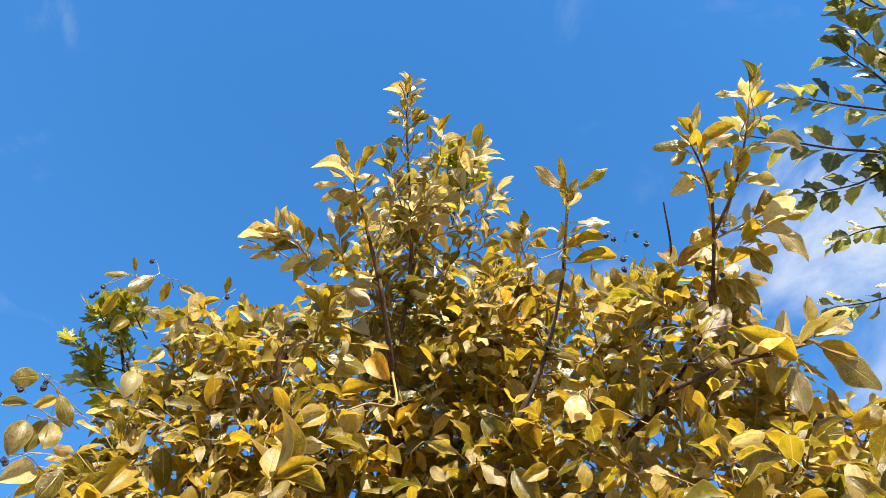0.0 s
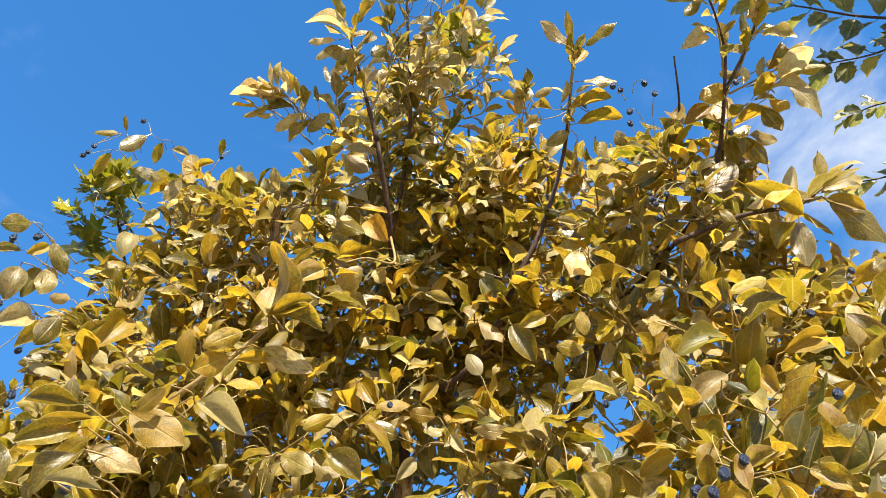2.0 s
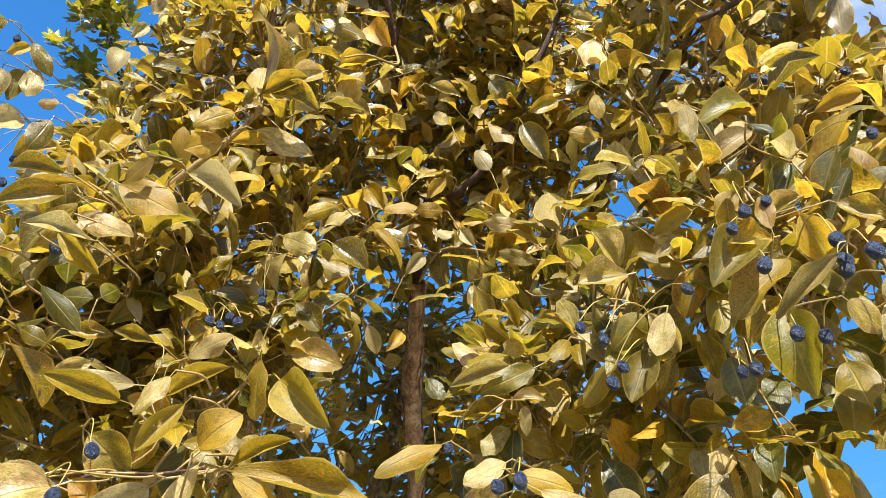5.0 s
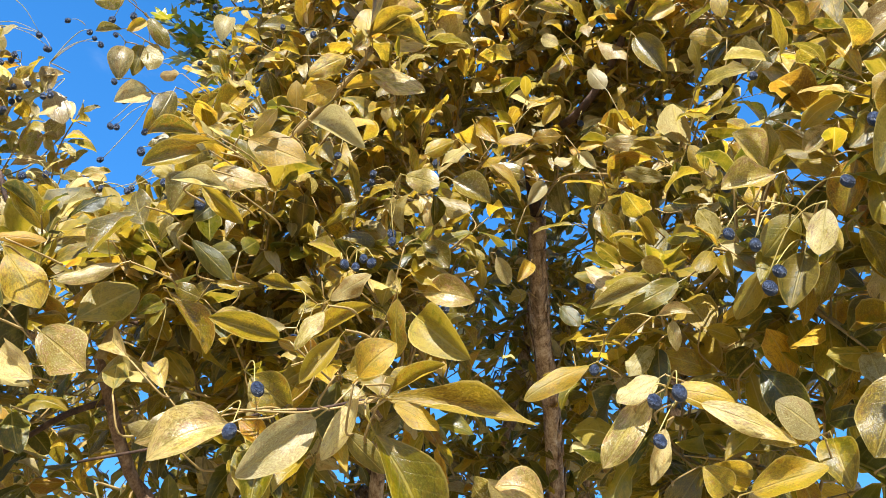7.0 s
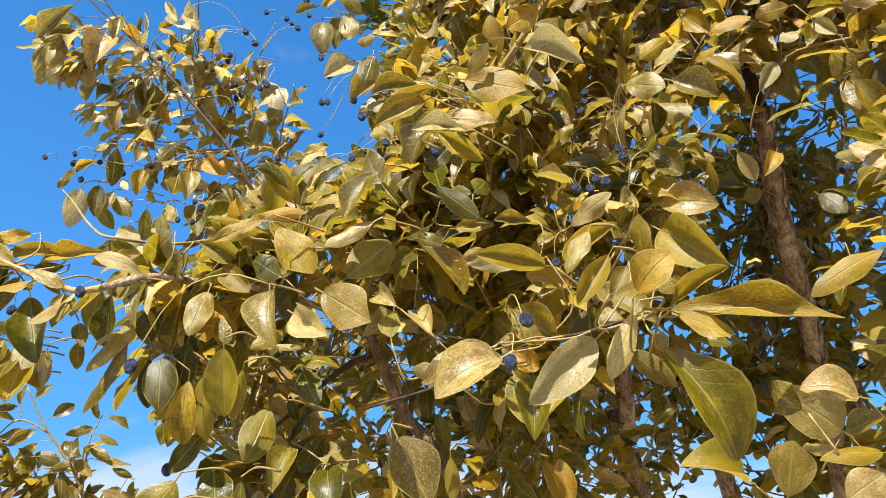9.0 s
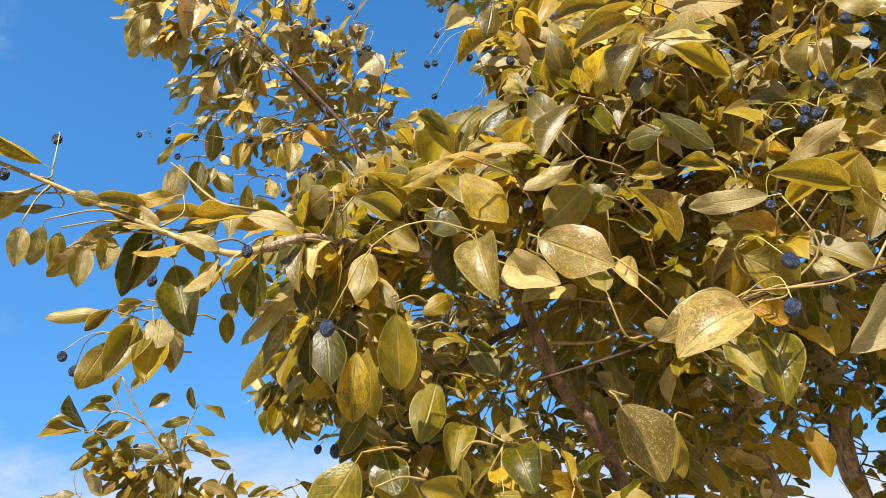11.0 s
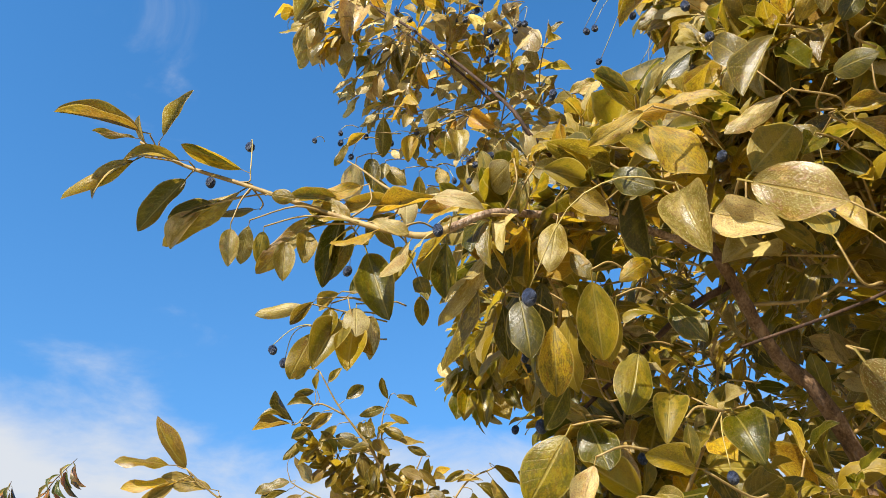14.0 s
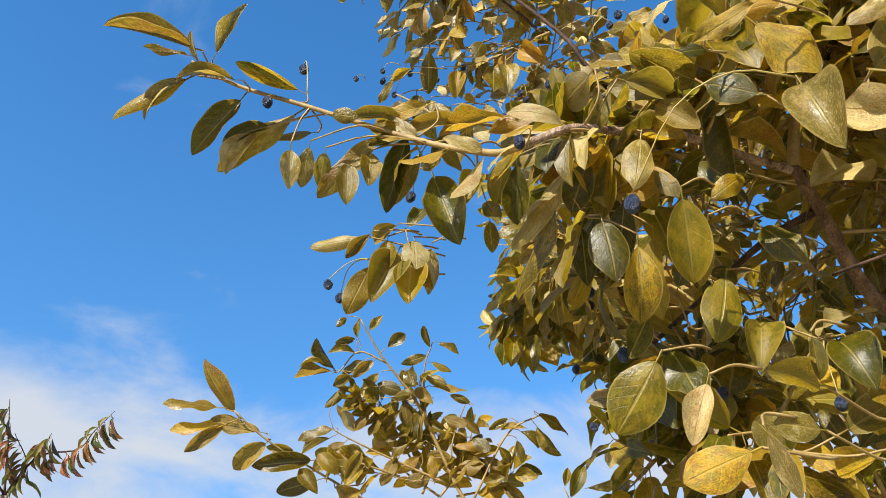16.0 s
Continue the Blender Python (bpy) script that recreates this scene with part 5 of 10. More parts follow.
mass.shoot([(-1.235, 0.986, 2.605), (-1.285, 0.935, 2.592), (-1.315, 0.855, 2.609)], 5, 0.054, 0.40, 0.95, 0.20, 0.0016)
mass.shoot([(-1.228, 1.043, 2.572), (-1.288, 1.016, 2.533), (-1.341, 0.982, 2.501)], 5, 0.054, 0.40, 0.95, 0.20, 0.0016)
mass.shoot([(-1.213, 1.095, 2.546), (-1.189, 1.041, 2.607), (-1.155, 1.011, 2.657)], 5, 0.054, 0.40, 0.95, 0.20, 0.0016)
mass.shoot([(-1.202, 1.150, 2.508), (-1.261, 1.105, 2.488), (-1.303, 1.044, 2.496)], 5, 0.054, 0.40, 0.95, 0.20, 0.0016)
mass.shoot([(-1.189, 1.205, 2.468), (-1.135, 1.188, 2.535), (-1.075, 1.163, 2.605)], 5, 0.054, 0.40, 0.95, 0.20, 0.0016)
mass.shoot([(-1.181, 1.232, 2.448), (-1.113, 1.250, 2.494), (-1.050, 1.239, 2.557)], 5, 0.054, 0.40, 0.95, 0.20, 0.0016)
mass.shoot([(-1.174, 1.259, 2.427), (-1.227, 1.224, 2.408), (-1.259, 1.170, 2.429)], 5, 0.054, 0.40, 0.95, 0.20, 0.0016)
mass.shoot([(-1.161, 1.280, 2.416), (-1.102, 1.307, 2.442), (-1.058, 1.281, 2.509)], 5, 0.054, 0.40, 0.95, 0.20, 0.0016)
mass.shoot([(-1.195, 1.178, 2.489), (-1.175, 1.126, 2.555), (-1.114, 1.102, 2.624)], 5, 0.054, 0.40, 0.95, 0.20, 0.0016)
mass.shoot([(-1.241, 0.930, 2.636), (-1.277, 0.869, 2.638), (-1.323, 0.817, 2.622)], 5, 0.054, 0.40, 0.95, 0.20, 0.0016)
mass.shoot([(-1.153, 1.323, 2.372), (-1.202, 1.286, 2.365), (-1.255, 1.250, 2.345)], 5, 0.054, 0.40, 0.95, 0.20, 0.0016)
mass.shoot([(-1.065, 1.150, 2.371), (-1.018, 1.123, 2.430), (-0.983, 1.100, 2.472)], 5, 0.058, 0.50, 0.95, 0.15, 0.0016)
mass.shoot([(-1.094, 1.095, 2.433), (-1.044, 1.077, 2.481), (-1.010, 1.054, 2.523)], 5, 0.058, 0.50, 0.95, 0.15, 0.0016)
mass.shoot([(-1.105, 1.030, 2.466), (-1.060, 1.010, 2.513), (-1.043, 0.980, 2.548)], 5, 0.058, 0.50, 0.95, 0.15, 0.0016)
mass.shoot([(-1.044, 1.159, 2.376), (-0.978, 1.186, 2.397), (-0.915, 1.218, 2.406)], 5, 0.058, 0.50, 0.95, 0.15, 0.0016)
mass.shoot([(-1.086, 1.116, 2.407), (-1.128, 1.071, 2.374), (-1.168, 1.027, 2.342)], 5, 0.058, 0.50, 0.95, 0.15, 0.0016)
mass.shoot([(-1.132, 0.957, 2.519), (-1.164, 0.940, 2.471), (-1.186, 0.929, 2.423)], 5, 0.058, 0.50, 0.95, 0.15, 0.0016)
mass.shoot([(-1.119, 0.994, 2.490), (-1.144, 0.985, 2.437), (-1.152, 0.982, 2.390)], 5, 0.058, 0.50, 0.95, 0.15, 0.0016)
mass.shoot([(-1.161, 0.877, 2.558), (-1.182, 0.855, 2.507), (-1.198, 0.827, 2.472)], 5, 0.058, 0.50, 0.95, 0.15, 0.0016)
mass.shoot([(-1.223, 1.071, 2.554), (-1.220, 1.005, 2.606), (-1.200, 0.957, 2.655)], 5, 0.054, 0.40, 0.95, 0.20, 0.0016)

# end of the long low branch
leaf((-0.974, 0.476, 1.990), (-0.990, 0.397, 1.992), (0.86, -0.17, 0.47), 0.42, leaf_dull, low_branch)
leaf((-0.978, 0.476, 1.983), (-0.990, 0.434, 1.981), (0.92, -0.27, 0.29), 0.40, leaf_dull, low_branch)
leaf((-0.976, 0.486, 1.982), (-0.967, 0.470, 2.004), (0.33, -0.68, -0.66), 0.50, leaf_pale, low_branch)
leaf((-0.966, 0.500, 1.992), (-0.930, 0.508, 2.039), (0.79, -0.26, -0.55), 0.62, leaf_pale, low_branch)
leaf((-0.970, 0.524, 1.972), (-0.993, 0.465, 1.964), (0.92, -0.37, 0.10), 0.52, leaf_dull, low_branch)
leaf((-0.989, 0.482, 1.962), (-1.027, 0.423, 1.918), (0.74, -0.64, 0.21), 0.50, leaf_olive, low_branch)
leaf((-0.989, 0.483, 1.963), (-1.021, 0.450, 1.919), (0.79, -0.59, -0.13), 0.50, leaf_pale, low_branch)
leaf((-0.944, 0.584, 1.975), (-0.962, 0.519, 1.988), (0.49, -0.29, -0.82), 0.58, leaf_olive, low_branch)
leaf((-0.976, 0.536, 1.956), (-1.016, 0.508, 1.898), (0.85, -0.28, -0.45), 0.80, leaf_dull, low_branch)
leaf((-0.955, 0.591, 1.953), (-1.010, 0.525, 1.898), (0.60, -0.74, 0.29), 0.48, leaf_dull, low_branch)
leaf((-0.974, 0.569, 1.938), (-0.999, 0.532, 1.916), (0.84, -0.31, -0.45), 0.80, leaf_dull, low_branch)
leaf((-0.982, 0.561, 1.928), (-1.012, 0.539, 1.885), (0.85, -0.31, -0.43), 0.95, leaf_pale, low_branch)
leaf((-0.955, 0.611, 1.938), (-0.976, 0.574, 1.930), (0.72, -0.51, 0.47), 0.72, leaf_dull, low_branch)
# leaves hanging along the low branch
leaf((-0.925, 0.573, 1.889), (-0.925, 0.576, 1.848), (0.90, -0.43, -0.02), 1.13, leaf_pale, low_branch)
leaf((-0.915, 0.588, 1.894), (-0.933, 0.593, 1.856), (0.82, -0.39, -0.42), 0.87, leaf_pale, low_branch)
leaf((-0.910, 0.603, 1.891), (-0.924, 0.608, 1.858), (0.81, -0.41, -0.42), 0.95, leaf_green, low_branch)
leaf((-0.877, 0.643, 1.910), (-0.928, 0.609, 1.850), (0.66, -0.74, -0.14), 0.72, leaf_olive, low_branch)
leaf((-0.902, 0.626, 1.883), (-0.899, 0.626, 1.839), (0.87, -0.50, 0.06), 1.13, leaf_pale, low_branch)
leaf((-0.886, 0.642, 1.896), (-0.881, 0.637, 1.853), (0.87, -0.47, 0.15), 1.13, leaf_olive, low_branch)
leaf((-0.860, 0.667, 1.912), (-0.896, 0.671, 1.842), (0.76, -0.49, -0.42), 0.78, leaf_green, low_branch)
leaf((-0.857, 0.684, 1.900), (-0.896, 0.668, 1.847), (0.76, -0.50, -0.42), 0.82, leaf_olive, low_branch)
leaf((-0.857, 0.701, 1.879), (-0.831, 0.716, 1.798), (0.68, -0.73, 0.09), 1.14, leaf_green, low_branch)
leaf((-0.829, 0.733, 1.886), (-0.825, 0.716, 1.846), (0.87, -0.41, 0.26), 1.13, leaf_green, low_branch)
leaf((-0.804, 0.752, 1.898), (-0.826, 0.760, 1.853), (0.68, -0.60, -0.42), 1.11, leaf_green, low_branch)
leaf((-0.798, 0.763, 1.892), (-0.816, 0.781, 1.836), (0.67, -0.62, -0.40), 1.10, leaf_green, low_branch)
leaf((-0.830, 0.751, 1.858), (-0.810, 0.747, 1.828), (0.44, -0.80, 0.41), 1.20, leaf_green, low_branch)
leaf((-0.834, 0.759, 1.839), (-0.841, 0.769, 1.808), (0.71, -0.61, -0.35), 1.06, leaf_olive, low_branch)
leaf((-0.856, 0.659, 1.928), (-0.883, 0.612, 1.928), (0.84, -0.50, -0.20), 0.72, leaf_olive, low_branch)
leaf((-0.836, 0.673, 1.943), (-0.873, 0.634, 1.925), (0.73, -0.47, -0.49), 0.74, leaf_gold, low_branch)
leaf((-0.821, 0.705, 1.932), (-0.859, 0.662, 1.919), (0.71, -0.51, -0.48), 0.76, leaf_gold, low_branch)
leaf((-0.790, 0.739, 1.936), (-0.841, 0.694, 1.915), (0.64, -0.76, 0.07), 0.72, leaf_gold, low_branch)
leaf((-0.763, 0.764, 1.938), (-0.807, 0.729, 1.924), (0.64, -0.77, -0.05), 0.72, leaf_gold, low_branch)
leaf((-0.892, 0.598, 1.926), (-0.869, 0.612, 1.918), (0.37, -0.84, -0.40), 1.13, leaf_olive, low_branch)
leaf((-0.868, 0.658, 1.909), (-0.880, 0.635, 1.898), (0.90, -0.25, -0.37), 1.12, leaf_green, low_branch)
leaf((-0.825, 0.713, 1.916), (-0.854, 0.690, 1.898), (0.71, -0.53, -0.46), 0.90, leaf_green, low_branch)
leaf((-0.843, 0.696, 1.909), (-0.836, 0.724, 1.886), (0.71, -0.54, -0.45), 1.00, leaf_olive, low_branch)
# bunch below the low branch
leaf((-1.039, 0.739, 1.880), (-1.074, 0.688, 1.865), (0.82, -0.45, -0.35), 0.79, leaf_pale, low_branch)
leaf((-1.032, 0.747, 1.885), (-1.056, 0.728, 1.855), (0.81, -0.48, -0.34), 0.87, leaf_olive, low_branch)
leaf((-1.011, 0.771, 1.897), (-1.055, 0.767, 1.888), (0.20, -0.75, -0.64), 1.11, leaf_gold, low_branch)
leaf((-1.042, 0.757, 1.847), (-1.070, 0.744, 1.788), (0.82, -0.49, -0.29), 0.99, leaf_olive, low_branch)
leaf((-1.019, 0.780, 1.866), (-1.009, 0.741, 1.799), (0.92, -0.26, 0.29), 1.14, leaf_green, low_branch)
leaf((-1.003, 0.794, 1.881), (-0.978, 0.779, 1.833), (0.67, -0.53, 0.52), 1.20, leaf_pale, low_branch)
leaf((-1.011, 0.797, 1.857), (-0.985, 0.774, 1.787), (0.76, -0.48, 0.44), 1.14, leaf_green, low_branch)
leaf((-0.993, 0.814, 1.872), (-1.008, 0.824, 1.817), (0.76, -0.56, -0.32), 0.92, leaf_pale, low_branch)
leaf((-1.003, 0.783, 1.898), (-1.002, 0.808, 1.929), (0.97, -0.19, 0.13), 1.11, leaf_green, low_branch)
leaf((-1.022, 0.767, 1.879), (-1.017, 0.763, 1.835), (0.83, -0.53, 0.14), 1.13, leaf_green, low_branch)
leaf((-1.008, 0.809, 1.844), (-0.986, 0.808, 1.820), (0.39, -0.82, 0.41), 1.20, leaf_olive, low_branch)
# leaves at the root of the low branch
leaf((-0.735, 0.768, 1.865), (-0.797, 0.744, 1.796), (0.17, -0.97, 0.17), 0.72, leaf_pale)
leaf((-0.753, 0.769, 1.834), (-0.806, 0.756, 1.753), (-0.09, -0.97, 0.22), 0.72, leaf_olive)
leaf((-0.677, 0.803, 1.885), (-0.678, 0.785, 1.821), (0.70, -0.69, 0.19), 1.14, leaf_pale)
leaf((-0.705, 0.790, 1.871), (-0.727, 0.803, 1.817), (0.59, -0.69, -0.40), 0.88, leaf_green)
leaf((-0.677, 0.822, 1.856), (-0.658, 0.824, 1.829), (0.25, -0.96, 0.10), 1.13, leaf_olive)
leaf((-0.647, 0.812, 1.814), (-0.658, 0.835, 1.744), (0.54, -0.77, -0.33), 1.10, leaf_green)
leaf((-0.641, 0.838, 1.796), (-0.659, 0.847, 1.744), (0.53, -0.79, -0.32), 0.83, leaf_green)
leaf((-0.695, 0.837, 1.799), (-0.712, 0.853, 1.725), (-0.10, -0.98, -0.18), 0.72, leaf_green)
leaf((-0.616, 0.868, 1.845), (-0.636, 0.836, 1.817), (0.87, -0.48, -0.08), 1.13, leaf_gold)
leaf((-0.692, 0.751, 1.940), (-0.752, 0.770, 1.939), (-0.19, -0.59, -0.78), 1.11, leaf_pale)
leaf((-0.686, 0.768, 1.924), (-0.708, 0.773, 1.892), (0.57, -0.66, -0.49), 1.07, leaf_green)
leaf((-0.669, 0.775, 1.933), (-0.635, 0.811, 1.919), (0.51, -0.69, -0.52), 1.03, leaf_green)
leaf((-0.656, 0.801, 1.912), (-0.623, 0.817, 1.876), (0.24, -0.95, -0.19), 1.13, leaf_olive)
leaf((-0.610, 0.832, 1.911), (-0.575, 0.823, 1.892), (-0.36, -0.91, -0.21), 1.20, leaf_olive)
leaf((-0.720, 0.778, 1.870), (-0.748, 0.781, 1.823), (0.62, -0.67, -0.41), 1.06, leaf_green)
leaf((-0.707, 0.812, 1.832), (-0.727, 0.823, 1.774), (0.60, -0.72, -0.35), 0.92, leaf_green)
leaf((-0.743, 0.791, 1.812), (-0.752, 0.808, 1.758), (0.64, -0.70, -0.32), 0.91, leaf_green)
# three broad leaves in one spray
leaf((-0.504, 0.729, 1.820), (-0.484, 0.714, 1.764), (0.25, -0.91, 0.33), 1.14, leaf_pale)
leaf((-0.489, 0.747, 1.801), (-0.440, 0.734, 1.768), (-0.30, -0.95, -0.08), 1.14, leaf_pale)
leaf((-0.459, 0.751, 1.817), (-0.398, 0.743, 1.774), (-0.23, -0.96, -0.15), 1.15, leaf_pale)
# around that spray
leaf((-0.479, 0.808, 1.859), (-0.451, 0.849, 1.914), (0.85, -0.53, -0.04), 1.10, leaf_green)
leaf((-0.415, 0.852, 1.899), (-0.388, 0.892, 1.850), (0.92, -0.32, 0.23), 0.84, leaf_olive)
leaf((-0.564, 0.761, 1.934), (-0.526, 0.788, 1.942), (0.58, -0.65, -0.50), 0.86, leaf_gold)
leaf((-0.486, 0.870, 2.008), (-0.521, 0.872, 2.071), (0.15, -0.98, 0.13), 1.10, leaf_olive)
leaf((-0.563, 0.802, 1.877), (-0.604, 0.795, 1.906), (0.10, -0.99, -0.08), 1.11, leaf_green)
leaf((-0.451, 0.886, 1.917), (-0.456, 0.859, 1.886), (0.89, -0.41, 0.20), 1.20, leaf_green)
leaf((-0.455, 1.034, 2.086), (-0.480, 1.020, 2.134), (0.18, -0.97, -0.18), 1.11, leaf_olive)
leaf((-0.446, 0.975, 1.986), (-0.401, 0.994, 1.989), (0.36, -0.79, -0.49), 1.03, leaf_olive)
# pale near leaves and the broad sprays beside them
leaf((-0.092, 0.855, 1.685), (-0.118, 0.885, 1.714), (-0.58, -0.76, 0.30), 1.20, leaf_pale)
leaf((-0.185, 0.872, 1.805), (-0.167, 0.896, 1.818), (0.83, -0.54, -0.13), 1.12, leaf_olive)
leaf((-0.225, 0.929, 1.861), (-0.240, 0.918, 1.825), (0.46, -0.89, 0.07), 1.13, leaf_olive)
leaf((-0.313, 1.017, 1.892), (-0.363, 0.992, 1.909), (0.48, -0.86, 0.16), 0.84, leaf_gold)
leaf((-0.337, 0.944, 1.771), (-0.326, 0.914, 1.707), (0.30, -0.84, 0.45), 1.14, leaf_green)
leaf((-0.326, 0.969, 1.691), (-0.318, 0.979, 1.649), (0.30, -0.94, -0.16), 0.97, leaf_gold)
# lower leaves in the shade, mostly a dark green that paints part of it in
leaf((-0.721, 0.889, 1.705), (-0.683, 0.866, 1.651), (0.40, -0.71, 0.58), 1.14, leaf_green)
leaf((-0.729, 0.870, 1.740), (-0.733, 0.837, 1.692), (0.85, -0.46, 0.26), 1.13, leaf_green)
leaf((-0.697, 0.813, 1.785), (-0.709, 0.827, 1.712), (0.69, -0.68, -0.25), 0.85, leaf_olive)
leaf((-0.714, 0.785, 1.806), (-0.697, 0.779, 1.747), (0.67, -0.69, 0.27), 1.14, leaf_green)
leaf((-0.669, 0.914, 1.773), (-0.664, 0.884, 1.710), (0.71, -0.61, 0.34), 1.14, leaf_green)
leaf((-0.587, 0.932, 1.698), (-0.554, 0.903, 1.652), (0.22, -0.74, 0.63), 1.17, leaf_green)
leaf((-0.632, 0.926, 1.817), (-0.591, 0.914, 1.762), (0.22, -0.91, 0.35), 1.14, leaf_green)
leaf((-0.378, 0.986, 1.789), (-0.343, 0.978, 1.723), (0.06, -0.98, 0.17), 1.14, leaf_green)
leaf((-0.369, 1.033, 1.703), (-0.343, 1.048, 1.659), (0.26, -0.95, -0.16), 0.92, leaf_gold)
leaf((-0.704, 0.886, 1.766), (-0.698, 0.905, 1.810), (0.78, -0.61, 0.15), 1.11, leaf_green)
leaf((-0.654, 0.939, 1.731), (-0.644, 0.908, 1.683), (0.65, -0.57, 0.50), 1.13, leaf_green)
# spray of the pale twig
leaf((-0.238, 0.870, 2.265), (-0.214, 0.807, 2.326), (0.84, -0.19, -0.52), 0.84, leaf_olive)
leaf((-0.242, 0.872, 2.262), (-0.255, 0.858, 2.226), (0.79, -0.61, -0.05), 1.13, leaf_olive)
leaf((-0.243, 0.871, 2.261), (-0.244, 0.875, 2.323), (0.39, -0.92, 0.06), 1.20, leaf_gold)
leaf((-0.240, 0.872, 2.262), (-0.180, 0.867, 2.287), (0.16, -0.80, -0.57), 0.84, leaf_olive)
leaf((-0.226, 0.873, 2.266), (-0.167, 0.894, 2.265), (0.33, -0.93, -0.14), 0.84, leaf_olive)
leaf((-0.271, 0.881, 2.241), (-0.315, 0.866, 2.200), (0.63, -0.62, -0.46), 1.13, leaf_olive)
leaf((-0.288, 0.900, 2.214), (-0.315, 0.869, 2.168), (0.87, -0.47, -0.19), 1.13, leaf_olive)
leaf((-0.248, 0.902, 2.230), (-0.178, 0.937, 2.218), (0.24, -0.71, -0.67), 0.88, leaf_pale)
leaf((-0.278, 0.905, 2.213), (-0.231, 0.916, 2.222), (0.28, -0.87, -0.40), 0.84, leaf_gold)
# left sprays
leaf((-0.718, 1.174, 2.488), (-0.789, 1.152, 2.448), (0.51, -0.62, -0.59), 1.10, leaf_olive)
leaf((-0.685, 1.168, 2.420), (-0.741, 1.123, 2.377), (0.74, -0.50, -0.44), 1.13, leaf_olive)
leaf((-0.619, 1.189, 2.540), (-0.629, 1.153, 2.449), (0.82, -0.56, 0.14), 1.19, leaf_gold)
leaf((-0.611, 1.122, 2.404), (-0.576, 1.120, 2.364), (-0.09, -1.00, -0.03), 1.20, leaf_pale)
leaf((-0.486, 1.166, 2.018), (-0.520, 1.119, 1.974), (0.84, -0.55, -0.07), 1.13, leaf_pale)
leaf((-0.232, 1.033, 1.975), (-0.238, 1.062, 1.907), (-0.50, -0.82, -0.29), 0.84, leaf_olive)
leaf((-0.220, 1.079, 1.971), (-0.156, 1.057, 1.904), (-0.25, -0.97, 0.07), 1.14, leaf_green)
leaf((-0.378, 1.051, 2.148), (-0.435, 1.013, 2.158), (0.55, -0.84, -0.05), 0.84, leaf_gold)
leaf((-0.355, 1.073, 2.125), (-0.307, 1.069, 2.160), (0.25, -0.87, -0.43), 0.84, leaf_gold)
leaf((-0.431, 0.921, 1.995), (-0.391, 0.906, 1.987), (-0.38, -0.79, -0.48), 1.20, leaf_green)
leaf((-0.401, 0.945, 2.010), (-0.394, 0.970, 2.042), (0.88, -0.45, 0.17), 1.20, leaf_green)
leaf((-0.470, 0.984, 1.973), (-0.506, 0.976, 1.990), (0.09, -0.97, -0.23), 1.11, leaf_olive)
leaf((-0.458, 1.032, 2.014), (-0.514, 1.014, 1.981), (0.18, -0.96, 0.23), 0.84, leaf_olive)
leaf((-0.386, 1.066, 1.971), (-0.325, 1.081, 1.994), (0.14, -0.95, 0.28), 0.84, leaf_olive)
leaf((-0.325, 1.139, 2.168), (-0.278, 1.119, 2.118), (-0.34, -0.94, 0.04), 1.13, leaf_pale)
leaf((-0.358, 1.011, 1.988), (-0.399, 0.989, 1.991), (0.42, -0.80, -0.43), 0.97, leaf_olive)
leaf((-0.316, 1.046, 2.056), (-0.357, 1.050, 2.066), (-0.19, -0.89, -0.41), 1.11, leaf_green)
leaf((-0.206, 1.283, 2.275), (-0.272, 1.267, 2.275), (0.24, -0.95, 0.22), 0.84, leaf_pale)
# sprays in the middle
leaf((-0.167, 1.251, 2.440), (-0.135, 1.235, 2.380), (-0.35, -0.94, 0.06), 1.20, leaf_gold)
leaf((-0.128, 1.214, 2.356), (-0.069, 1.213, 2.366), (0.05, -0.94, -0.35), 0.84, leaf_gold)
leaf((0.040, 1.302, 2.426), (0.099, 1.279, 2.451), (-0.04, -0.77, -0.63), 0.87, leaf_gold)
leaf((0.027, 1.292, 2.232), (0.053, 1.280, 2.165), (-0.29, -0.95, 0.07), 1.13, leaf_olive)
leaf((0.066, 1.216, 2.083), (-0.000, 1.232, 2.053), (-0.32, -0.92, 0.23), 0.84, leaf_olive)
leaf((0.074, 1.245, 2.277), (0.129, 1.262, 2.245), (-0.07, -0.83, -0.55), 1.06, leaf_pale)
leaf((0.160, 1.071, 2.194), (0.132, 1.105, 2.150), (0.01, -0.78, -0.62), 0.84, leaf_olive)
leaf((-0.152, 1.579, 2.331), (-0.196, 1.598, 2.362), (-0.49, -0.85, -0.19), 1.11, leaf_olive)
leaf((-0.162, 1.550, 2.274), (-0.196, 1.501, 2.250), (0.85, -0.45, -0.28), 1.15, leaf_green)
leaf((-0.135, 1.629, 2.292), (-0.167, 1.593, 2.263), (0.78, -0.61, -0.11), 1.13, leaf_green)
leaf((-0.098, 1.341, 2.378), (-0.161, 1.320, 2.395), (0.11, -0.80, -0.59), 1.05, leaf_pale)
leaf((-0.080, 1.391, 2.401), (-0.100, 1.393, 2.457), (-0.16, -0.99, -0.03), 1.11, leaf_pale)
leaf((-0.014, 1.339, 2.430), (0.035, 1.370, 2.389), (0.36, -0.90, -0.25), 0.84, leaf_gold)
leaf((-0.267, 1.131, 2.772), (-0.179, 1.166, 2.762), (0.16, -0.60, -0.78), 0.89, leaf_gold)
leaf((-0.185, 1.183, 2.821), (-0.138, 1.173, 2.752), (-0.51, -0.83, -0.24), 1.17, leaf_gold)
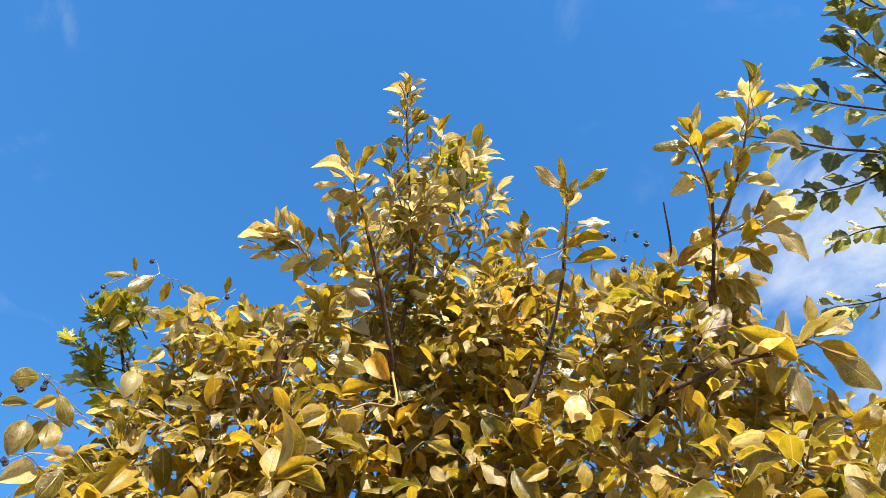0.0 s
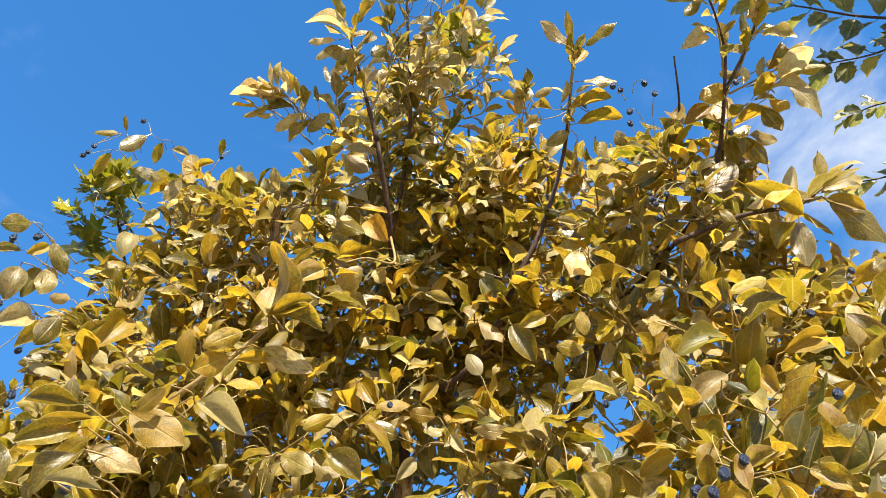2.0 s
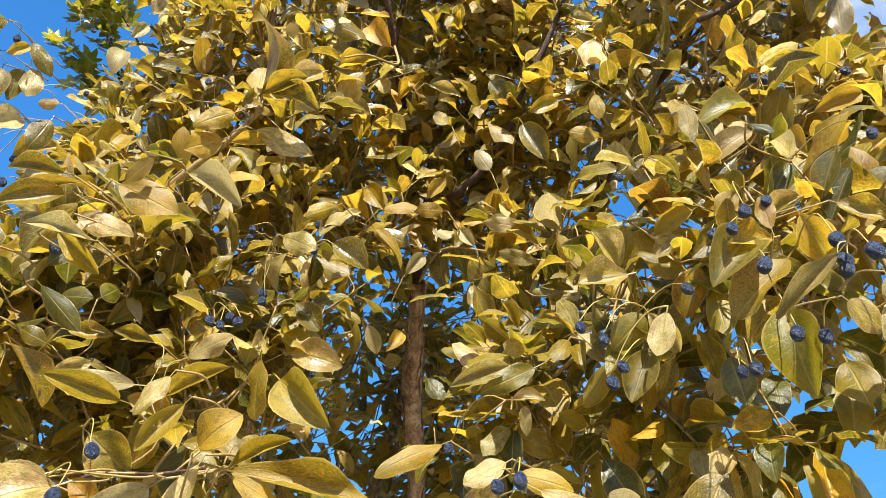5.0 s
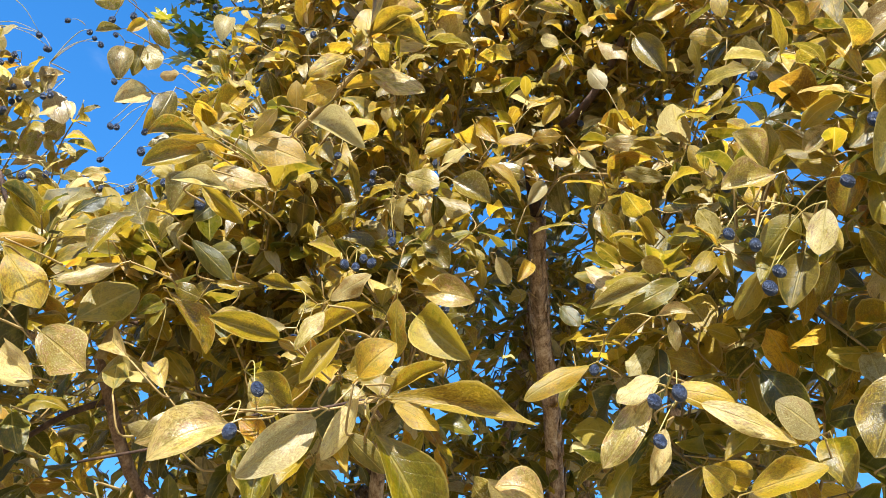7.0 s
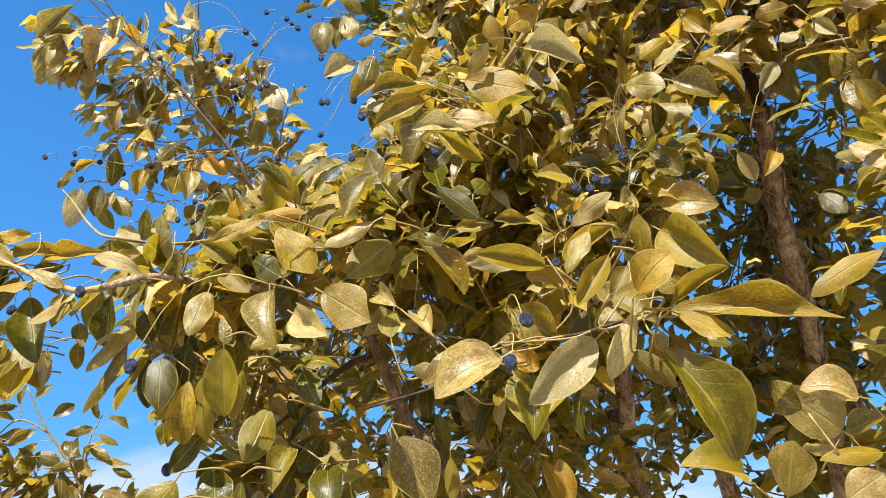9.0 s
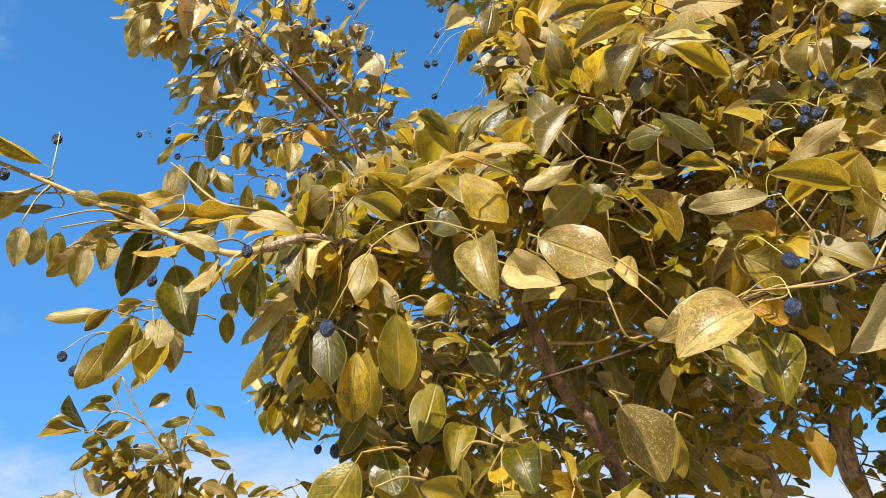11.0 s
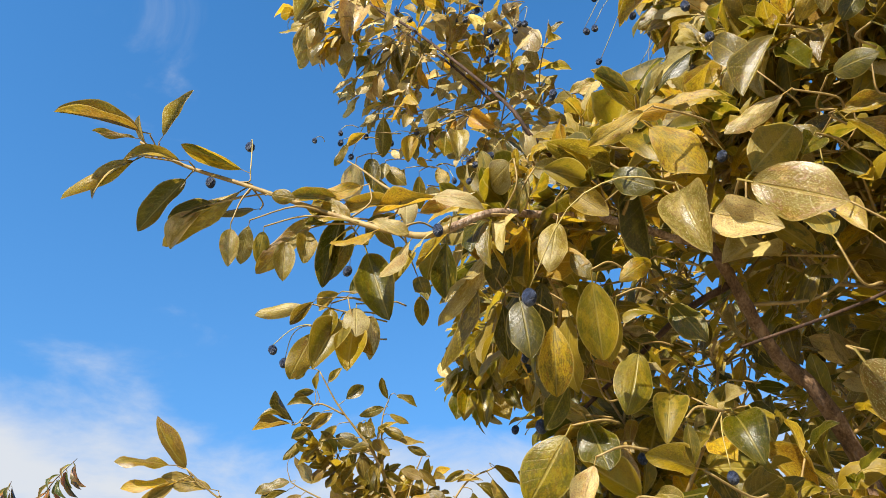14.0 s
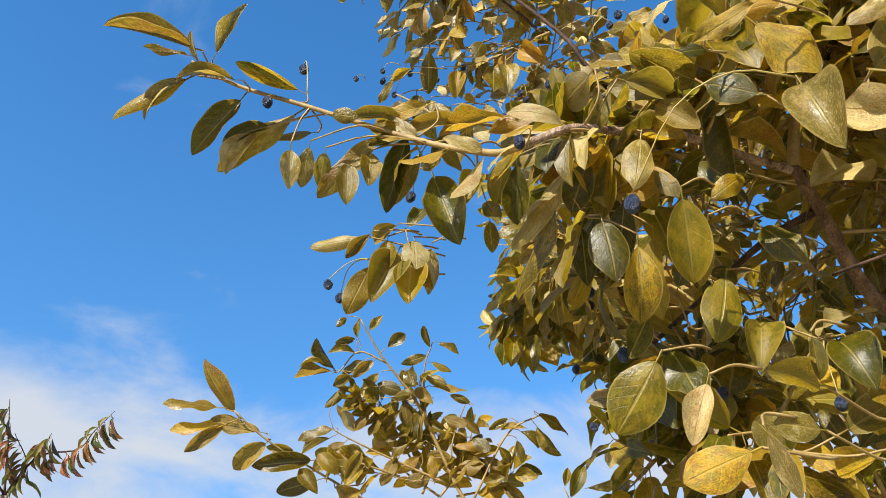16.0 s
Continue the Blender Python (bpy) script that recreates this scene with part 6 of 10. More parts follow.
leaf((-0.163, 1.237, 2.785), (-0.259, 1.246, 2.759), (0.02, -0.92, -0.40), 0.84, leaf_olive)
leaf((-0.066, 1.246, 2.749), (-0.126, 1.287, 2.707), (0.07, -0.67, -0.74), 0.86, leaf_olive)
leaf((-0.006, 1.262, 2.697), (-0.048, 1.260, 2.739), (-0.40, -0.80, -0.44), 1.11, leaf_pale)
leaf((0.115, 1.161, 2.620), (0.179, 1.196, 2.579), (-0.09, -0.68, -0.73), 1.04, leaf_gold)
leaf((0.115, 1.168, 2.506), (0.152, 1.177, 2.431), (-0.35, -0.89, -0.28), 1.13, leaf_olive)
leaf((0.227, 1.137, 2.708), (0.271, 1.131, 2.617), (-0.58, -0.78, -0.23), 1.14, leaf_pale)
leaf((0.062, 1.194, 2.656), (0.117, 1.227, 2.580), (-0.23, -0.83, -0.52), 1.13, leaf_green)
leaf((-0.243, 1.117, 2.601), (-0.293, 1.092, 2.549), (0.71, -0.56, -0.43), 1.13, leaf_pale)
leaf((-0.185, 1.190, 2.685), (-0.224, 1.201, 2.614), (0.44, -0.82, -0.36), 1.13, leaf_pale)
leaf((-0.243, 1.141, 2.535), (-0.297, 1.125, 2.533), (0.22, -0.67, -0.71), 0.98, leaf_pale)
leaf((0.146, 1.030, 2.083), (0.185, 1.019, 2.089), (-0.15, -0.83, -0.53), 0.87, leaf_pale)
# near sprays with many berries, some in darker tones that stand in for shade
leaf((0.193, 1.010, 2.136), (0.196, 0.999, 2.075), (-0.30, -0.94, 0.15), 1.13, leaf_olive)
leaf((0.339, 0.761, 1.974), (0.376, 0.752, 1.948), (-0.52, -0.70, -0.49), 1.12, leaf_olive)
leaf((0.536, 0.901, 2.295), (0.525, 0.954, 2.250), (-0.46, -0.63, -0.63), 1.03, leaf_green)
leaf((0.584, 0.923, 2.364), (0.582, 0.971, 2.320), (-0.48, -0.60, -0.64), 1.02, leaf_olive)
leaf((0.337, 0.722, 1.855), (0.315, 0.697, 1.794), (-0.40, -0.79, 0.46), 1.16, leaf_pale)
leaf((0.263, 0.837, 2.002), (0.231, 0.825, 1.967), (0.33, -0.94, 0.03), 1.20, leaf_green)
leaf((0.271, 0.795, 1.966), (0.229, 0.778, 1.913), (0.22, -0.97, 0.13), 1.20, leaf_green)
leaf((0.282, 0.795, 1.890), (0.284, 0.794, 1.814), (-0.44, -0.90, 0.01), 1.14, leaf_green)
leaf((0.315, 0.789, 1.836), (0.306, 0.762, 1.788), (-0.50, -0.71, 0.50), 1.20, leaf_green)
leaf((0.298, 0.906, 2.115), (0.260, 0.908, 2.083), (0.17, -0.95, -0.27), 1.13, leaf_olive)
leaf((0.288, 0.967, 2.164), (0.251, 0.962, 2.124), (0.25, -0.96, -0.13), 1.13, leaf_olive)
leaf((0.337, 0.905, 2.168), (0.284, 0.915, 2.131), (0.10, -0.92, -0.39), 1.13, leaf_green)
leaf((0.193, 0.899, 1.909), (0.168, 0.899, 1.852), (-0.04, -1.00, 0.02), 1.14, leaf_green)
leaf((0.251, 0.853, 1.876), (0.253, 0.847, 1.826), (-0.39, -0.92, 0.09), 1.13, leaf_green)
leaf((0.355, 0.837, 2.092), (0.326, 0.838, 2.046), (-0.01, -1.00, -0.01), 1.13, leaf_green)
leaf((0.377, 0.724, 1.924), (0.335, 0.717, 1.902), (0.28, -0.93, -0.23), 1.13, leaf_gold)
leaf((0.423, 0.869, 2.201), (0.481, 0.862, 2.223), (0.10, -0.84, -0.53), 1.11, leaf_gold)
leaf((0.400, 0.874, 2.140), (0.384, 0.887, 2.189), (-0.74, -0.67, -0.06), 1.11, leaf_gold)
leaf((0.289, 0.785, 1.966), (0.289, 0.787, 2.007), (-0.45, -0.89, 0.05), 1.11, leaf_gold)
# large leaves on the outer side branch
leaf((0.504, 0.920, 2.610), (0.587, 0.936, 2.547), (-0.39, -0.63, -0.68), 0.94, leaf_gold, side_branch)
leaf((0.450, 0.945, 2.613), (0.511, 0.926, 2.692), (0.07, -0.96, -0.28), 1.11, leaf_gold, side_branch)
leaf((0.623, 0.910, 2.548), (0.697, 0.931, 2.472), (-0.47, -0.62, -0.63), 0.92, leaf_pale, side_branch)
leaf((0.620, 0.906, 2.554), (0.670, 0.902, 2.522), (-0.46, -0.61, -0.65), 0.94, leaf_gold, side_branch)
leaf((0.613, 0.894, 2.569), (0.658, 0.850, 2.577), (-0.62, -0.70, -0.37), 0.72, leaf_green, side_branch)
leaf((0.564, 0.918, 2.579), (0.618, 0.934, 2.599), (0.43, -0.63, -0.65), 1.20, leaf_olive, side_branch)
leaf((0.582, 0.945, 2.541), (0.573, 0.966, 2.457), (-0.42, -0.89, -0.18), 1.13, leaf_pale, side_branch)
leaf((0.466, 1.015, 2.536), (0.493, 1.040, 2.494), (-0.34, -0.70, -0.63), 0.99, leaf_gold, side_branch)
leaf((0.522, 0.996, 2.525), (0.574, 1.008, 2.503), (-0.18, -0.65, -0.74), 1.11, leaf_olive, side_branch)
leaf((0.235, 1.053, 2.582), (0.211, 1.044, 2.510), (0.13, -0.99, 0.07), 1.13, leaf_pale, side_branch)
leaf((0.646, 0.980, 2.459), (0.592, 0.996, 2.450), (-0.14, -0.81, -0.57), 1.13, leaf_pale, side_branch)
leaf((0.690, 0.951, 2.456), (0.648, 0.948, 2.424), (0.21, -0.96, -0.19), 1.20, leaf_pale, side_branch)
leaf((0.562, 0.951, 2.547), (0.533, 0.950, 2.493), (-0.04, -1.00, 0.05), 1.20, leaf_gold, side_branch)
# tufts of the upright tops
leaf((-0.225, 0.886, 3.114), (-0.317, 0.847, 3.118), (0.34, -0.84, -0.41), 0.72, leaf_pale, left_top)
leaf((-0.235, 0.860, 3.127), (-0.259, 0.804, 3.151), (0.15, -0.45, -0.88), 0.73, leaf_gold, left_top)
leaf((-0.206, 0.868, 3.127), (-0.159, 0.825, 3.156), (0.11, -0.46, -0.88), 0.92, leaf_gold, left_top)
leaf((-0.258, 0.898, 3.102), (-0.315, 0.897, 3.091), (0.18, -0.49, -0.85), 0.82, leaf_pale, left_top)
leaf((-0.261, 0.914, 3.091), (-0.303, 0.924, 3.077), (0.17, -0.50, -0.85), 0.93, leaf_pale, left_top)
leaf((-0.207, 0.930, 3.091), (-0.286, 0.912, 3.088), (0.15, -0.50, -0.85), 0.88, leaf_pale, left_top)
leaf((-0.222, 0.893, 3.111), (-0.186, 0.881, 3.123), (0.13, -0.48, -0.87), 0.95, leaf_pale, left_top)
leaf((-0.234, 0.950, 3.075), (-0.265, 0.944, 3.040), (0.67, -0.54, -0.51), 1.13, leaf_pale, left_top)
leaf((-0.194, 0.909, 3.106), (-0.169, 0.898, 3.139), (0.45, -0.70, -0.55), 1.11, leaf_olive, left_top)
leaf((-0.207, 0.925, 3.095), (-0.221, 0.934, 3.036), (0.42, -0.88, -0.24), 1.13, leaf_olive, left_top)
leaf((-0.181, 0.932, 3.094), (-0.146, 0.938, 3.156), (0.69, -0.65, -0.32), 1.11, leaf_pale, left_top)
leaf((-0.189, 0.976, 3.065), (-0.145, 0.973, 3.110), (0.53, -0.64, -0.56), 1.11, leaf_pale, left_top)
leaf((-0.221, 0.985, 3.055), (-0.240, 0.978, 3.107), (-0.18, -0.97, -0.19), 1.20, leaf_gold, left_top)
# left tuft
leaf((-0.377, 0.971, 2.980), (-0.471, 0.953, 2.961), (0.19, -0.98, 0.03), 0.72, leaf_pale, left_top)
leaf((-0.359, 0.971, 2.985), (-0.418, 0.954, 2.978), (0.24, -0.54, -0.81), 1.00, leaf_pale, left_top)
leaf((-0.376, 0.955, 2.990), (-0.438, 0.932, 2.986), (0.34, -0.83, -0.43), 0.72, leaf_olive, left_top)
leaf((-0.386, 0.949, 2.992), (-0.388, 0.906, 3.018), (-0.30, -0.49, -0.82), 0.72, leaf_pale, left_top)
leaf((-0.352, 0.959, 2.995), (-0.379, 0.918, 3.014), (0.23, -0.53, -0.82), 0.79, leaf_pale, left_top)
leaf((-0.328, 0.978, 2.988), (-0.340, 0.934, 3.014), (0.21, -0.54, -0.82), 0.79, leaf_gold, left_top)
leaf((-0.319, 0.990, 2.983), (-0.322, 0.952, 3.007), (0.20, -0.55, -0.81), 1.04, leaf_gold, left_top)
leaf((-0.341, 0.992, 2.976), (-0.401, 0.983, 2.964), (0.23, -0.56, -0.80), 0.84, leaf_olive, left_top)
leaf((-0.389, 0.980, 2.970), (-0.448, 0.991, 2.943), (0.05, -0.88, -0.47), 0.72, leaf_pale, left_top)
leaf((-0.291, 0.988, 2.991), (-0.296, 0.957, 3.010), (0.18, -0.55, -0.82), 0.79, leaf_olive, left_top)
leaf((-0.329, 1.004, 2.970), (-0.383, 1.027, 2.938), (0.22, -0.57, -0.79), 1.00, leaf_pale, left_top)
leaf((-0.304, 1.017, 2.967), (-0.353, 1.052, 2.928), (0.21, -0.58, -0.78), 0.95, leaf_pale, left_top)
leaf((-0.267, 1.011, 2.979), (-0.317, 1.036, 2.950), (0.18, -0.58, -0.80), 1.07, leaf_pale, left_top)
leaf((-0.242, 1.035, 2.968), (-0.208, 1.035, 3.012), (0.58, -0.69, -0.44), 1.11, leaf_olive, left_top)
# slender right shoot
leaf((0.249, 0.871, 3.006), (0.183, 0.824, 3.043), (0.24, -0.78, -0.58), 0.72, leaf_pale)
leaf((0.249, 0.861, 3.012), (0.237, 0.806, 3.045), (-0.39, -0.40, -0.83), 0.72, leaf_olive)
leaf((0.279, 0.864, 3.005), (0.343, 0.816, 3.018), (-0.19, -0.49, -0.85), 0.87, leaf_gold)
leaf((0.255, 0.876, 3.002), (0.275, 0.843, 3.018), (-0.16, -0.50, -0.85), 1.08, leaf_pale)
leaf((0.255, 0.897, 2.989), (0.284, 0.885, 3.033), (0.25, -0.88, -0.41), 1.11, leaf_gold)
leaf((0.275, 0.926, 2.967), (0.346, 0.918, 2.956), (-0.19, -0.54, -0.82), 0.84, leaf_pale)
leaf((0.249, 0.974, 2.939), (0.334, 0.948, 2.939), (-0.17, -0.56, -0.81), 0.78, leaf_olive)
leaf((0.266, 0.998, 2.919), (0.357, 0.979, 2.912), (-0.19, -0.58, -0.79), 0.81, leaf_gold)
leaf((0.164, 0.959, 2.963), (0.121, 0.932, 2.985), (0.24, -0.81, -0.54), 0.72, leaf_pale)
leaf((0.158, 0.954, 2.966), (0.162, 0.912, 2.993), (0.46, -0.45, -0.77), 0.72, leaf_olive)
leaf((0.176, 0.958, 2.961), (0.213, 0.938, 2.970), (-0.11, -0.55, -0.83), 0.93, leaf_olive)
leaf((0.142, 0.970, 2.957), (0.104, 0.976, 2.988), (-0.56, -0.59, -0.58), 1.11, leaf_gold)
leaf((0.145, 0.990, 2.943), (0.139, 0.945, 2.975), (-0.08, -0.56, -0.82), 0.80, leaf_pale)
leaf((0.231, 0.965, 2.949), (0.243, 0.926, 2.973), (0.36, -0.40, -0.84), 0.72, leaf_pale)
leaf((0.114, 0.997, 2.941), (0.064, 1.010, 2.935), (-0.05, -0.59, -0.81), 1.06, leaf_olive)
leaf((0.188, 0.998, 2.932), (0.153, 0.986, 2.895), (0.65, -0.64, -0.40), 1.20, leaf_pale)
leaf((0.212, 0.977, 2.944), (0.186, 0.991, 2.986), (-0.78, -0.56, -0.29), 1.20, leaf_olive)
leaf((0.248, 1.014, 2.911), (0.199, 1.037, 2.901), (-0.13, -0.60, -0.79), 1.09, leaf_pale)
leaf((0.284, 0.971, 2.934), (0.267, 0.976, 2.985), (-0.63, -0.77, -0.14), 1.11, leaf_gold)
# the tallest shoot
leaf((-0.114, 0.790, 3.331), (-0.162, 0.759, 3.340), (0.08, -0.39, -0.92), 0.80, leaf_pale, tallest_shoot)
leaf((-0.111, 0.781, 3.335), (-0.123, 0.748, 3.348), (0.34, -0.44, -0.83), 0.72, leaf_pale, tallest_shoot)
leaf((-0.107, 0.777, 3.337), (-0.096, 0.734, 3.355), (0.06, -0.38, -0.92), 0.82, leaf_gold, tallest_shoot)
leaf((-0.097, 0.784, 3.335), (-0.064, 0.763, 3.346), (0.05, -0.39, -0.92), 0.85, leaf_olive, tallest_shoot)
leaf((-0.101, 0.809, 3.324), (-0.087, 0.785, 3.354), (0.22, -0.71, -0.67), 1.12, leaf_gold, tallest_shoot)
leaf((-0.119, 0.827, 3.314), (-0.157, 0.816, 3.316), (0.08, -0.41, -0.91), 1.02, leaf_pale, tallest_shoot)
leaf((-0.120, 0.849, 3.304), (-0.155, 0.838, 3.306), (0.08, -0.42, -0.90), 0.95, leaf_olive, tallest_shoot)
leaf((-0.097, 0.854, 3.303), (-0.035, 0.830, 3.317), (0.04, -0.42, -0.91), 0.84, leaf_olive, tallest_shoot)
leaf((-0.097, 0.841, 3.309), (-0.066, 0.818, 3.335), (0.23, -0.56, -0.80), 1.12, leaf_gold, tallest_shoot)
leaf((-0.117, 0.890, 3.284), (-0.159, 0.865, 3.256), (0.63, -0.23, -0.74), 1.13, leaf_pale, tallest_shoot)
leaf((-0.095, 0.891, 3.285), (-0.068, 0.877, 3.319), (0.40, -0.68, -0.61), 1.11, leaf_gold, tallest_shoot)
leaf((-0.053, 0.886, 3.290), (-0.056, 0.849, 3.308), (0.04, -0.44, -0.90), 0.89, leaf_olive, tallest_shoot)
leaf((-0.031, 0.864, 3.301), (0.002, 0.825, 3.320), (0.01, -0.42, -0.91), 0.73, leaf_olive, tallest_shoot)
leaf((-0.018, 0.900, 3.284), (0.032, 0.875, 3.296), (-0.26, -0.80, -0.54), 0.72, leaf_pale, tallest_shoot)
leaf((0.025, 0.925, 3.271), (0.050, 0.863, 3.302), (-0.49, -0.54, -0.68), 0.72, leaf_olive, tallest_shoot)
leaf((0.046, 0.932, 3.267), (0.138, 0.918, 3.270), (-0.14, -0.98, -0.15), 0.72, leaf_pale, tallest_shoot)
leaf((0.053, 0.944, 3.260), (0.103, 0.956, 3.252), (-0.04, -0.48, -0.88), 1.00, leaf_pale, tallest_shoot)
leaf((0.088, 1.024, 3.213), (0.110, 0.972, 3.242), (-0.49, -0.58, -0.66), 0.72, leaf_pale, tallest_shoot)
leaf((0.095, 1.018, 3.216), (0.138, 1.005, 3.221), (-0.06, -0.51, -0.86), 0.77, leaf_pale, tallest_shoot)
leaf((0.102, 1.036, 3.205), (0.152, 1.045, 3.196), (-0.06, -0.53, -0.85), 0.90, leaf_pale, tallest_shoot)
leaf((-0.139, 0.921, 3.266), (-0.154, 0.907, 3.302), (-0.21, -0.88, -0.43), 1.12, leaf_olive, tallest_shoot)
leaf((-0.096, 0.935, 3.262), (-0.039, 0.924, 3.271), (0.04, -0.47, -0.88), 1.08, leaf_pale, tallest_shoot)
leaf((-0.069, 0.998, 3.228), (-0.084, 0.963, 3.284), (-0.07, -0.84, -0.54), 1.11, leaf_olive, tallest_shoot)
leaf((-0.040, 0.949, 3.257), (-0.083, 0.947, 3.284), (-0.41, -0.57, -0.71), 1.11, leaf_pale, tallest_shoot)
leaf((0.003, 0.987, 3.237), (-0.039, 0.989, 3.186), (0.55, -0.69, -0.48), 1.13, leaf_pale, tallest_shoot)
leaf((-0.026, 1.024, 3.215), (0.045, 1.012, 3.222), (0.00, -0.52, -0.86), 0.79, leaf_pale, tallest_shoot)
leaf((-0.112, 0.984, 3.234), (-0.143, 0.977, 3.281), (-0.43, -0.81, -0.40), 1.11, leaf_pale, tallest_shoot)
leaf((-0.155, 1.006, 3.217), (-0.192, 0.990, 3.164), (0.77, -0.50, -0.39), 1.13, leaf_pale, tallest_shoot)
leaf((-0.055, 1.047, 3.199), (-0.110, 1.046, 3.146), (0.54, -0.64, -0.54), 1.13, leaf_olive, tallest_shoot)
leaf((0.002, 1.072, 3.184), (-0.055, 1.043, 3.165), (0.47, -0.38, -0.80), 1.13, leaf_pale, tallest_shoot)
leaf((-0.156, 1.067, 3.179), (-0.100, 1.063, 3.225), (0.47, -0.63, -0.62), 1.11, leaf_pale, tallest_shoot)
leaf((0.031, 1.024, 3.214), (0.075, 1.012, 3.248), (0.32, -0.66, -0.67), 1.11, leaf_pale, tallest_shoot)
leaf((0.059, 1.073, 3.183), (0.016, 1.066, 3.148), (0.56, -0.60, -0.57), 1.13, leaf_olive, tallest_shoot)
# upper right shoots
leaf((0.481, 0.727, 2.942), (0.408, 0.733, 2.963), (-0.14, -0.97, -0.18), 0.72, leaf_pale, right_top)
leaf((0.480, 0.712, 2.950), (0.448, 0.686, 2.973), (-0.30, -0.41, -0.86), 1.11, leaf_gold, right_top)
leaf((0.480, 0.712, 2.950), (0.488, 0.651, 2.975), (-0.31, -0.40, -0.86), 0.72, leaf_pale, right_top)
leaf((0.471, 0.738, 2.940), (0.436, 0.750, 2.905), (0.23, -0.83, -0.51), 1.13, leaf_pale, right_top)
leaf((0.496, 0.720, 2.940), (0.553, 0.682, 2.936), (-0.33, -0.42, -0.85), 0.98, leaf_gold, right_top)
leaf((0.501, 0.734, 2.931), (0.553, 0.697, 2.929), (-0.34, -0.43, -0.84), 0.82, leaf_pale, right_top)
leaf((0.569, 0.631, 2.952), (0.516, 0.631, 2.974), (-0.27, -0.68, -0.68), 0.72, leaf_pale, right_top)
leaf((0.572, 0.611, 2.959), (0.564, 0.566, 2.981), (0.38, -0.45, -0.81), 0.72, leaf_green, right_top)
leaf((0.576, 0.625, 2.952), (0.587, 0.569, 2.970), (-0.51, -0.35, -0.78), 0.72, leaf_pale, right_top)
leaf((0.584, 0.648, 2.938), (0.614, 0.615, 2.939), (-0.38, -0.37, -0.85), 1.07, leaf_olive, right_top)
leaf((0.596, 0.709, 2.903), (0.670, 0.698, 2.872), (-0.41, -0.42, -0.81), 0.94, leaf_pale, right_top)
leaf((0.575, 0.774, 2.877), (0.622, 0.763, 2.830), (-0.69, -0.43, -0.58), 1.13, leaf_pale, right_top)
leaf((0.482, 0.790, 2.907), (0.434, 0.791, 2.862), (0.42, -0.78, -0.46), 1.15, leaf_pale, right_top)
leaf((0.566, 0.767, 2.886), (0.559, 0.715, 2.917), (-0.36, -0.44, -0.82), 1.11, leaf_olive, right_top)
leaf((0.585, 0.824, 2.843), (0.628, 0.831, 2.864), (0.45, -0.58, -0.68), 1.20, leaf_olive, right_top)
leaf((0.622, 0.825, 2.824), (0.677, 0.801, 2.810), (-0.42, -0.49, -0.77), 0.86, leaf_gold, right_top)
leaf((0.627, 0.842, 2.810), (0.668, 0.859, 2.738), (-0.61, -0.62, -0.49), 1.13, leaf_pale, right_top)
leaf((0.595, 0.872, 2.806), (0.607, 0.856, 2.754), (-0.88, -0.48, -0.05), 1.20, leaf_olive, right_top)
leaf((0.585, 0.888, 2.800), (0.606, 0.898, 2.741), (-0.61, -0.71, -0.34), 1.13, leaf_olive, right_top)
leaf((0.566, 0.932, 2.777), (0.628, 0.947, 2.783), (0.20, -0.53, -0.83), 1.11, leaf_olive, right_top)
leaf((0.556, 0.938, 2.777), (0.602, 0.962, 2.735), (-0.37, -0.58, -0.73), 1.08, leaf_green, right_top)
leaf((0.528, 0.811, 2.876), (0.571, 0.815, 2.904), (0.45, -0.66, -0.60), 1.20, leaf_olive, right_top)
leaf((0.518, 0.804, 2.885), (0.510, 0.771, 2.918), (-0.37, -0.62, -0.70), 1.12, leaf_olive, right_top)
leaf((0.548, 0.845, 2.847), (0.517, 0.857, 2.886), (-0.77, -0.46, -0.45), 1.11, leaf_gold, right_top)
leaf((0.528, 0.868, 2.840), (0.464, 0.871, 2.807), (0.29, -0.72, -0.63), 1.13, leaf_gold, right_top)
leaf((0.498, 0.901, 2.830), (0.447, 0.917, 2.796), (0.13, -0.81, -0.57), 1.13, leaf_gold, right_top)
leaf((0.508, 0.926, 2.808), (0.544, 0.902, 2.872), (-0.05, -0.94, -0.33), 1.11, leaf_gold, right_top)
leaf((0.457, 0.936, 2.821), (0.438, 0.937, 2.883), (-0.65, -0.74, -0.19), 1.11, leaf_pale, right_top)
leaf((0.565, 0.738, 2.902), (0.535, 0.746, 2.873), (0.22, -0.86, -0.46), 1.13, leaf_pale, right_top)
# left edge of the crown
leaf((-0.683, 1.062, 2.972), (-0.714, 1.045, 2.901), (0.81, -0.54, -0.23), 1.13, leaf_pale)
leaf((-0.738, 1.044, 2.956), (-0.782, 1.027, 2.941), (0.39, -0.90, -0.19), 0.72, leaf_olive)
leaf((-0.722, 1.043, 2.965), (-0.724, 1.016, 2.984), (0.41, -0.54, -0.74), 0.87, leaf_olive)
leaf((-0.537, 1.129, 2.988), (-0.529, 1.099, 3.015), (0.30, -0.58, -0.75), 0.96, leaf_green)
leaf((-0.655, 1.081, 2.972), (-0.672, 1.113, 2.938), (0.38, -0.57, -0.73), 1.03, leaf_olive)
leaf((-0.632, 1.097, 2.971), (-0.595, 1.102, 2.955), (-0.16, -0.76, -0.63), 1.12, leaf_pale)
leaf((-0.596, 1.137, 2.956), (-0.549, 1.137, 2.977), (0.32, -0.60, -0.73), 0.75, leaf_olive)
leaf((-0.619, 1.152, 2.933), (-0.641, 1.163, 2.867), (0.56, -0.77, -0.32), 1.13, leaf_pale)
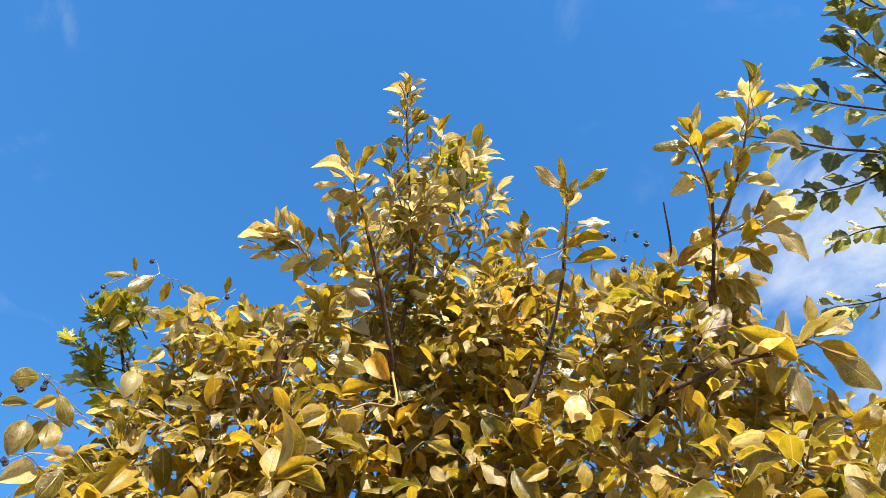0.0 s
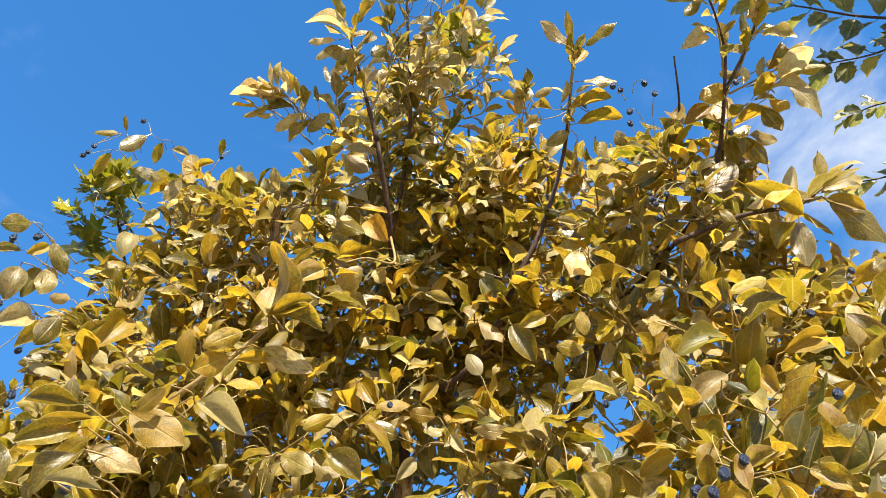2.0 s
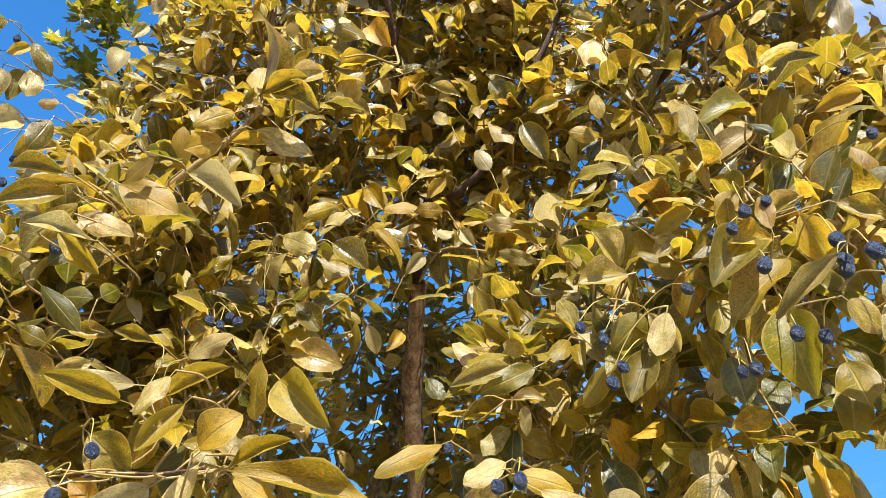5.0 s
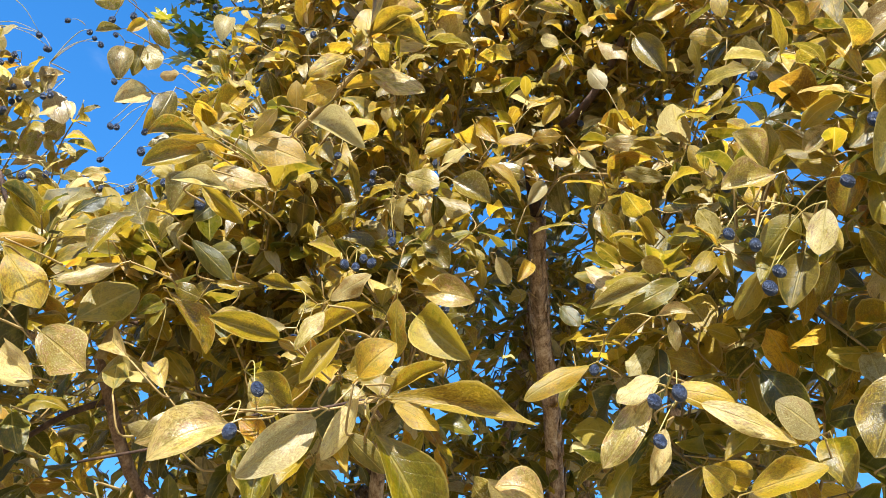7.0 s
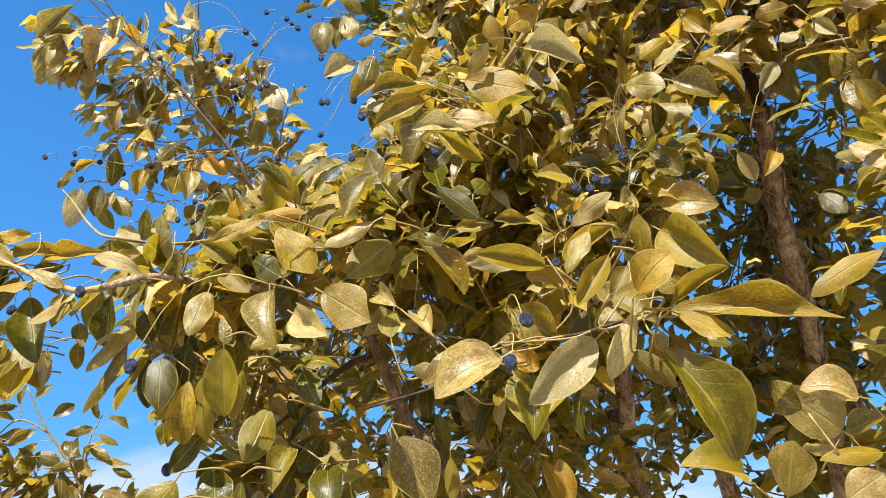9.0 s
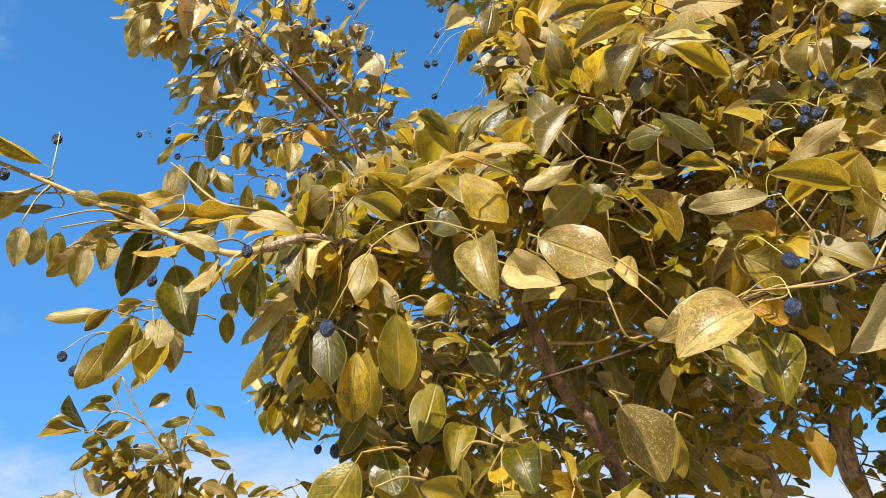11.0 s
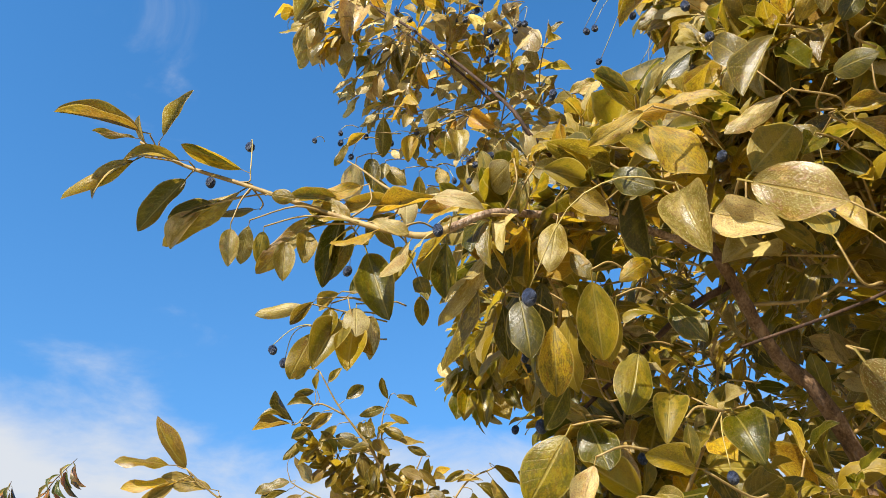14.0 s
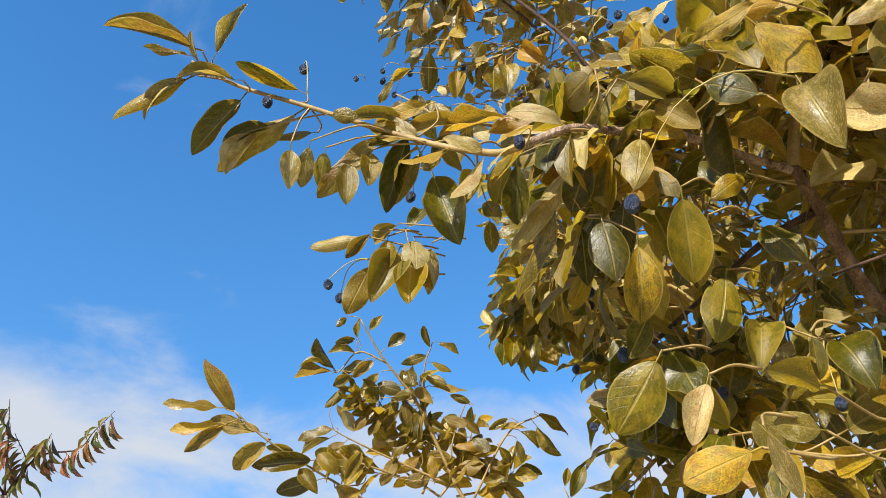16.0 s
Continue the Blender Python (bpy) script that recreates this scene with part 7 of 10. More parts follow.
leaf((-0.754, 1.074, 2.923), (-0.784, 1.104, 2.880), (0.43, -0.57, -0.70), 0.93, leaf_olive)
leaf((-0.710, 1.112, 2.918), (-0.654, 1.143, 2.923), (0.39, -0.59, -0.71), 1.05, leaf_pale)
leaf((-0.773, 1.137, 2.859), (-0.743, 1.137, 2.918), (0.68, -0.65, -0.34), 1.11, leaf_olive)
leaf((-0.511, 1.207, 2.934), (-0.570, 1.227, 2.889), (0.31, -0.64, -0.70), 0.94, leaf_pale)
leaf((-0.663, 1.198, 2.869), (-0.682, 1.186, 2.819), (0.77, -0.63, -0.13), 1.13, leaf_pale)
leaf((-0.716, 1.219, 2.818), (-0.712, 1.214, 2.743), (0.53, -0.84, 0.09), 1.13, leaf_pale)
# low left edge
leaf((-0.696, 0.930, 2.519), (-0.704, 0.895, 2.480), (0.99, -0.15, -0.07), 1.20, leaf_pale)
leaf((-0.707, 0.958, 2.482), (-0.741, 0.943, 2.467), (0.52, -0.62, -0.58), 1.09, leaf_pale)
leaf((-0.668, 0.965, 2.507), (-0.643, 1.006, 2.466), (0.42, -0.75, -0.51), 1.12, leaf_pale)
leaf((-0.671, 0.967, 2.502), (-0.690, 0.953, 2.470), (0.81, -0.54, -0.25), 1.13, leaf_gold)
leaf((-0.708, 0.976, 2.461), (-0.704, 0.981, 2.394), (0.58, -0.82, -0.02), 1.13, leaf_pale)
leaf((-0.683, 0.987, 2.470), (-0.692, 0.996, 2.413), (0.60, -0.77, -0.21), 1.13, leaf_green)
leaf((-0.664, 0.995, 2.477), (-0.666, 0.996, 2.418), (0.60, -0.80, -0.04), 1.13, leaf_pale)
leaf((-0.640, 1.038, 2.446), (-0.689, 1.044, 2.463), (-0.27, -0.85, -0.46), 1.11, leaf_pale)
leaf((-0.689, 1.034, 2.409), (-0.698, 0.987, 2.351), (0.94, -0.31, 0.11), 1.17, leaf_pale)
leaf((-0.652, 1.050, 2.421), (-0.655, 1.037, 2.356), (0.66, -0.74, 0.12), 1.13, leaf_olive)
# leaves hanging from the upper left limb
leaf((-1.186, 0.800, 2.594), (-1.252, 0.789, 2.526), (0.70, -0.33, -0.63), 0.92, leaf_pale, upper_limb)
leaf((-1.205, 0.814, 2.565), (-1.285, 0.804, 2.476), (0.55, -0.73, -0.41), 0.84, leaf_pale, upper_limb)
leaf((-1.229, 0.834, 2.528), (-1.236, 0.811, 2.466), (0.98, -0.18, -0.05), 1.13, leaf_pale, upper_limb)
leaf((-1.263, 0.823, 2.494), (-1.288, 0.823, 2.461), (0.74, -0.35, -0.58), 1.09, leaf_pale, upper_limb)
leaf((-1.244, 0.836, 2.509), (-1.249, 0.830, 2.447), (0.93, -0.36, -0.04), 1.13, leaf_pale, upper_limb)
leaf((-1.232, 0.851, 2.514), (-1.217, 0.855, 2.454), (0.79, -0.59, 0.16), 1.13, leaf_olive, upper_limb)
leaf((-1.217, 0.864, 2.524), (-1.194, 0.870, 2.448), (0.73, -0.66, 0.17), 1.13, leaf_pale, upper_limb)
leaf((-1.174, 0.867, 2.570), (-1.162, 0.846, 2.480), (0.93, -0.32, 0.20), 1.20, leaf_pale, upper_limb)
leaf((-1.217, 0.901, 2.501), (-1.254, 0.899, 2.456), (0.71, -0.39, -0.58), 0.95, leaf_pale, upper_limb)
leaf((-1.207, 0.928, 2.494), (-1.232, 0.959, 2.440), (0.70, -0.42, -0.57), 1.04, leaf_pale, upper_limb)
leaf((-1.192, 0.950, 2.496), (-1.184, 0.944, 2.457), (0.83, -0.50, 0.25), 1.20, leaf_pale, upper_limb)
leaf((-1.172, 0.942, 2.524), (-1.148, 0.949, 2.476), (0.53, -0.83, 0.14), 1.20, leaf_pale, upper_limb)
leaf((-1.155, 0.970, 2.522), (-1.166, 0.974, 2.444), (0.84, -0.53, -0.13), 1.13, leaf_pale, upper_limb)
leaf((-1.149, 0.988, 2.517), (-1.153, 0.989, 2.455), (0.83, -0.55, -0.07), 1.13, leaf_olive, upper_limb)
leaf((-1.183, 1.005, 2.464), (-1.220, 0.993, 2.429), (0.69, -0.46, -0.56), 1.04, leaf_gold, upper_limb)
leaf((-1.146, 1.010, 2.502), (-1.180, 1.028, 2.449), (0.67, -0.47, -0.58), 0.91, leaf_pale, upper_limb)
leaf((-1.178, 1.025, 2.453), (-1.171, 1.014, 2.402), (0.85, -0.48, 0.22), 1.13, leaf_pale, upper_limb)
leaf((-1.153, 1.028, 2.481), (-1.197, 1.036, 2.482), (-0.13, -0.51, -0.85), 1.20, leaf_pale, upper_limb)
leaf((-1.133, 1.064, 2.474), (-1.130, 1.049, 2.418), (0.88, -0.44, 0.15), 1.13, leaf_pale, upper_limb)
leaf((-1.100, 1.076, 2.498), (-1.096, 1.057, 2.448), (0.91, -0.36, 0.21), 1.20, leaf_pale, upper_limb)
leaf((-1.163, 0.931, 2.541), (-1.207, 0.922, 2.543), (0.12, -0.66, -0.74), 1.11, leaf_olive, upper_limb)
leaf((-1.143, 0.869, 2.600), (-1.147, 0.871, 2.543), (0.87, -0.49, -0.08), 1.13, leaf_pale, upper_limb)
leaf((-1.080, 0.946, 2.615), (-1.109, 0.931, 2.596), (0.62, -0.42, -0.66), 0.93, leaf_gold, upper_limb)
leaf((-1.093, 0.953, 2.598), (-1.098, 0.984, 2.572), (0.63, -0.44, -0.65), 1.11, leaf_pale, upper_limb)
leaf((-1.068, 0.982, 2.601), (-1.088, 1.006, 2.566), (0.61, -0.45, -0.65), 1.07, leaf_pale, upper_limb)
leaf((-1.049, 0.950, 2.640), (-1.024, 0.961, 2.592), (0.39, -0.92, -0.00), 1.20, leaf_pale, upper_limb)
leaf((-1.046, 0.998, 2.610), (-1.028, 1.028, 2.576), (0.48, -0.77, -0.42), 1.13, leaf_pale, upper_limb)
leaf((-1.055, 1.036, 2.576), (-1.075, 1.021, 2.500), (0.88, -0.45, -0.14), 1.13, leaf_pale, upper_limb)
leaf((-1.024, 1.069, 2.578), (-0.990, 1.078, 2.522), (0.29, -0.96, 0.02), 1.13, leaf_pale, upper_limb)
leaf((-1.046, 1.079, 2.550), (-1.067, 1.084, 2.492), (0.76, -0.57, -0.32), 1.13, leaf_gold, upper_limb)
leaf((-0.986, 1.093, 2.593), (-0.974, 1.098, 2.528), (0.61, -0.79, 0.06), 1.13, leaf_pale, upper_limb)
leaf((-0.995, 1.125, 2.560), (-0.954, 1.131, 2.490), (0.27, -0.96, 0.07), 1.20, leaf_pale, upper_limb)
leaf((-0.990, 1.168, 2.527), (-0.984, 1.151, 2.467), (0.79, -0.57, 0.22), 1.20, leaf_pale, upper_limb)
leaf((-1.031, 1.155, 2.499), (-1.030, 1.156, 2.419), (0.72, -0.70, 0.00), 1.13, leaf_pale, upper_limb)
leaf((-1.107, 1.123, 2.450), (-1.145, 1.099, 2.428), (0.64, -0.53, -0.56), 1.00, leaf_pale, upper_limb)
leaf((-1.082, 1.127, 2.472), (-1.139, 1.136, 2.462), (0.06, -0.56, -0.83), 1.11, leaf_olive, upper_limb)
leaf((-1.087, 1.040, 2.541), (-1.124, 1.029, 2.580), (0.17, -0.98, -0.13), 1.19, leaf_pale, upper_limb)
leaf((-1.123, 1.034, 2.509), (-1.154, 1.023, 2.552), (0.33, -0.94, -0.00), 1.11, leaf_pale, upper_limb)
leaf((-1.140, 0.936, 2.563), (-1.137, 0.915, 2.517), (0.98, -0.16, 0.12), 1.20, leaf_pale, upper_limb)
leaf((-1.132, 0.975, 2.544), (-1.160, 0.966, 2.566), (0.09, -0.96, -0.27), 1.20, leaf_pale, upper_limb)
leaf((-1.118, 1.009, 2.533), (-1.116, 0.987, 2.488), (0.97, -0.18, 0.13), 1.20, leaf_olive, upper_limb)
leaf((-1.109, 1.087, 2.479), (-1.067, 1.100, 2.442), (0.16, -0.97, -0.16), 1.13, leaf_pale, upper_limb)
leaf((-1.121, 1.141, 2.415), (-1.072, 1.148, 2.373), (0.08, -1.00, -0.06), 1.15, leaf_pale, upper_limb)
# leaves on the thin side twigs
leaf((-1.178, 0.933, 2.349), (-1.194, 0.919, 2.333), (0.79, -0.39, -0.47), 1.12, leaf_pale, upper_limb)
leaf((-1.171, 0.945, 2.347), (-1.201, 0.970, 2.282), (0.73, -0.46, -0.51), 1.11, leaf_olive, upper_limb)
leaf((-1.143, 0.983, 2.353), (-1.138, 0.969, 2.321), (0.93, -0.27, 0.27), 1.20, leaf_pale, upper_limb)
leaf((-1.155, 0.999, 2.321), (-1.155, 0.994, 2.267), (0.85, -0.52, 0.05), 1.13, leaf_olive, upper_limb)
leaf((-1.202, 0.930, 2.318), (-1.231, 0.907, 2.294), (0.75, -0.43, -0.50), 0.86, leaf_gold, upper_limb)
leaf((-1.227, 0.910, 2.297), (-1.256, 0.902, 2.259), (0.61, -0.74, -0.30), 0.84, leaf_gold, upper_limb)
leaf((-1.233, 0.933, 2.267), (-1.268, 0.944, 2.197), (0.77, -0.45, -0.45), 1.06, leaf_pale, upper_limb)
leaf((-1.214, 0.954, 2.278), (-1.212, 0.960, 2.216), (0.83, -0.56, -0.03), 1.13, leaf_olive, upper_limb)
leaf((-1.202, 0.978, 2.274), (-1.201, 0.971, 2.233), (0.88, -0.46, 0.09), 1.13, leaf_pale, upper_limb)
leaf((-1.186, 0.980, 2.295), (-1.166, 0.985, 2.269), (0.40, -0.90, 0.15), 1.12, leaf_pale, upper_limb)
leaf((-1.185, 1.011, 2.266), (-1.211, 1.013, 2.254), (0.34, -0.54, -0.77), 1.12, leaf_olive, upper_limb)
leaf((-1.163, 1.024, 2.285), (-1.142, 1.032, 2.261), (0.38, -0.93, 0.01), 1.12, leaf_olive, upper_limb)
leaf((-1.140, 1.017, 2.325), (-1.148, 1.029, 2.302), (0.38, -0.75, -0.54), 0.84, leaf_green, upper_limb)
leaf((-1.112, 1.047, 2.332), (-1.093, 1.029, 2.262), (0.78, -0.53, 0.34), 1.13, leaf_olive, upper_limb)
leaf((-1.097, 1.063, 2.335), (-1.077, 1.048, 2.267), (0.72, -0.60, 0.34), 1.20, leaf_pale, upper_limb)
leaf((-1.067, 1.110, 2.324), (-1.059, 1.088, 2.274), (0.86, -0.40, 0.31), 1.20, leaf_olive, upper_limb)
leaf((-1.055, 1.122, 2.326), (-1.049, 1.104, 2.254), (0.81, -0.55, 0.21), 1.13, leaf_pale, upper_limb)
leaf((-1.173, 1.037, 2.257), (-1.193, 1.058, 2.202), (0.73, -0.52, -0.45), 1.06, leaf_olive, upper_limb)
leaf((-1.201, 1.027, 2.223), (-1.169, 1.010, 2.146), (0.71, -0.56, 0.42), 1.20, leaf_pale, upper_limb)
leaf((-1.169, 1.058, 2.240), (-1.142, 1.058, 2.200), (0.46, -0.84, 0.30), 1.17, leaf_pale, upper_limb)
leaf((-1.146, 1.060, 2.272), (-1.129, 1.068, 2.230), (0.60, -0.80, 0.08), 1.13, leaf_olive, upper_limb)
leaf((-1.114, 1.095, 2.279), (-1.082, 1.092, 2.203), (0.58, -0.77, 0.27), 1.13, leaf_green, upper_limb)
leaf((-1.072, 1.072, 2.358), (-1.025, 1.081, 2.318), (0.13, -0.99, -0.07), 1.13, leaf_gold, upper_limb)
leaf((-1.033, 1.110, 2.366), (-1.054, 1.074, 2.331), (0.92, -0.28, -0.26), 1.13, leaf_gold, upper_limb)
leaf((-1.078, 1.155, 2.258), (-1.073, 1.126, 2.215), (0.93, -0.25, 0.27), 1.20, leaf_gold, upper_limb)
leaf((-1.030, 1.162, 2.312), (-1.061, 1.159, 2.337), (0.04, -1.00, -0.06), 1.20, leaf_olive, upper_limb)
leaf((-1.108, 1.017, 2.366), (-1.104, 0.993, 2.325), (0.96, -0.18, 0.20), 1.20, leaf_olive, upper_limb)
leaf((-1.205, 0.982, 2.265), (-1.172, 1.003, 2.227), (0.47, -0.88, -0.07), 1.13, leaf_olive, upper_limb)
leaf((-1.226, 0.963, 2.249), (-1.220, 1.012, 2.209), (0.75, -0.48, -0.45), 1.10, leaf_olive, upper_limb)
leaf((-1.222, 1.024, 2.190), (-1.275, 1.016, 2.176), (0.29, -0.69, -0.66), 1.11, leaf_olive, upper_limb)
leaf((-1.114, 1.133, 2.233), (-1.173, 1.132, 2.211), (0.28, -0.66, -0.70), 1.11, leaf_olive, upper_limb)
leaf((-1.057, 1.144, 2.299), (-1.009, 1.147, 2.259), (0.06, -1.00, -0.01), 1.20, leaf_olive, upper_limb)
# near leaves at the foot of the crown
leaf((-0.622, 0.879, 1.607), (-0.657, 0.900, 1.636), (-0.16, -0.88, 0.45), 1.20, leaf_pale)
leaf((-0.847, 1.063, 1.741), (-0.824, 1.034, 1.672), (0.44, -0.77, 0.47), 1.14, leaf_green)
leaf((-0.761, 1.007, 1.698), (-0.747, 0.995, 1.640), (0.43, -0.86, 0.28), 1.13, leaf_pale)
leaf((-0.593, 0.932, 1.623), (-0.575, 0.978, 1.646), (0.86, -0.44, 0.25), 1.20, leaf_green)
leaf((-0.646, 1.045, 1.757), (-0.648, 1.002, 1.702), (0.56, -0.66, 0.50), 1.14, leaf_green)
leaf((-0.607, 1.015, 1.719), (-0.575, 0.983, 1.676), (-0.15, -0.85, 0.50), 1.20, leaf_green)
leaf((-0.745, 1.062, 1.743), (-0.736, 1.018, 1.684), (0.53, -0.64, 0.55), 1.14, leaf_green)
leaf((-0.710, 1.069, 1.777), (-0.707, 1.022, 1.722), (0.61, -0.59, 0.53), 1.17, leaf_green)
leaf((-0.558, 0.894, 1.599), (-0.599, 0.912, 1.591), (-0.33, -0.90, -0.29), 1.11, leaf_olive)
leaf((-0.732, 0.867, 1.582), (-0.718, 0.912, 1.596), (0.93, -0.33, 0.14), 1.11, leaf_olive)
leaf((-1.050, 1.129, 1.599), (-1.030, 1.139, 1.647), (0.63, -0.77, -0.09), 0.78, leaf_green)
leaf((-1.055, 1.123, 1.614), (-1.050, 1.125, 1.639), (0.64, -0.77, -0.09), 1.09, leaf_green)
# hanging yellow leaves of the lower far side
leaf((-1.374, 1.329, 1.989), (-1.401, 1.322, 1.932), (0.70, -0.66, -0.26), 1.00, leaf_pale)
leaf((-1.358, 1.348, 1.984), (-1.393, 1.331, 1.932), (0.70, -0.67, -0.26), 1.06, leaf_olive)
leaf((-1.366, 1.355, 1.943), (-1.337, 1.314, 1.872), (0.67, -0.49, 0.55), 1.13, leaf_olive)
leaf((-1.379, 1.342, 1.943), (-1.360, 1.313, 1.873), (0.71, -0.56, 0.43), 1.13, leaf_green)
leaf((-1.349, 1.372, 1.943), (-1.303, 1.341, 1.865), (0.48, -0.67, 0.56), 1.13, leaf_green)
leaf((-1.333, 1.390, 1.938), (-1.277, 1.383, 1.871), (0.32, -0.88, 0.36), 1.13, leaf_olive)
leaf((-1.305, 1.414, 1.943), (-1.269, 1.407, 1.899), (0.30, -0.88, 0.38), 1.13, leaf_green)
leaf((-1.267, 1.444, 1.954), (-1.283, 1.449, 1.897), (0.63, -0.74, -0.24), 1.08, leaf_gold)
leaf((-1.377, 1.315, 2.012), (-1.384, 1.290, 1.984), (0.92, -0.37, 0.09), 1.13, leaf_pale)
leaf((-1.328, 1.370, 2.001), (-1.317, 1.340, 1.944), (0.75, -0.52, 0.42), 1.13, leaf_olive)
leaf((-1.302, 1.395, 2.000), (-1.306, 1.380, 1.937), (0.74, -0.67, 0.11), 1.13, leaf_pale)
leaf((-1.273, 1.417, 2.011), (-1.278, 1.402, 1.948), (0.72, -0.68, 0.10), 1.13, leaf_olive)
leaf((-1.314, 1.373, 2.024), (-1.267, 1.384, 2.003), (0.18, -0.98, -0.09), 1.13, leaf_pale)
leaf((-1.248, 1.443, 1.999), (-1.235, 1.441, 1.935), (0.58, -0.80, 0.15), 1.13, leaf_pale)
leaf((-1.352, 1.342, 2.012), (-1.304, 1.345, 2.015), (0.08, -0.91, -0.42), 1.13, leaf_olive)
leaf((-1.254, 1.463, 1.930), (-1.235, 1.452, 1.855), (0.57, -0.78, 0.25), 1.13, leaf_green)
# near leaves over the berries, the crown's shade partly put into their darker colours
leaf((0.231, 0.874, 1.780), (0.192, 0.875, 1.714), (-0.11, -0.99, 0.05), 1.14, leaf_olive)
leaf((0.269, 0.843, 1.817), (0.231, 0.838, 1.802), (0.21, -0.96, -0.19), 1.13, leaf_olive)
leaf((0.258, 0.836, 1.789), (0.248, 0.819, 1.755), (-0.30, -0.81, 0.51), 1.13, leaf_green)
leaf((0.152, 0.987, 1.833), (0.184, 0.989, 1.778), (-0.27, -0.94, -0.21), 1.13, leaf_green)
leaf((0.186, 0.942, 1.751), (0.182, 0.914, 1.706), (-0.27, -0.80, 0.53), 1.14, leaf_green)
leaf((0.267, 0.972, 1.744), (0.326, 0.996, 1.740), (0.33, -0.87, -0.36), 1.10, leaf_green)
leaf((0.258, 1.023, 1.769), (0.259, 0.998, 1.738), (-0.49, -0.67, 0.55), 1.20, leaf_green)
leaf((0.090, 1.012, 1.749), (0.136, 1.028, 1.740), (0.25, -0.91, -0.33), 1.11, leaf_gold)
leaf((0.113, 1.011, 1.893), (0.144, 1.013, 1.878), (-0.14, -0.90, -0.41), 1.08, leaf_green)
leaf((0.014, 1.108, 1.937), (0.048, 1.092, 1.935), (-0.39, -0.81, -0.43), 1.13, leaf_pale)
leaf((-0.027, 1.159, 1.943), (-0.001, 1.186, 1.970), (0.70, -0.71, 0.05), 1.15, leaf_green)
leaf((0.165, 0.933, 1.916), (0.134, 0.960, 1.876), (-0.18, -0.88, -0.45), 1.03, leaf_green)
leaf((0.222, 0.921, 1.910), (0.206, 0.944, 1.875), (-0.27, -0.86, -0.44), 1.04, leaf_olive)
leaf((0.225, 0.993, 1.880), (0.209, 0.966, 1.810), (-0.17, -0.90, 0.39), 1.14, leaf_green)
leaf((0.199, 1.045, 1.906), (0.205, 1.017, 1.842), (-0.39, -0.86, 0.34), 1.14, leaf_green)
leaf((0.261, 0.941, 1.841), (0.239, 0.945, 1.811), (-0.10, -0.99, -0.05), 1.13, leaf_olive)
leaf((0.305, 0.903, 1.882), (0.296, 0.883, 1.838), (-0.41, -0.79, 0.45), 1.19, leaf_green)
leaf((0.266, 0.974, 1.892), (0.232, 0.959, 1.851), (0.19, -0.97, 0.17), 1.13, leaf_green)
leaf((0.162, 1.061, 1.888), (0.129, 1.035, 1.847), (0.40, -0.89, 0.23), 1.13, leaf_green)
leaf((0.261, 0.826, 2.173), (0.260, 0.832, 2.127), (-0.36, -0.93, -0.11), 1.13, leaf_olive)
leaf((0.289, 0.763, 2.075), (0.306, 0.756, 2.058), (-0.67, -0.57, -0.48), 1.13, leaf_green)
leaf((0.260, 0.873, 1.965), (0.255, 0.858, 1.905), (-0.40, -0.88, 0.25), 1.14, leaf_green)
leaf((0.025, 1.160, 2.234), (0.002, 1.156, 2.266), (-0.27, -0.91, -0.31), 1.11, leaf_pale)
leaf((0.227, 0.914, 2.098), (0.197, 0.912, 2.068), (0.28, -0.93, -0.21), 1.13, leaf_green)
leaf((0.280, 0.810, 2.031), (0.252, 0.807, 2.001), (0.24, -0.96, -0.11), 1.13, leaf_gold)
leaf((0.241, 0.948, 2.208), (0.204, 0.946, 2.184), (0.32, -0.84, -0.44), 1.13, leaf_olive)
leaf((0.212, 1.040, 2.341), (0.171, 1.020, 2.338), (0.33, -0.54, -0.78), 1.13, leaf_olive)
leaf((0.153, 1.007, 2.384), (0.110, 0.997, 2.356), (0.50, -0.68, -0.53), 1.13, leaf_gold)
leaf((0.206, 0.995, 2.384), (0.209, 1.001, 2.345), (-0.27, -0.95, -0.18), 1.13, leaf_olive)
leaf((-0.011, 1.068, 2.407), (-0.037, 1.080, 2.443), (-0.63, -0.75, -0.22), 1.20, leaf_pale)
leaf((-0.040, 1.022, 2.447), (0.010, 1.036, 2.436), (0.03, -0.64, -0.77), 0.88, leaf_pale)
leaf((-0.386, 0.945, 1.926), (-0.418, 0.932, 1.912), (0.49, -0.76, -0.42), 1.06, leaf_pale)
leaf((-0.431, 0.831, 1.826), (-0.465, 0.835, 1.853), (0.01, -0.99, 0.16), 1.20, leaf_pale)
leaf((-0.441, 0.837, 1.797), (-0.458, 0.853, 1.837), (0.51, -0.70, 0.50), 1.20, leaf_green)
leaf((-0.433, 0.900, 1.821), (-0.458, 0.901, 1.858), (0.29, -0.93, 0.23), 1.11, leaf_pale)
leaf((-0.117, 1.091, 2.055), (-0.105, 1.111, 2.023), (0.13, -0.85, -0.50), 1.12, leaf_pale)
leaf((-0.078, 1.143, 2.074), (-0.092, 1.126, 2.039), (0.52, -0.83, 0.20), 1.13, leaf_olive)
leaf((-0.044, 1.177, 2.019), (-0.022, 1.165, 1.986), (-0.38, -0.92, 0.07), 1.13, leaf_green)
leaf((-0.081, 1.182, 2.198), (-0.053, 1.178, 2.235), (0.31, -0.90, -0.32), 1.11, leaf_pale)
leaf((-0.021, 1.125, 2.276), (-0.065, 1.134, 2.289), (-0.34, -0.74, -0.59), 1.11, leaf_gold)
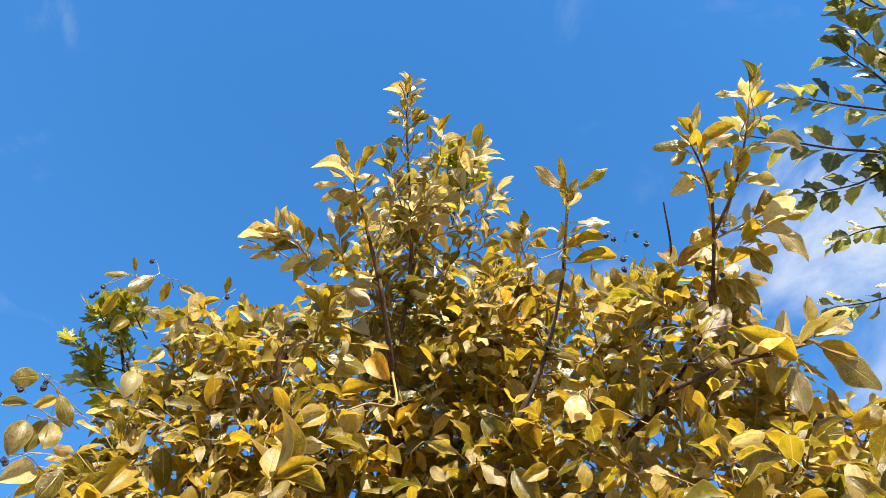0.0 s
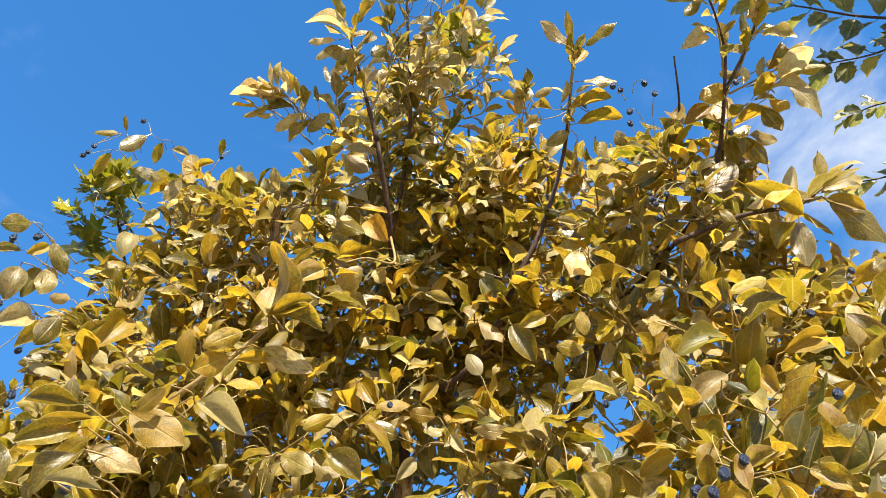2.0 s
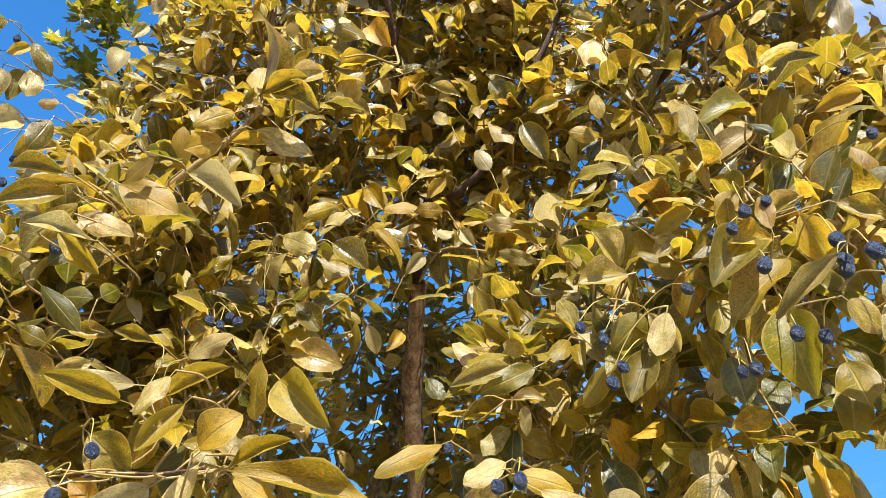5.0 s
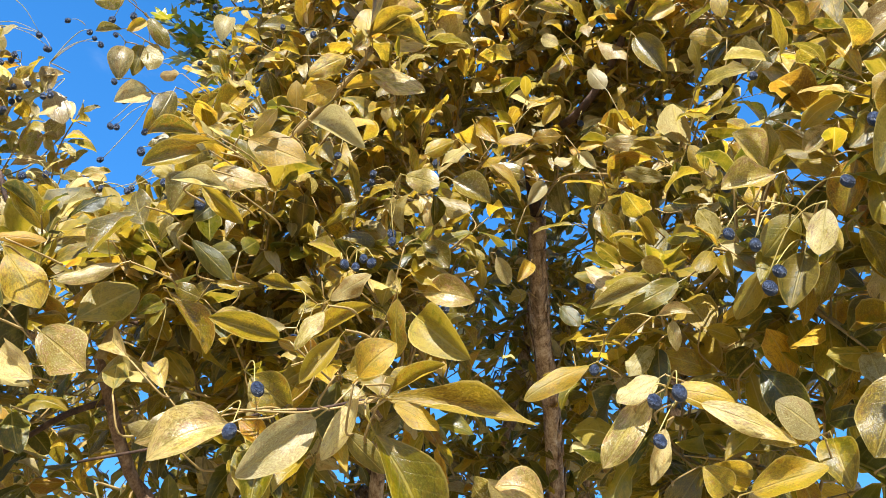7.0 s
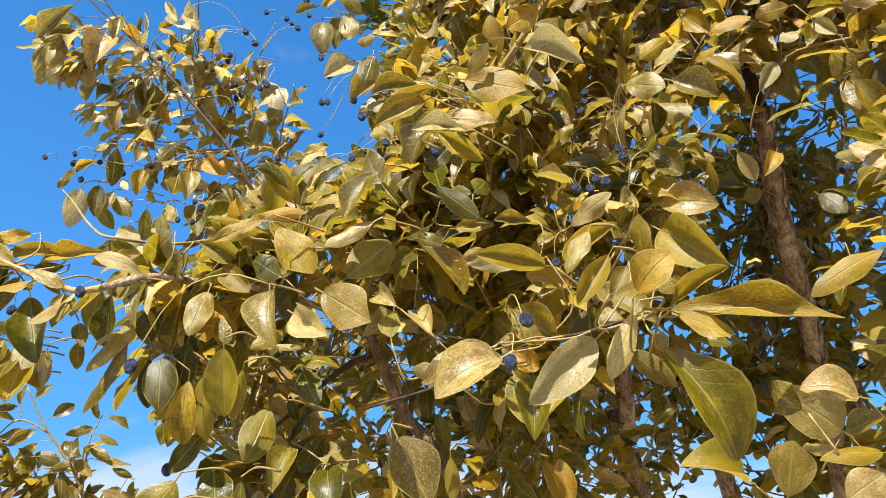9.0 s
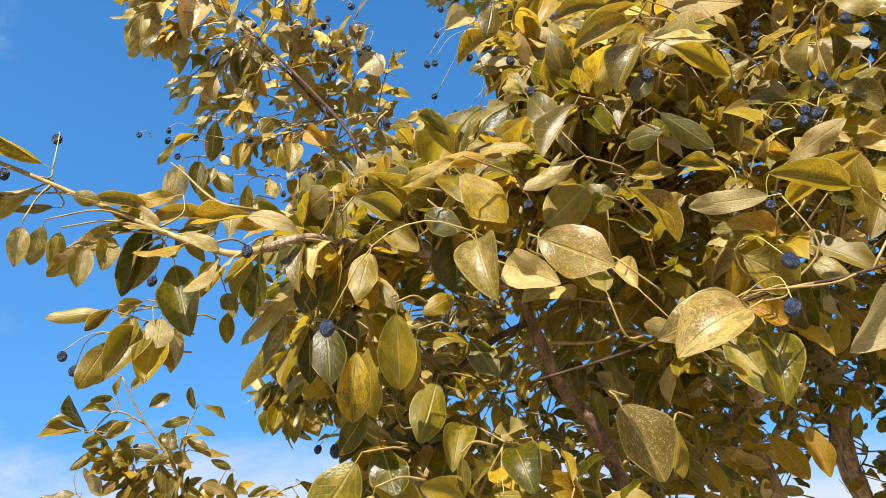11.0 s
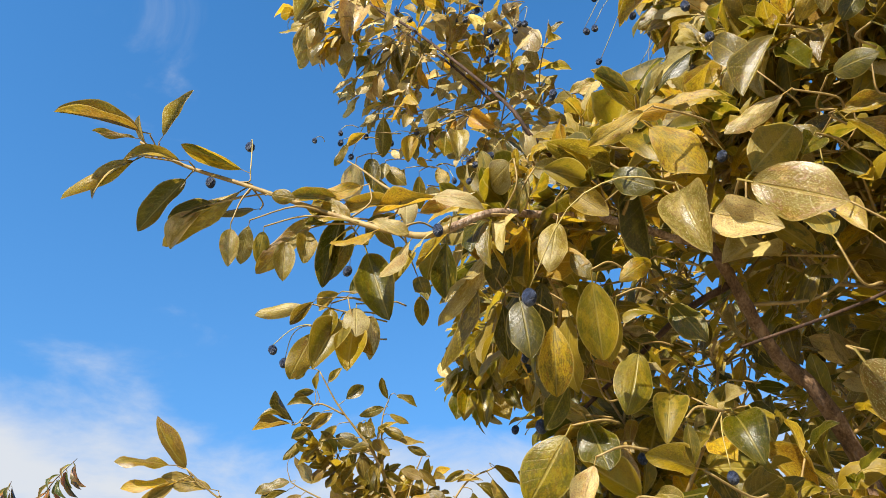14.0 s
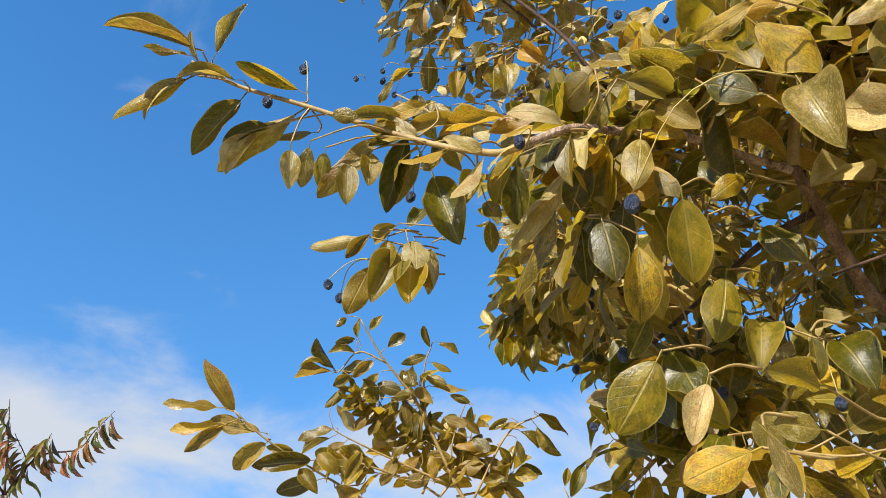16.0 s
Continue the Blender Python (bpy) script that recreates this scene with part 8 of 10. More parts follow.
leaf((-0.019, 1.128, 2.347), (-0.047, 1.134, 2.309), (0.33, -0.87, -0.36), 1.13, leaf_olive)
leaf((0.052, 1.121, 2.355), (0.029, 1.111, 2.396), (-0.25, -0.89, -0.37), 1.11, leaf_pale)
leaf((-0.163, 1.029, 2.211), (-0.194, 1.003, 2.174), (0.78, -0.57, -0.25), 1.13, leaf_gold)
leaf((-0.210, 0.967, 2.110), (-0.164, 0.958, 2.082), (-0.38, -0.85, -0.36), 1.13, leaf_pale)

# broad leaves on the outside of the crown
leaf((-0.171, 0.799, 1.728), (-0.126, 0.835, 1.645), (0.49, -0.86, 0.16), 0.79, leaf_green)
leaf((-0.198, 0.810, 1.734), (-0.170, 0.827, 1.704), (-0.04, -0.96, -0.29), 0.77, leaf_green)
leaf((-0.163, 0.803, 1.757), (-0.048, 0.835, 1.737), (0.34, -0.94, 0.04), 0.50, leaf_gold)
leaf((-0.166, 0.826, 1.768), (-0.098, 0.842, 1.762), (0.32, -0.89, -0.32), 0.50, leaf_pale)
leaf((-0.152, 0.779, 1.744), (-0.119, 0.793, 1.727), (0.19, -0.97, 0.18), 1.24, leaf_gold)
leaf((-0.158, 0.785, 1.753), (-0.112, 0.781, 1.773), (0.17, -0.97, 0.14), 0.50, leaf_gold)
leaf((-0.174, 0.761, 1.759), (-0.144, 0.750, 1.782), (0.01, -0.99, -0.11), 1.44, leaf_gold)
leaf((-0.195, 0.780, 1.770), (-0.161, 0.785, 1.773), (0.53, -0.71, -0.46), 0.96, leaf_gold)
leaf((-0.187, 0.799, 1.761), (-0.211, 0.795, 1.710), (0.25, -0.94, -0.22), 0.86, leaf_pale)
leaf((-0.219, 0.794, 1.742), (-0.265, 0.770, 1.692), (0.50, -0.81, -0.31), 1.07, leaf_pale)
leaf((-0.341, 0.859, 1.776), (-0.395, 0.821, 1.743), (0.50, -0.85, 0.15), 1.15, leaf_pale)
leaf((-0.342, 0.858, 1.769), (-0.354, 0.854, 1.746), (0.43, -0.89, 0.12), 1.46, leaf_pale)
leaf((-0.336, 0.896, 1.826), (-0.299, 0.917, 1.795), (0.45, -0.84, -0.29), 1.56, leaf_olive)
leaf((-0.339, 0.892, 1.782), (-0.314, 0.905, 1.763), (0.28, -0.96, 0.02), 1.59, leaf_gold)
leaf((-0.244, 0.763, 1.798), (-0.281, 0.720, 1.799), (0.13, -0.91, -0.39), 0.77, leaf_gold)
leaf((-0.200, 0.743, 1.807), (-0.219, 0.738, 1.772), (0.04, -1.00, 0.01), 0.97, leaf_pale)
leaf((-0.191, 0.758, 1.792), (-0.216, 0.750, 1.752), (0.48, -0.87, -0.11), 0.78, leaf_green)
leaf((-0.009, 0.948, 1.834), (-0.066, 0.910, 1.801), (-0.49, -0.82, -0.28), 0.50, leaf_gold)
leaf((-0.076, 1.030, 1.703), (-0.112, 0.969, 1.731), (0.22, -0.97, -0.12), 1.40, leaf_pale)
leaf((-0.129, 1.004, 1.646), (-0.114, 0.973, 1.685), (0.00, -1.00, -0.04), 1.90, leaf_pale)
leaf((-0.178, 1.114, 1.679), (-0.219, 1.055, 1.698), (0.21, -0.90, 0.39), 1.29, leaf_green)
leaf((-0.075, 1.054, 1.703), (-0.040, 1.050, 1.720), (-0.04, -0.99, 0.15), 1.32, leaf_pale)
leaf((-0.049, 1.056, 1.685), (-0.093, 1.011, 1.682), (-0.25, -0.94, 0.22), 0.61, leaf_gold)
leaf((-0.085, 1.031, 1.644), (-0.051, 1.025, 1.663), (0.27, -0.94, -0.21), 1.71, leaf_pale)
leaf((-0.450, 0.867, 1.706), (-0.426, 0.891, 1.646), (0.70, -0.67, -0.23), 1.68, leaf_pale)
leaf((-0.424, 0.925, 1.695), (-0.425, 0.932, 1.653), (0.40, -0.91, 0.08), 0.96, leaf_green)
leaf((-0.352, 0.832, 2.080), (-0.282, 0.839, 2.044), (0.43, -0.56, -0.70), 1.12, leaf_gold)
leaf((-0.372, 0.814, 2.024), (-0.308, 0.817, 1.998), (0.53, -0.77, -0.36), 0.89, leaf_pale)
leaf((-0.372, 0.808, 2.034), (-0.424, 0.820, 1.985), (0.44, -0.79, -0.44), 0.64, leaf_olive)
leaf((-0.394, 0.801, 2.069), (-0.445, 0.779, 2.065), (0.43, -0.77, -0.47), 0.85, leaf_olive)
leaf((-0.364, 0.786, 2.041), (-0.420, 0.776, 2.023), (0.17, -0.87, -0.47), 0.54, leaf_gold)
leaf((-0.312, 0.812, 2.098), (-0.339, 0.820, 2.073), (0.14, -0.78, -0.61), 1.31, leaf_gold)
leaf((-0.284, 0.841, 2.101), (-0.224, 0.848, 2.069), (0.45, -0.87, -0.19), 0.86, leaf_pale)
leaf((-0.176, 1.081, 2.184), (-0.123, 1.089, 2.151), (0.18, -0.84, -0.51), 1.50, leaf_pale)
leaf((-0.226, 1.118, 2.109), (-0.191, 1.134, 2.071), (0.34, -0.93, -0.15), 1.46, leaf_pale)
leaf((-0.226, 1.133, 2.035), (-0.152, 1.125, 2.016), (0.23, -0.97, -0.11), 1.13, leaf_pale)
leaf((-0.288, 0.958, 1.939), (-0.231, 0.929, 1.949), (0.11, -0.92, -0.37), 0.73, leaf_pale)
leaf((-0.298, 0.958, 1.895), (-0.231, 0.922, 1.909), (0.46, -0.89, 0.01), 0.68, leaf_olive)
leaf((-0.306, 0.896, 1.876), (-0.368, 0.870, 1.873), (0.55, -0.67, -0.50), 0.80, leaf_pale)
leaf((0.311, 0.773, 1.972), (0.333, 0.790, 1.932), (-0.59, -0.80, -0.10), 1.27, leaf_gold)
leaf((0.361, 0.769, 2.043), (0.343, 0.787, 2.003), (-0.62, -0.76, -0.21), 1.12, leaf_green)
leaf((0.381, 0.787, 2.039), (0.358, 0.809, 1.992), (-0.67, -0.62, -0.40), 1.02, leaf_green)
leaf((0.425, 0.795, 2.046), (0.402, 0.812, 2.006), (-0.55, -0.69, -0.47), 1.85, leaf_green)
leaf((0.297, 0.790, 1.937), (0.245, 0.809, 1.884), (-0.79, -0.61, -0.00), 1.11, leaf_olive)
leaf((0.284, 0.695, 1.874), (0.233, 0.711, 1.826), (-0.22, -0.94, -0.24), 0.50, leaf_pale)
leaf((0.178, 0.869, 1.977), (0.126, 0.862, 1.961), (-0.02, -0.99, -0.13), 1.39, leaf_pale)
leaf((0.251, 0.875, 1.988), (0.233, 0.895, 1.942), (-0.63, -0.54, -0.56), 1.37, leaf_olive)
leaf((0.176, 0.887, 2.000), (0.144, 0.852, 2.019), (0.11, -0.94, -0.31), 1.48, leaf_pale)
leaf((0.181, 0.867, 2.038), (0.181, 0.885, 1.999), (0.04, -0.87, -0.50), 1.18, leaf_gold)
leaf((0.239, 0.866, 2.024), (0.208, 0.874, 1.999), (-0.05, -0.97, -0.24), 1.22, leaf_pale)
leaf((0.191, 0.870, 1.933), (0.218, 0.883, 1.897), (-0.49, -0.86, -0.18), 1.07, leaf_pale)
leaf((0.238, 0.882, 1.921), (0.256, 0.901, 1.877), (-0.39, -0.69, -0.61), 1.05, leaf_olive)
leaf((0.191, 0.888, 1.942), (0.159, 0.899, 1.909), (0.08, -0.86, -0.51), 1.31, leaf_green)
leaf((0.330, 0.840, 2.143), (0.273, 0.849, 2.106), (-0.38, -0.73, -0.57), 0.81, leaf_pale)
leaf((0.295, 0.724, 1.852), (0.320, 0.729, 1.831), (-0.18, -0.89, -0.41), 1.44, leaf_pale)
leaf((0.317, 0.705, 1.859), (0.326, 0.716, 1.833), (-0.51, -0.82, -0.26), 1.37, leaf_pale)
leaf((0.099, 1.152, 2.261), (0.041, 1.130, 2.259), (0.16, -0.84, -0.52), 0.97, leaf_pale)
leaf((0.106, 1.134, 2.132), (0.167, 1.124, 2.118), (0.19, -0.89, -0.42), 0.77, leaf_pale)
leaf((0.114, 1.123, 2.174), (0.060, 1.098, 2.176), (-0.35, -0.67, -0.65), 0.95, leaf_pale)
leaf((0.025, 1.128, 2.135), (0.042, 1.149, 2.090), (0.17, -0.79, -0.58), 1.29, leaf_olive)
leaf((0.322, 0.888, 2.086), (0.285, 0.861, 2.097), (-0.04, -1.00, -0.08), 1.33, leaf_gold)
leaf((0.307, 0.823, 2.010), (0.336, 0.799, 2.020), (-0.63, -0.55, -0.55), 1.00, leaf_pale)
leaf((0.272, 0.867, 2.136), (0.244, 0.870, 2.120), (-0.28, -0.75, -0.60), 1.71, leaf_gold)
leaf((0.290, 0.791, 1.961), (0.244, 0.784, 1.950), (-0.23, -0.68, -0.70), 1.32, leaf_olive)
leaf((0.043, 0.925, 1.792), (-0.007, 0.928, 1.729), (0.02, -1.00, 0.08), 0.73, leaf_pale)
leaf((0.051, 0.916, 1.804), (0.011, 0.906, 1.781), (-0.35, -0.93, 0.06), 1.02, leaf_pale)
leaf((0.061, 0.890, 1.783), (0.109, 0.891, 1.772), (-0.08, -1.00, 0.02), 0.94, leaf_gold)
leaf((0.077, 0.874, 1.764), (0.148, 0.882, 1.732), (0.03, -0.88, -0.46), 0.64, leaf_pale)
leaf((0.167, 0.903, 1.743), (0.140, 0.872, 1.761), (0.04, -0.98, 0.17), 1.45, leaf_pale)
leaf((0.059, 0.932, 1.873), (0.093, 0.927, 1.874), (0.08, -1.00, 0.04), 0.97, leaf_pale)
leaf((0.072, 0.928, 1.865), (0.072, 0.936, 1.837), (-0.44, -0.75, -0.50), 1.02, leaf_pale)
leaf((0.052, 0.941, 1.766), (0.033, 0.949, 1.718), (0.13, -0.98, -0.15), 0.73, leaf_pale)
leaf((0.104, 0.885, 1.696), (0.160, 0.869, 1.708), (-0.47, -0.85, -0.25), 0.97, leaf_gold)
leaf((0.093, 0.921, 1.705), (0.075, 0.898, 1.719), (-0.20, -0.96, -0.21), 1.57, leaf_gold)
leaf((-0.055, 0.897, 1.699), (-0.089, 0.869, 1.708), (0.34, -0.91, 0.22), 1.39, leaf_pale)
leaf((0.080, 1.000, 1.963), (0.056, 0.984, 1.965), (0.17, -0.92, -0.34), 1.90, leaf_pale)
leaf((0.193, 0.819, 1.902), (0.180, 0.827, 1.864), (-0.47, -0.88, -0.07), 1.50, leaf_pale)
leaf((0.060, 0.962, 1.926), (0.001, 0.946, 1.898), (0.19, -0.89, -0.42), 0.67, leaf_pale)
leaf((0.086, 0.950, 1.917), (0.030, 0.937, 1.884), (-0.29, -0.79, -0.54), 0.87, leaf_green)
leaf((-0.334, 0.867, 1.768), (-0.386, 0.822, 1.731), (0.21, -0.98, 0.05), 1.17, leaf_pale)
leaf((-0.389, 0.855, 1.754), (-0.407, 0.827, 1.757), (0.00, -0.92, -0.40), 1.26, leaf_pale)
leaf((-0.435, 0.796, 1.967), (-0.465, 0.784, 1.912), (-0.09, -0.97, -0.22), 1.10, leaf_olive)
leaf((-0.368, 0.794, 2.004), (-0.394, 0.783, 1.961), (-0.11, -0.98, -0.15), 1.35, leaf_pale)
leaf((-0.375, 0.787, 2.029), (-0.414, 0.757, 1.997), (0.10, -0.79, -0.60), 1.01, leaf_gold)
leaf((-0.304, 0.746, 1.939), (-0.338, 0.708, 1.927), (0.02, -0.53, -0.85), 0.76, leaf_pale)
leaf((-0.334, 0.746, 1.948), (-0.299, 0.771, 1.919), (0.01, -0.92, -0.40), 0.75, leaf_gold)
leaf((-0.360, 0.787, 1.920), (-0.327, 0.812, 1.888), (0.21, -0.84, -0.50), 1.02, leaf_green)
leaf((-0.440, 0.799, 1.910), (-0.478, 0.768, 1.881), (0.07, -0.98, -0.21), 0.87, leaf_pale)
leaf((-0.540, 0.764, 1.912), (-0.509, 0.794, 1.865), (0.67, -0.52, -0.53), 1.19, leaf_olive)
leaf((-0.526, 0.733, 1.906), (-0.564, 0.702, 1.876), (0.32, -0.94, -0.12), 0.61, leaf_olive)
leaf((-0.373, 0.834, 2.000), (-0.393, 0.825, 1.969), (0.60, -0.67, -0.43), 1.31, leaf_green)
leaf((-0.560, 0.698, 1.581), (-0.583, 0.663, 1.564), (0.63, -0.74, 0.24), 1.56, leaf_gold)
leaf((-0.551, 0.703, 1.590), (-0.543, 0.715, 1.555), (0.38, -0.89, 0.24), 0.82, leaf_pale)
leaf((-0.543, 0.755, 1.598), (-0.557, 0.724, 1.600), (0.55, -0.82, 0.16), 1.18, leaf_pale)
leaf((-0.597, 0.724, 1.630), (-0.608, 0.716, 1.589), (0.24, -0.96, -0.14), 0.91, leaf_pale)
leaf((-0.688, 0.810, 1.676), (-0.714, 0.786, 1.617), (0.50, -0.86, -0.10), 1.33, leaf_green)
leaf((-0.544, 0.770, 1.628), (-0.560, 0.729, 1.634), (0.63, -0.75, 0.20), 1.01, leaf_gold)
leaf((-0.538, 0.756, 1.656), (-0.539, 0.760, 1.629), (0.58, -0.81, 0.08), 0.85, leaf_green)
berry(-0.698, 1.045, 3.006)
berry(-0.792, 1.065, 2.937)
berry(-0.804, 1.073, 2.925)
berry(-0.813, 1.076, 2.917)
berry(0.283, 0.802, 2.735)
berry(0.294, 0.801, 2.720)
berry(0.323, 0.770, 2.689)
berry(0.343, 0.788, 2.686)
berry(0.314, 0.838, 2.711)
berry(0.320, 0.865, 2.715)
berry(-0.495, 1.060, 2.889)
berry(-0.745, 0.969, 2.526)
berry(-0.715, 0.980, 2.540)
berry(-0.704, 1.032, 2.492)
berry(-0.703, 0.976, 2.380)
berry(-0.736, 1.200, 2.831)
berry(-0.759, 1.173, 2.824)
berry(0.362, 0.908, 2.568)
berry(0.350, 0.944, 2.600)
berry(0.334, 0.899, 2.496)
berry(0.315, 0.993, 2.581)
berry(0.401, 0.877, 2.539)
berry(0.483, 0.937, 2.478)
berry(0.466, 0.849, 2.248)
berry(0.618, 1.000, 2.481)
berry(0.592, 0.905, 2.384)
berry(0.302, 0.966, 2.449)
berry(0.227, 1.065, 2.529)
berry(0.201, 1.075, 2.533)
berry(0.414, 0.923, 2.322)
berry(0.392, 0.854, 2.553)
berry(0.522, 0.915, 2.760)
berry(0.492, 0.794, 2.733)
berry(-0.367, 0.795, 1.968)
berry(-0.345, 0.979, 2.151)
berry(-0.320, 1.003, 2.189)
berry(-0.295, 1.080, 2.212)
berry(-0.298, 1.086, 2.203)
berry(-0.302, 1.077, 2.181)
berry(-0.215, 1.138, 2.265)
berry(-0.230, 1.153, 2.244)
berry(-0.201, 1.078, 2.172)
berry(-0.187, 1.167, 2.252)
berry(-0.183, 1.234, 2.243)
berry(-0.240, 1.018, 2.060)
berry(-0.236, 1.008, 2.042)
berry(-0.264, 0.988, 2.008)
berry(-0.267, 0.973, 1.988)
berry(-0.254, 0.990, 2.002)
berry(-0.294, 1.004, 2.013)
berry(-0.314, 0.971, 1.905)
berry(-0.351, 1.010, 1.920)
berry(-0.198, 1.147, 2.014)
berry(-0.093, 1.112, 2.289)
berry(0.011, 1.279, 2.431)
berry(0.031, 1.300, 2.421)
berry(-0.229, 1.159, 2.371)
berry(0.006, 1.225, 2.631)
berry(-0.175, 1.169, 2.612)
berry(-0.411, 1.059, 2.606)
berry(-0.423, 1.071, 2.528)
berry(-0.452, 1.084, 2.559)
berry(-0.507, 1.108, 2.609)
berry(-0.513, 1.117, 2.581)
berry(-0.743, 1.209, 2.669)
berry(-0.798, 1.143, 2.607)
berry(0.208, 0.948, 2.177)
berry(0.230, 0.964, 2.119)
berry(0.152, 0.953, 2.027)
berry(0.216, 0.820, 1.927)
berry(0.244, 0.800, 1.972)
berry(0.247, 0.767, 1.953)
berry(0.262, 0.767, 1.972)
berry(0.292, 0.784, 1.997)
berry(0.246, 0.728, 1.887)
berry(0.295, 0.709, 1.896)
berry(0.285, 0.692, 1.865)
berry(0.285, 0.694, 1.858)
berry(0.279, 0.648, 1.841)
berry(0.272, 0.764, 1.848)
berry(0.284, 0.748, 1.836)
berry(0.243, 0.814, 1.841)
berry(0.249, 0.800, 1.836)
berry(0.158, 0.863, 1.872)
berry(0.122, 0.850, 1.906)
berry(0.143, 0.858, 1.897)
berry(0.401, 0.767, 2.063)
berry(0.615, 1.020, 2.482)
berry(0.492, 0.939, 2.505)
berry(0.336, 0.902, 2.534)
berry(0.335, 0.911, 2.574)
berry(0.418, 0.923, 2.343)
berry(0.393, 0.911, 2.313)
berry(-0.003, 1.363, 2.146)
berry(-0.927, 1.042, 2.652)
berry(-0.973, 1.037, 2.616)
berry(-0.967, 1.062, 2.603)
berry(-0.901, 1.074, 2.649)
berry(-0.897, 1.086, 2.644)
berry(-0.891, 1.099, 2.639)
berry(-0.864, 1.099, 2.661)
berry(-0.797, 1.080, 2.653)
berry(-0.742, 1.087, 2.542)
berry(-0.983, 1.016, 2.544)
berry(-1.003, 1.014, 2.526)
berry(-1.017, 1.008, 2.516)
berry(-1.004, 1.051, 2.494)
berry(-1.006, 1.067, 2.480)
berry(-1.022, 1.069, 2.460)
berry(-0.965, 1.088, 2.505)
berry(-0.954, 1.088, 2.515)
berry(-0.799, 1.107, 2.479)
berry(-0.819, 1.130, 2.440)
berry(-0.727, 1.099, 2.385)
berry(-0.794, 1.093, 2.330)
berry(-0.711, 1.083, 2.243)
berry(-0.713, 0.990, 2.164)
berry(-0.911, 0.956, 2.143)
berry(-0.295, 0.837, 1.787)
berry(-0.298, 0.807, 1.740)
berry(-0.457, 0.901, 1.847)
berry(-0.005, 0.989, 1.846)
berry(0.041, 0.866, 1.765)
berry(0.059, 0.845, 1.763)
berry(0.039, 0.838, 1.724)
berry(0.001, 1.259, 2.090)
berry(0.051, 1.165, 1.935)
berry(0.145, 0.854, 1.852)
berry(-1.346, 0.908, 2.362)
berry(-1.313, 0.946, 2.381)
berry(-1.321, 0.953, 2.365)
berry(-1.320, 0.963, 2.357)
berry(-1.284, 0.956, 2.316)
berry(-1.253, 0.967, 2.352)
berry(-1.197, 0.985, 2.319)
berry(-1.160, 1.017, 2.340)
berry(-0.608, 0.674, 1.749)
berry(-0.740, 0.839, 1.696)
berry(-0.901, 0.707, 1.874)
berry(-0.890, 1.089, 2.310)
berry(-0.824, 1.147, 2.313)
berry(-0.782, 1.170, 2.324)
berry(-0.758, 1.181, 2.334)
berry(-1.069, 1.066, 2.213)
berry(-1.052, 1.065, 2.239)
berry(-1.056, 1.053, 2.247)
berry(-1.086, 1.046, 2.213)
berry(-0.993, 1.049, 2.499)
berry(-0.994, 1.068, 2.485)
berry(-0.976, 1.058, 2.508)
berry(-0.920, 1.063, 2.476)
berry(-0.984, 1.041, 2.434)
berry(-1.018, 1.041, 2.563)
berry(-1.051, 1.022, 2.545)
berry(-0.969, 1.032, 2.612)
berry(-0.966, 1.055, 2.598)
berry(-1.117, 0.922, 2.550)
berry(-1.108, 0.949, 2.541)
berry(-1.202, 0.897, 2.473)
berry(-1.182, 0.911, 2.487)
berry(-0.985, 0.609, 2.036)
berry(-0.943, 0.551, 1.944)
berry(-1.091, 0.729, 1.830)
berry(-1.087, 0.745, 1.815)
berry(-0.709, 0.671, 1.842)
berry(-0.872, 0.985, 1.858)
berry(-0.885, 0.986, 1.830)
berry(-0.917, 1.028, 1.830)
berry(-0.581, 0.898, 1.638)
berry(-0.910, 1.009, 1.668)
berry(-0.977, 1.065, 1.760)
berry(-0.738, 1.009, 1.685)
berry(-0.555, 0.933, 1.965)
berry(-0.556, 0.911, 2.160)
berry(-0.563, 0.979, 2.161)
berry(-0.668, 1.034, 2.202)
berry(-0.716, 1.058, 2.226)
berry(-0.791, 0.962, 2.195)
berry(-0.843, 1.140, 2.455)

stalks.finish(tree, "", "fruit_stalk_wood")
mass.finish(tree, "foliage", "twig_wood")


SLIM_SHAPES = [blade(0.50, d, f, c, t) for d, f, c, t in ((0.15, 0.3, 0.0, 0.1), (0.30, 0.25, 0.1, -0.2), (0.05, 0.35, -0.1, 0.2), (0.40, 0.2, 0.1, 0.1))]
PEACH_SHAPES = [blade(0.30, d, f, c, t, 1.6) for d, f, c, t in ((0.35, 0.5, 0.0, 0.3), (0.55, 0.4, 0.1, -0.3), (0.2, 0.6, 0.0, 0.5))]
TOOTHED_SHAPES = [blade(0.62, d, f, c, t, 0.8, 0.10, 9) for d, f, c, t in ((0.1, 0.15, 0.1, 0.1), (0.25, 0.1, 0.2, -0.2), (0.05, 0.25, 0.0, 0.2))]


def lobed(cup):
    verts, uvs = [(0.35, 0, 0)], [(0.35, 0.5)]
    for i in range(21):
        a = -math.pi + 2 * math.pi * i / 21
        r = (0.62, 0.34, 0.50)[i % 3] * (0.65 + 0.35 * math.cos(a * 0.5))
        verts.append((0.38 + r * math.cos(a), r * math.sin(a), cup * r * r))
        uvs.append((0.38 + r * math.cos(a), 0.5 + 0.5 * r * math.sin(a)))
    faces = [(0, i + 1, (i + 1) % 21 + 1) for i in range(21)]
    return np.array(verts), faces, np.array(uvs)


LOBED_SHAPES = [lobed(c) for c in (0.2, -0.35, 0.5)]
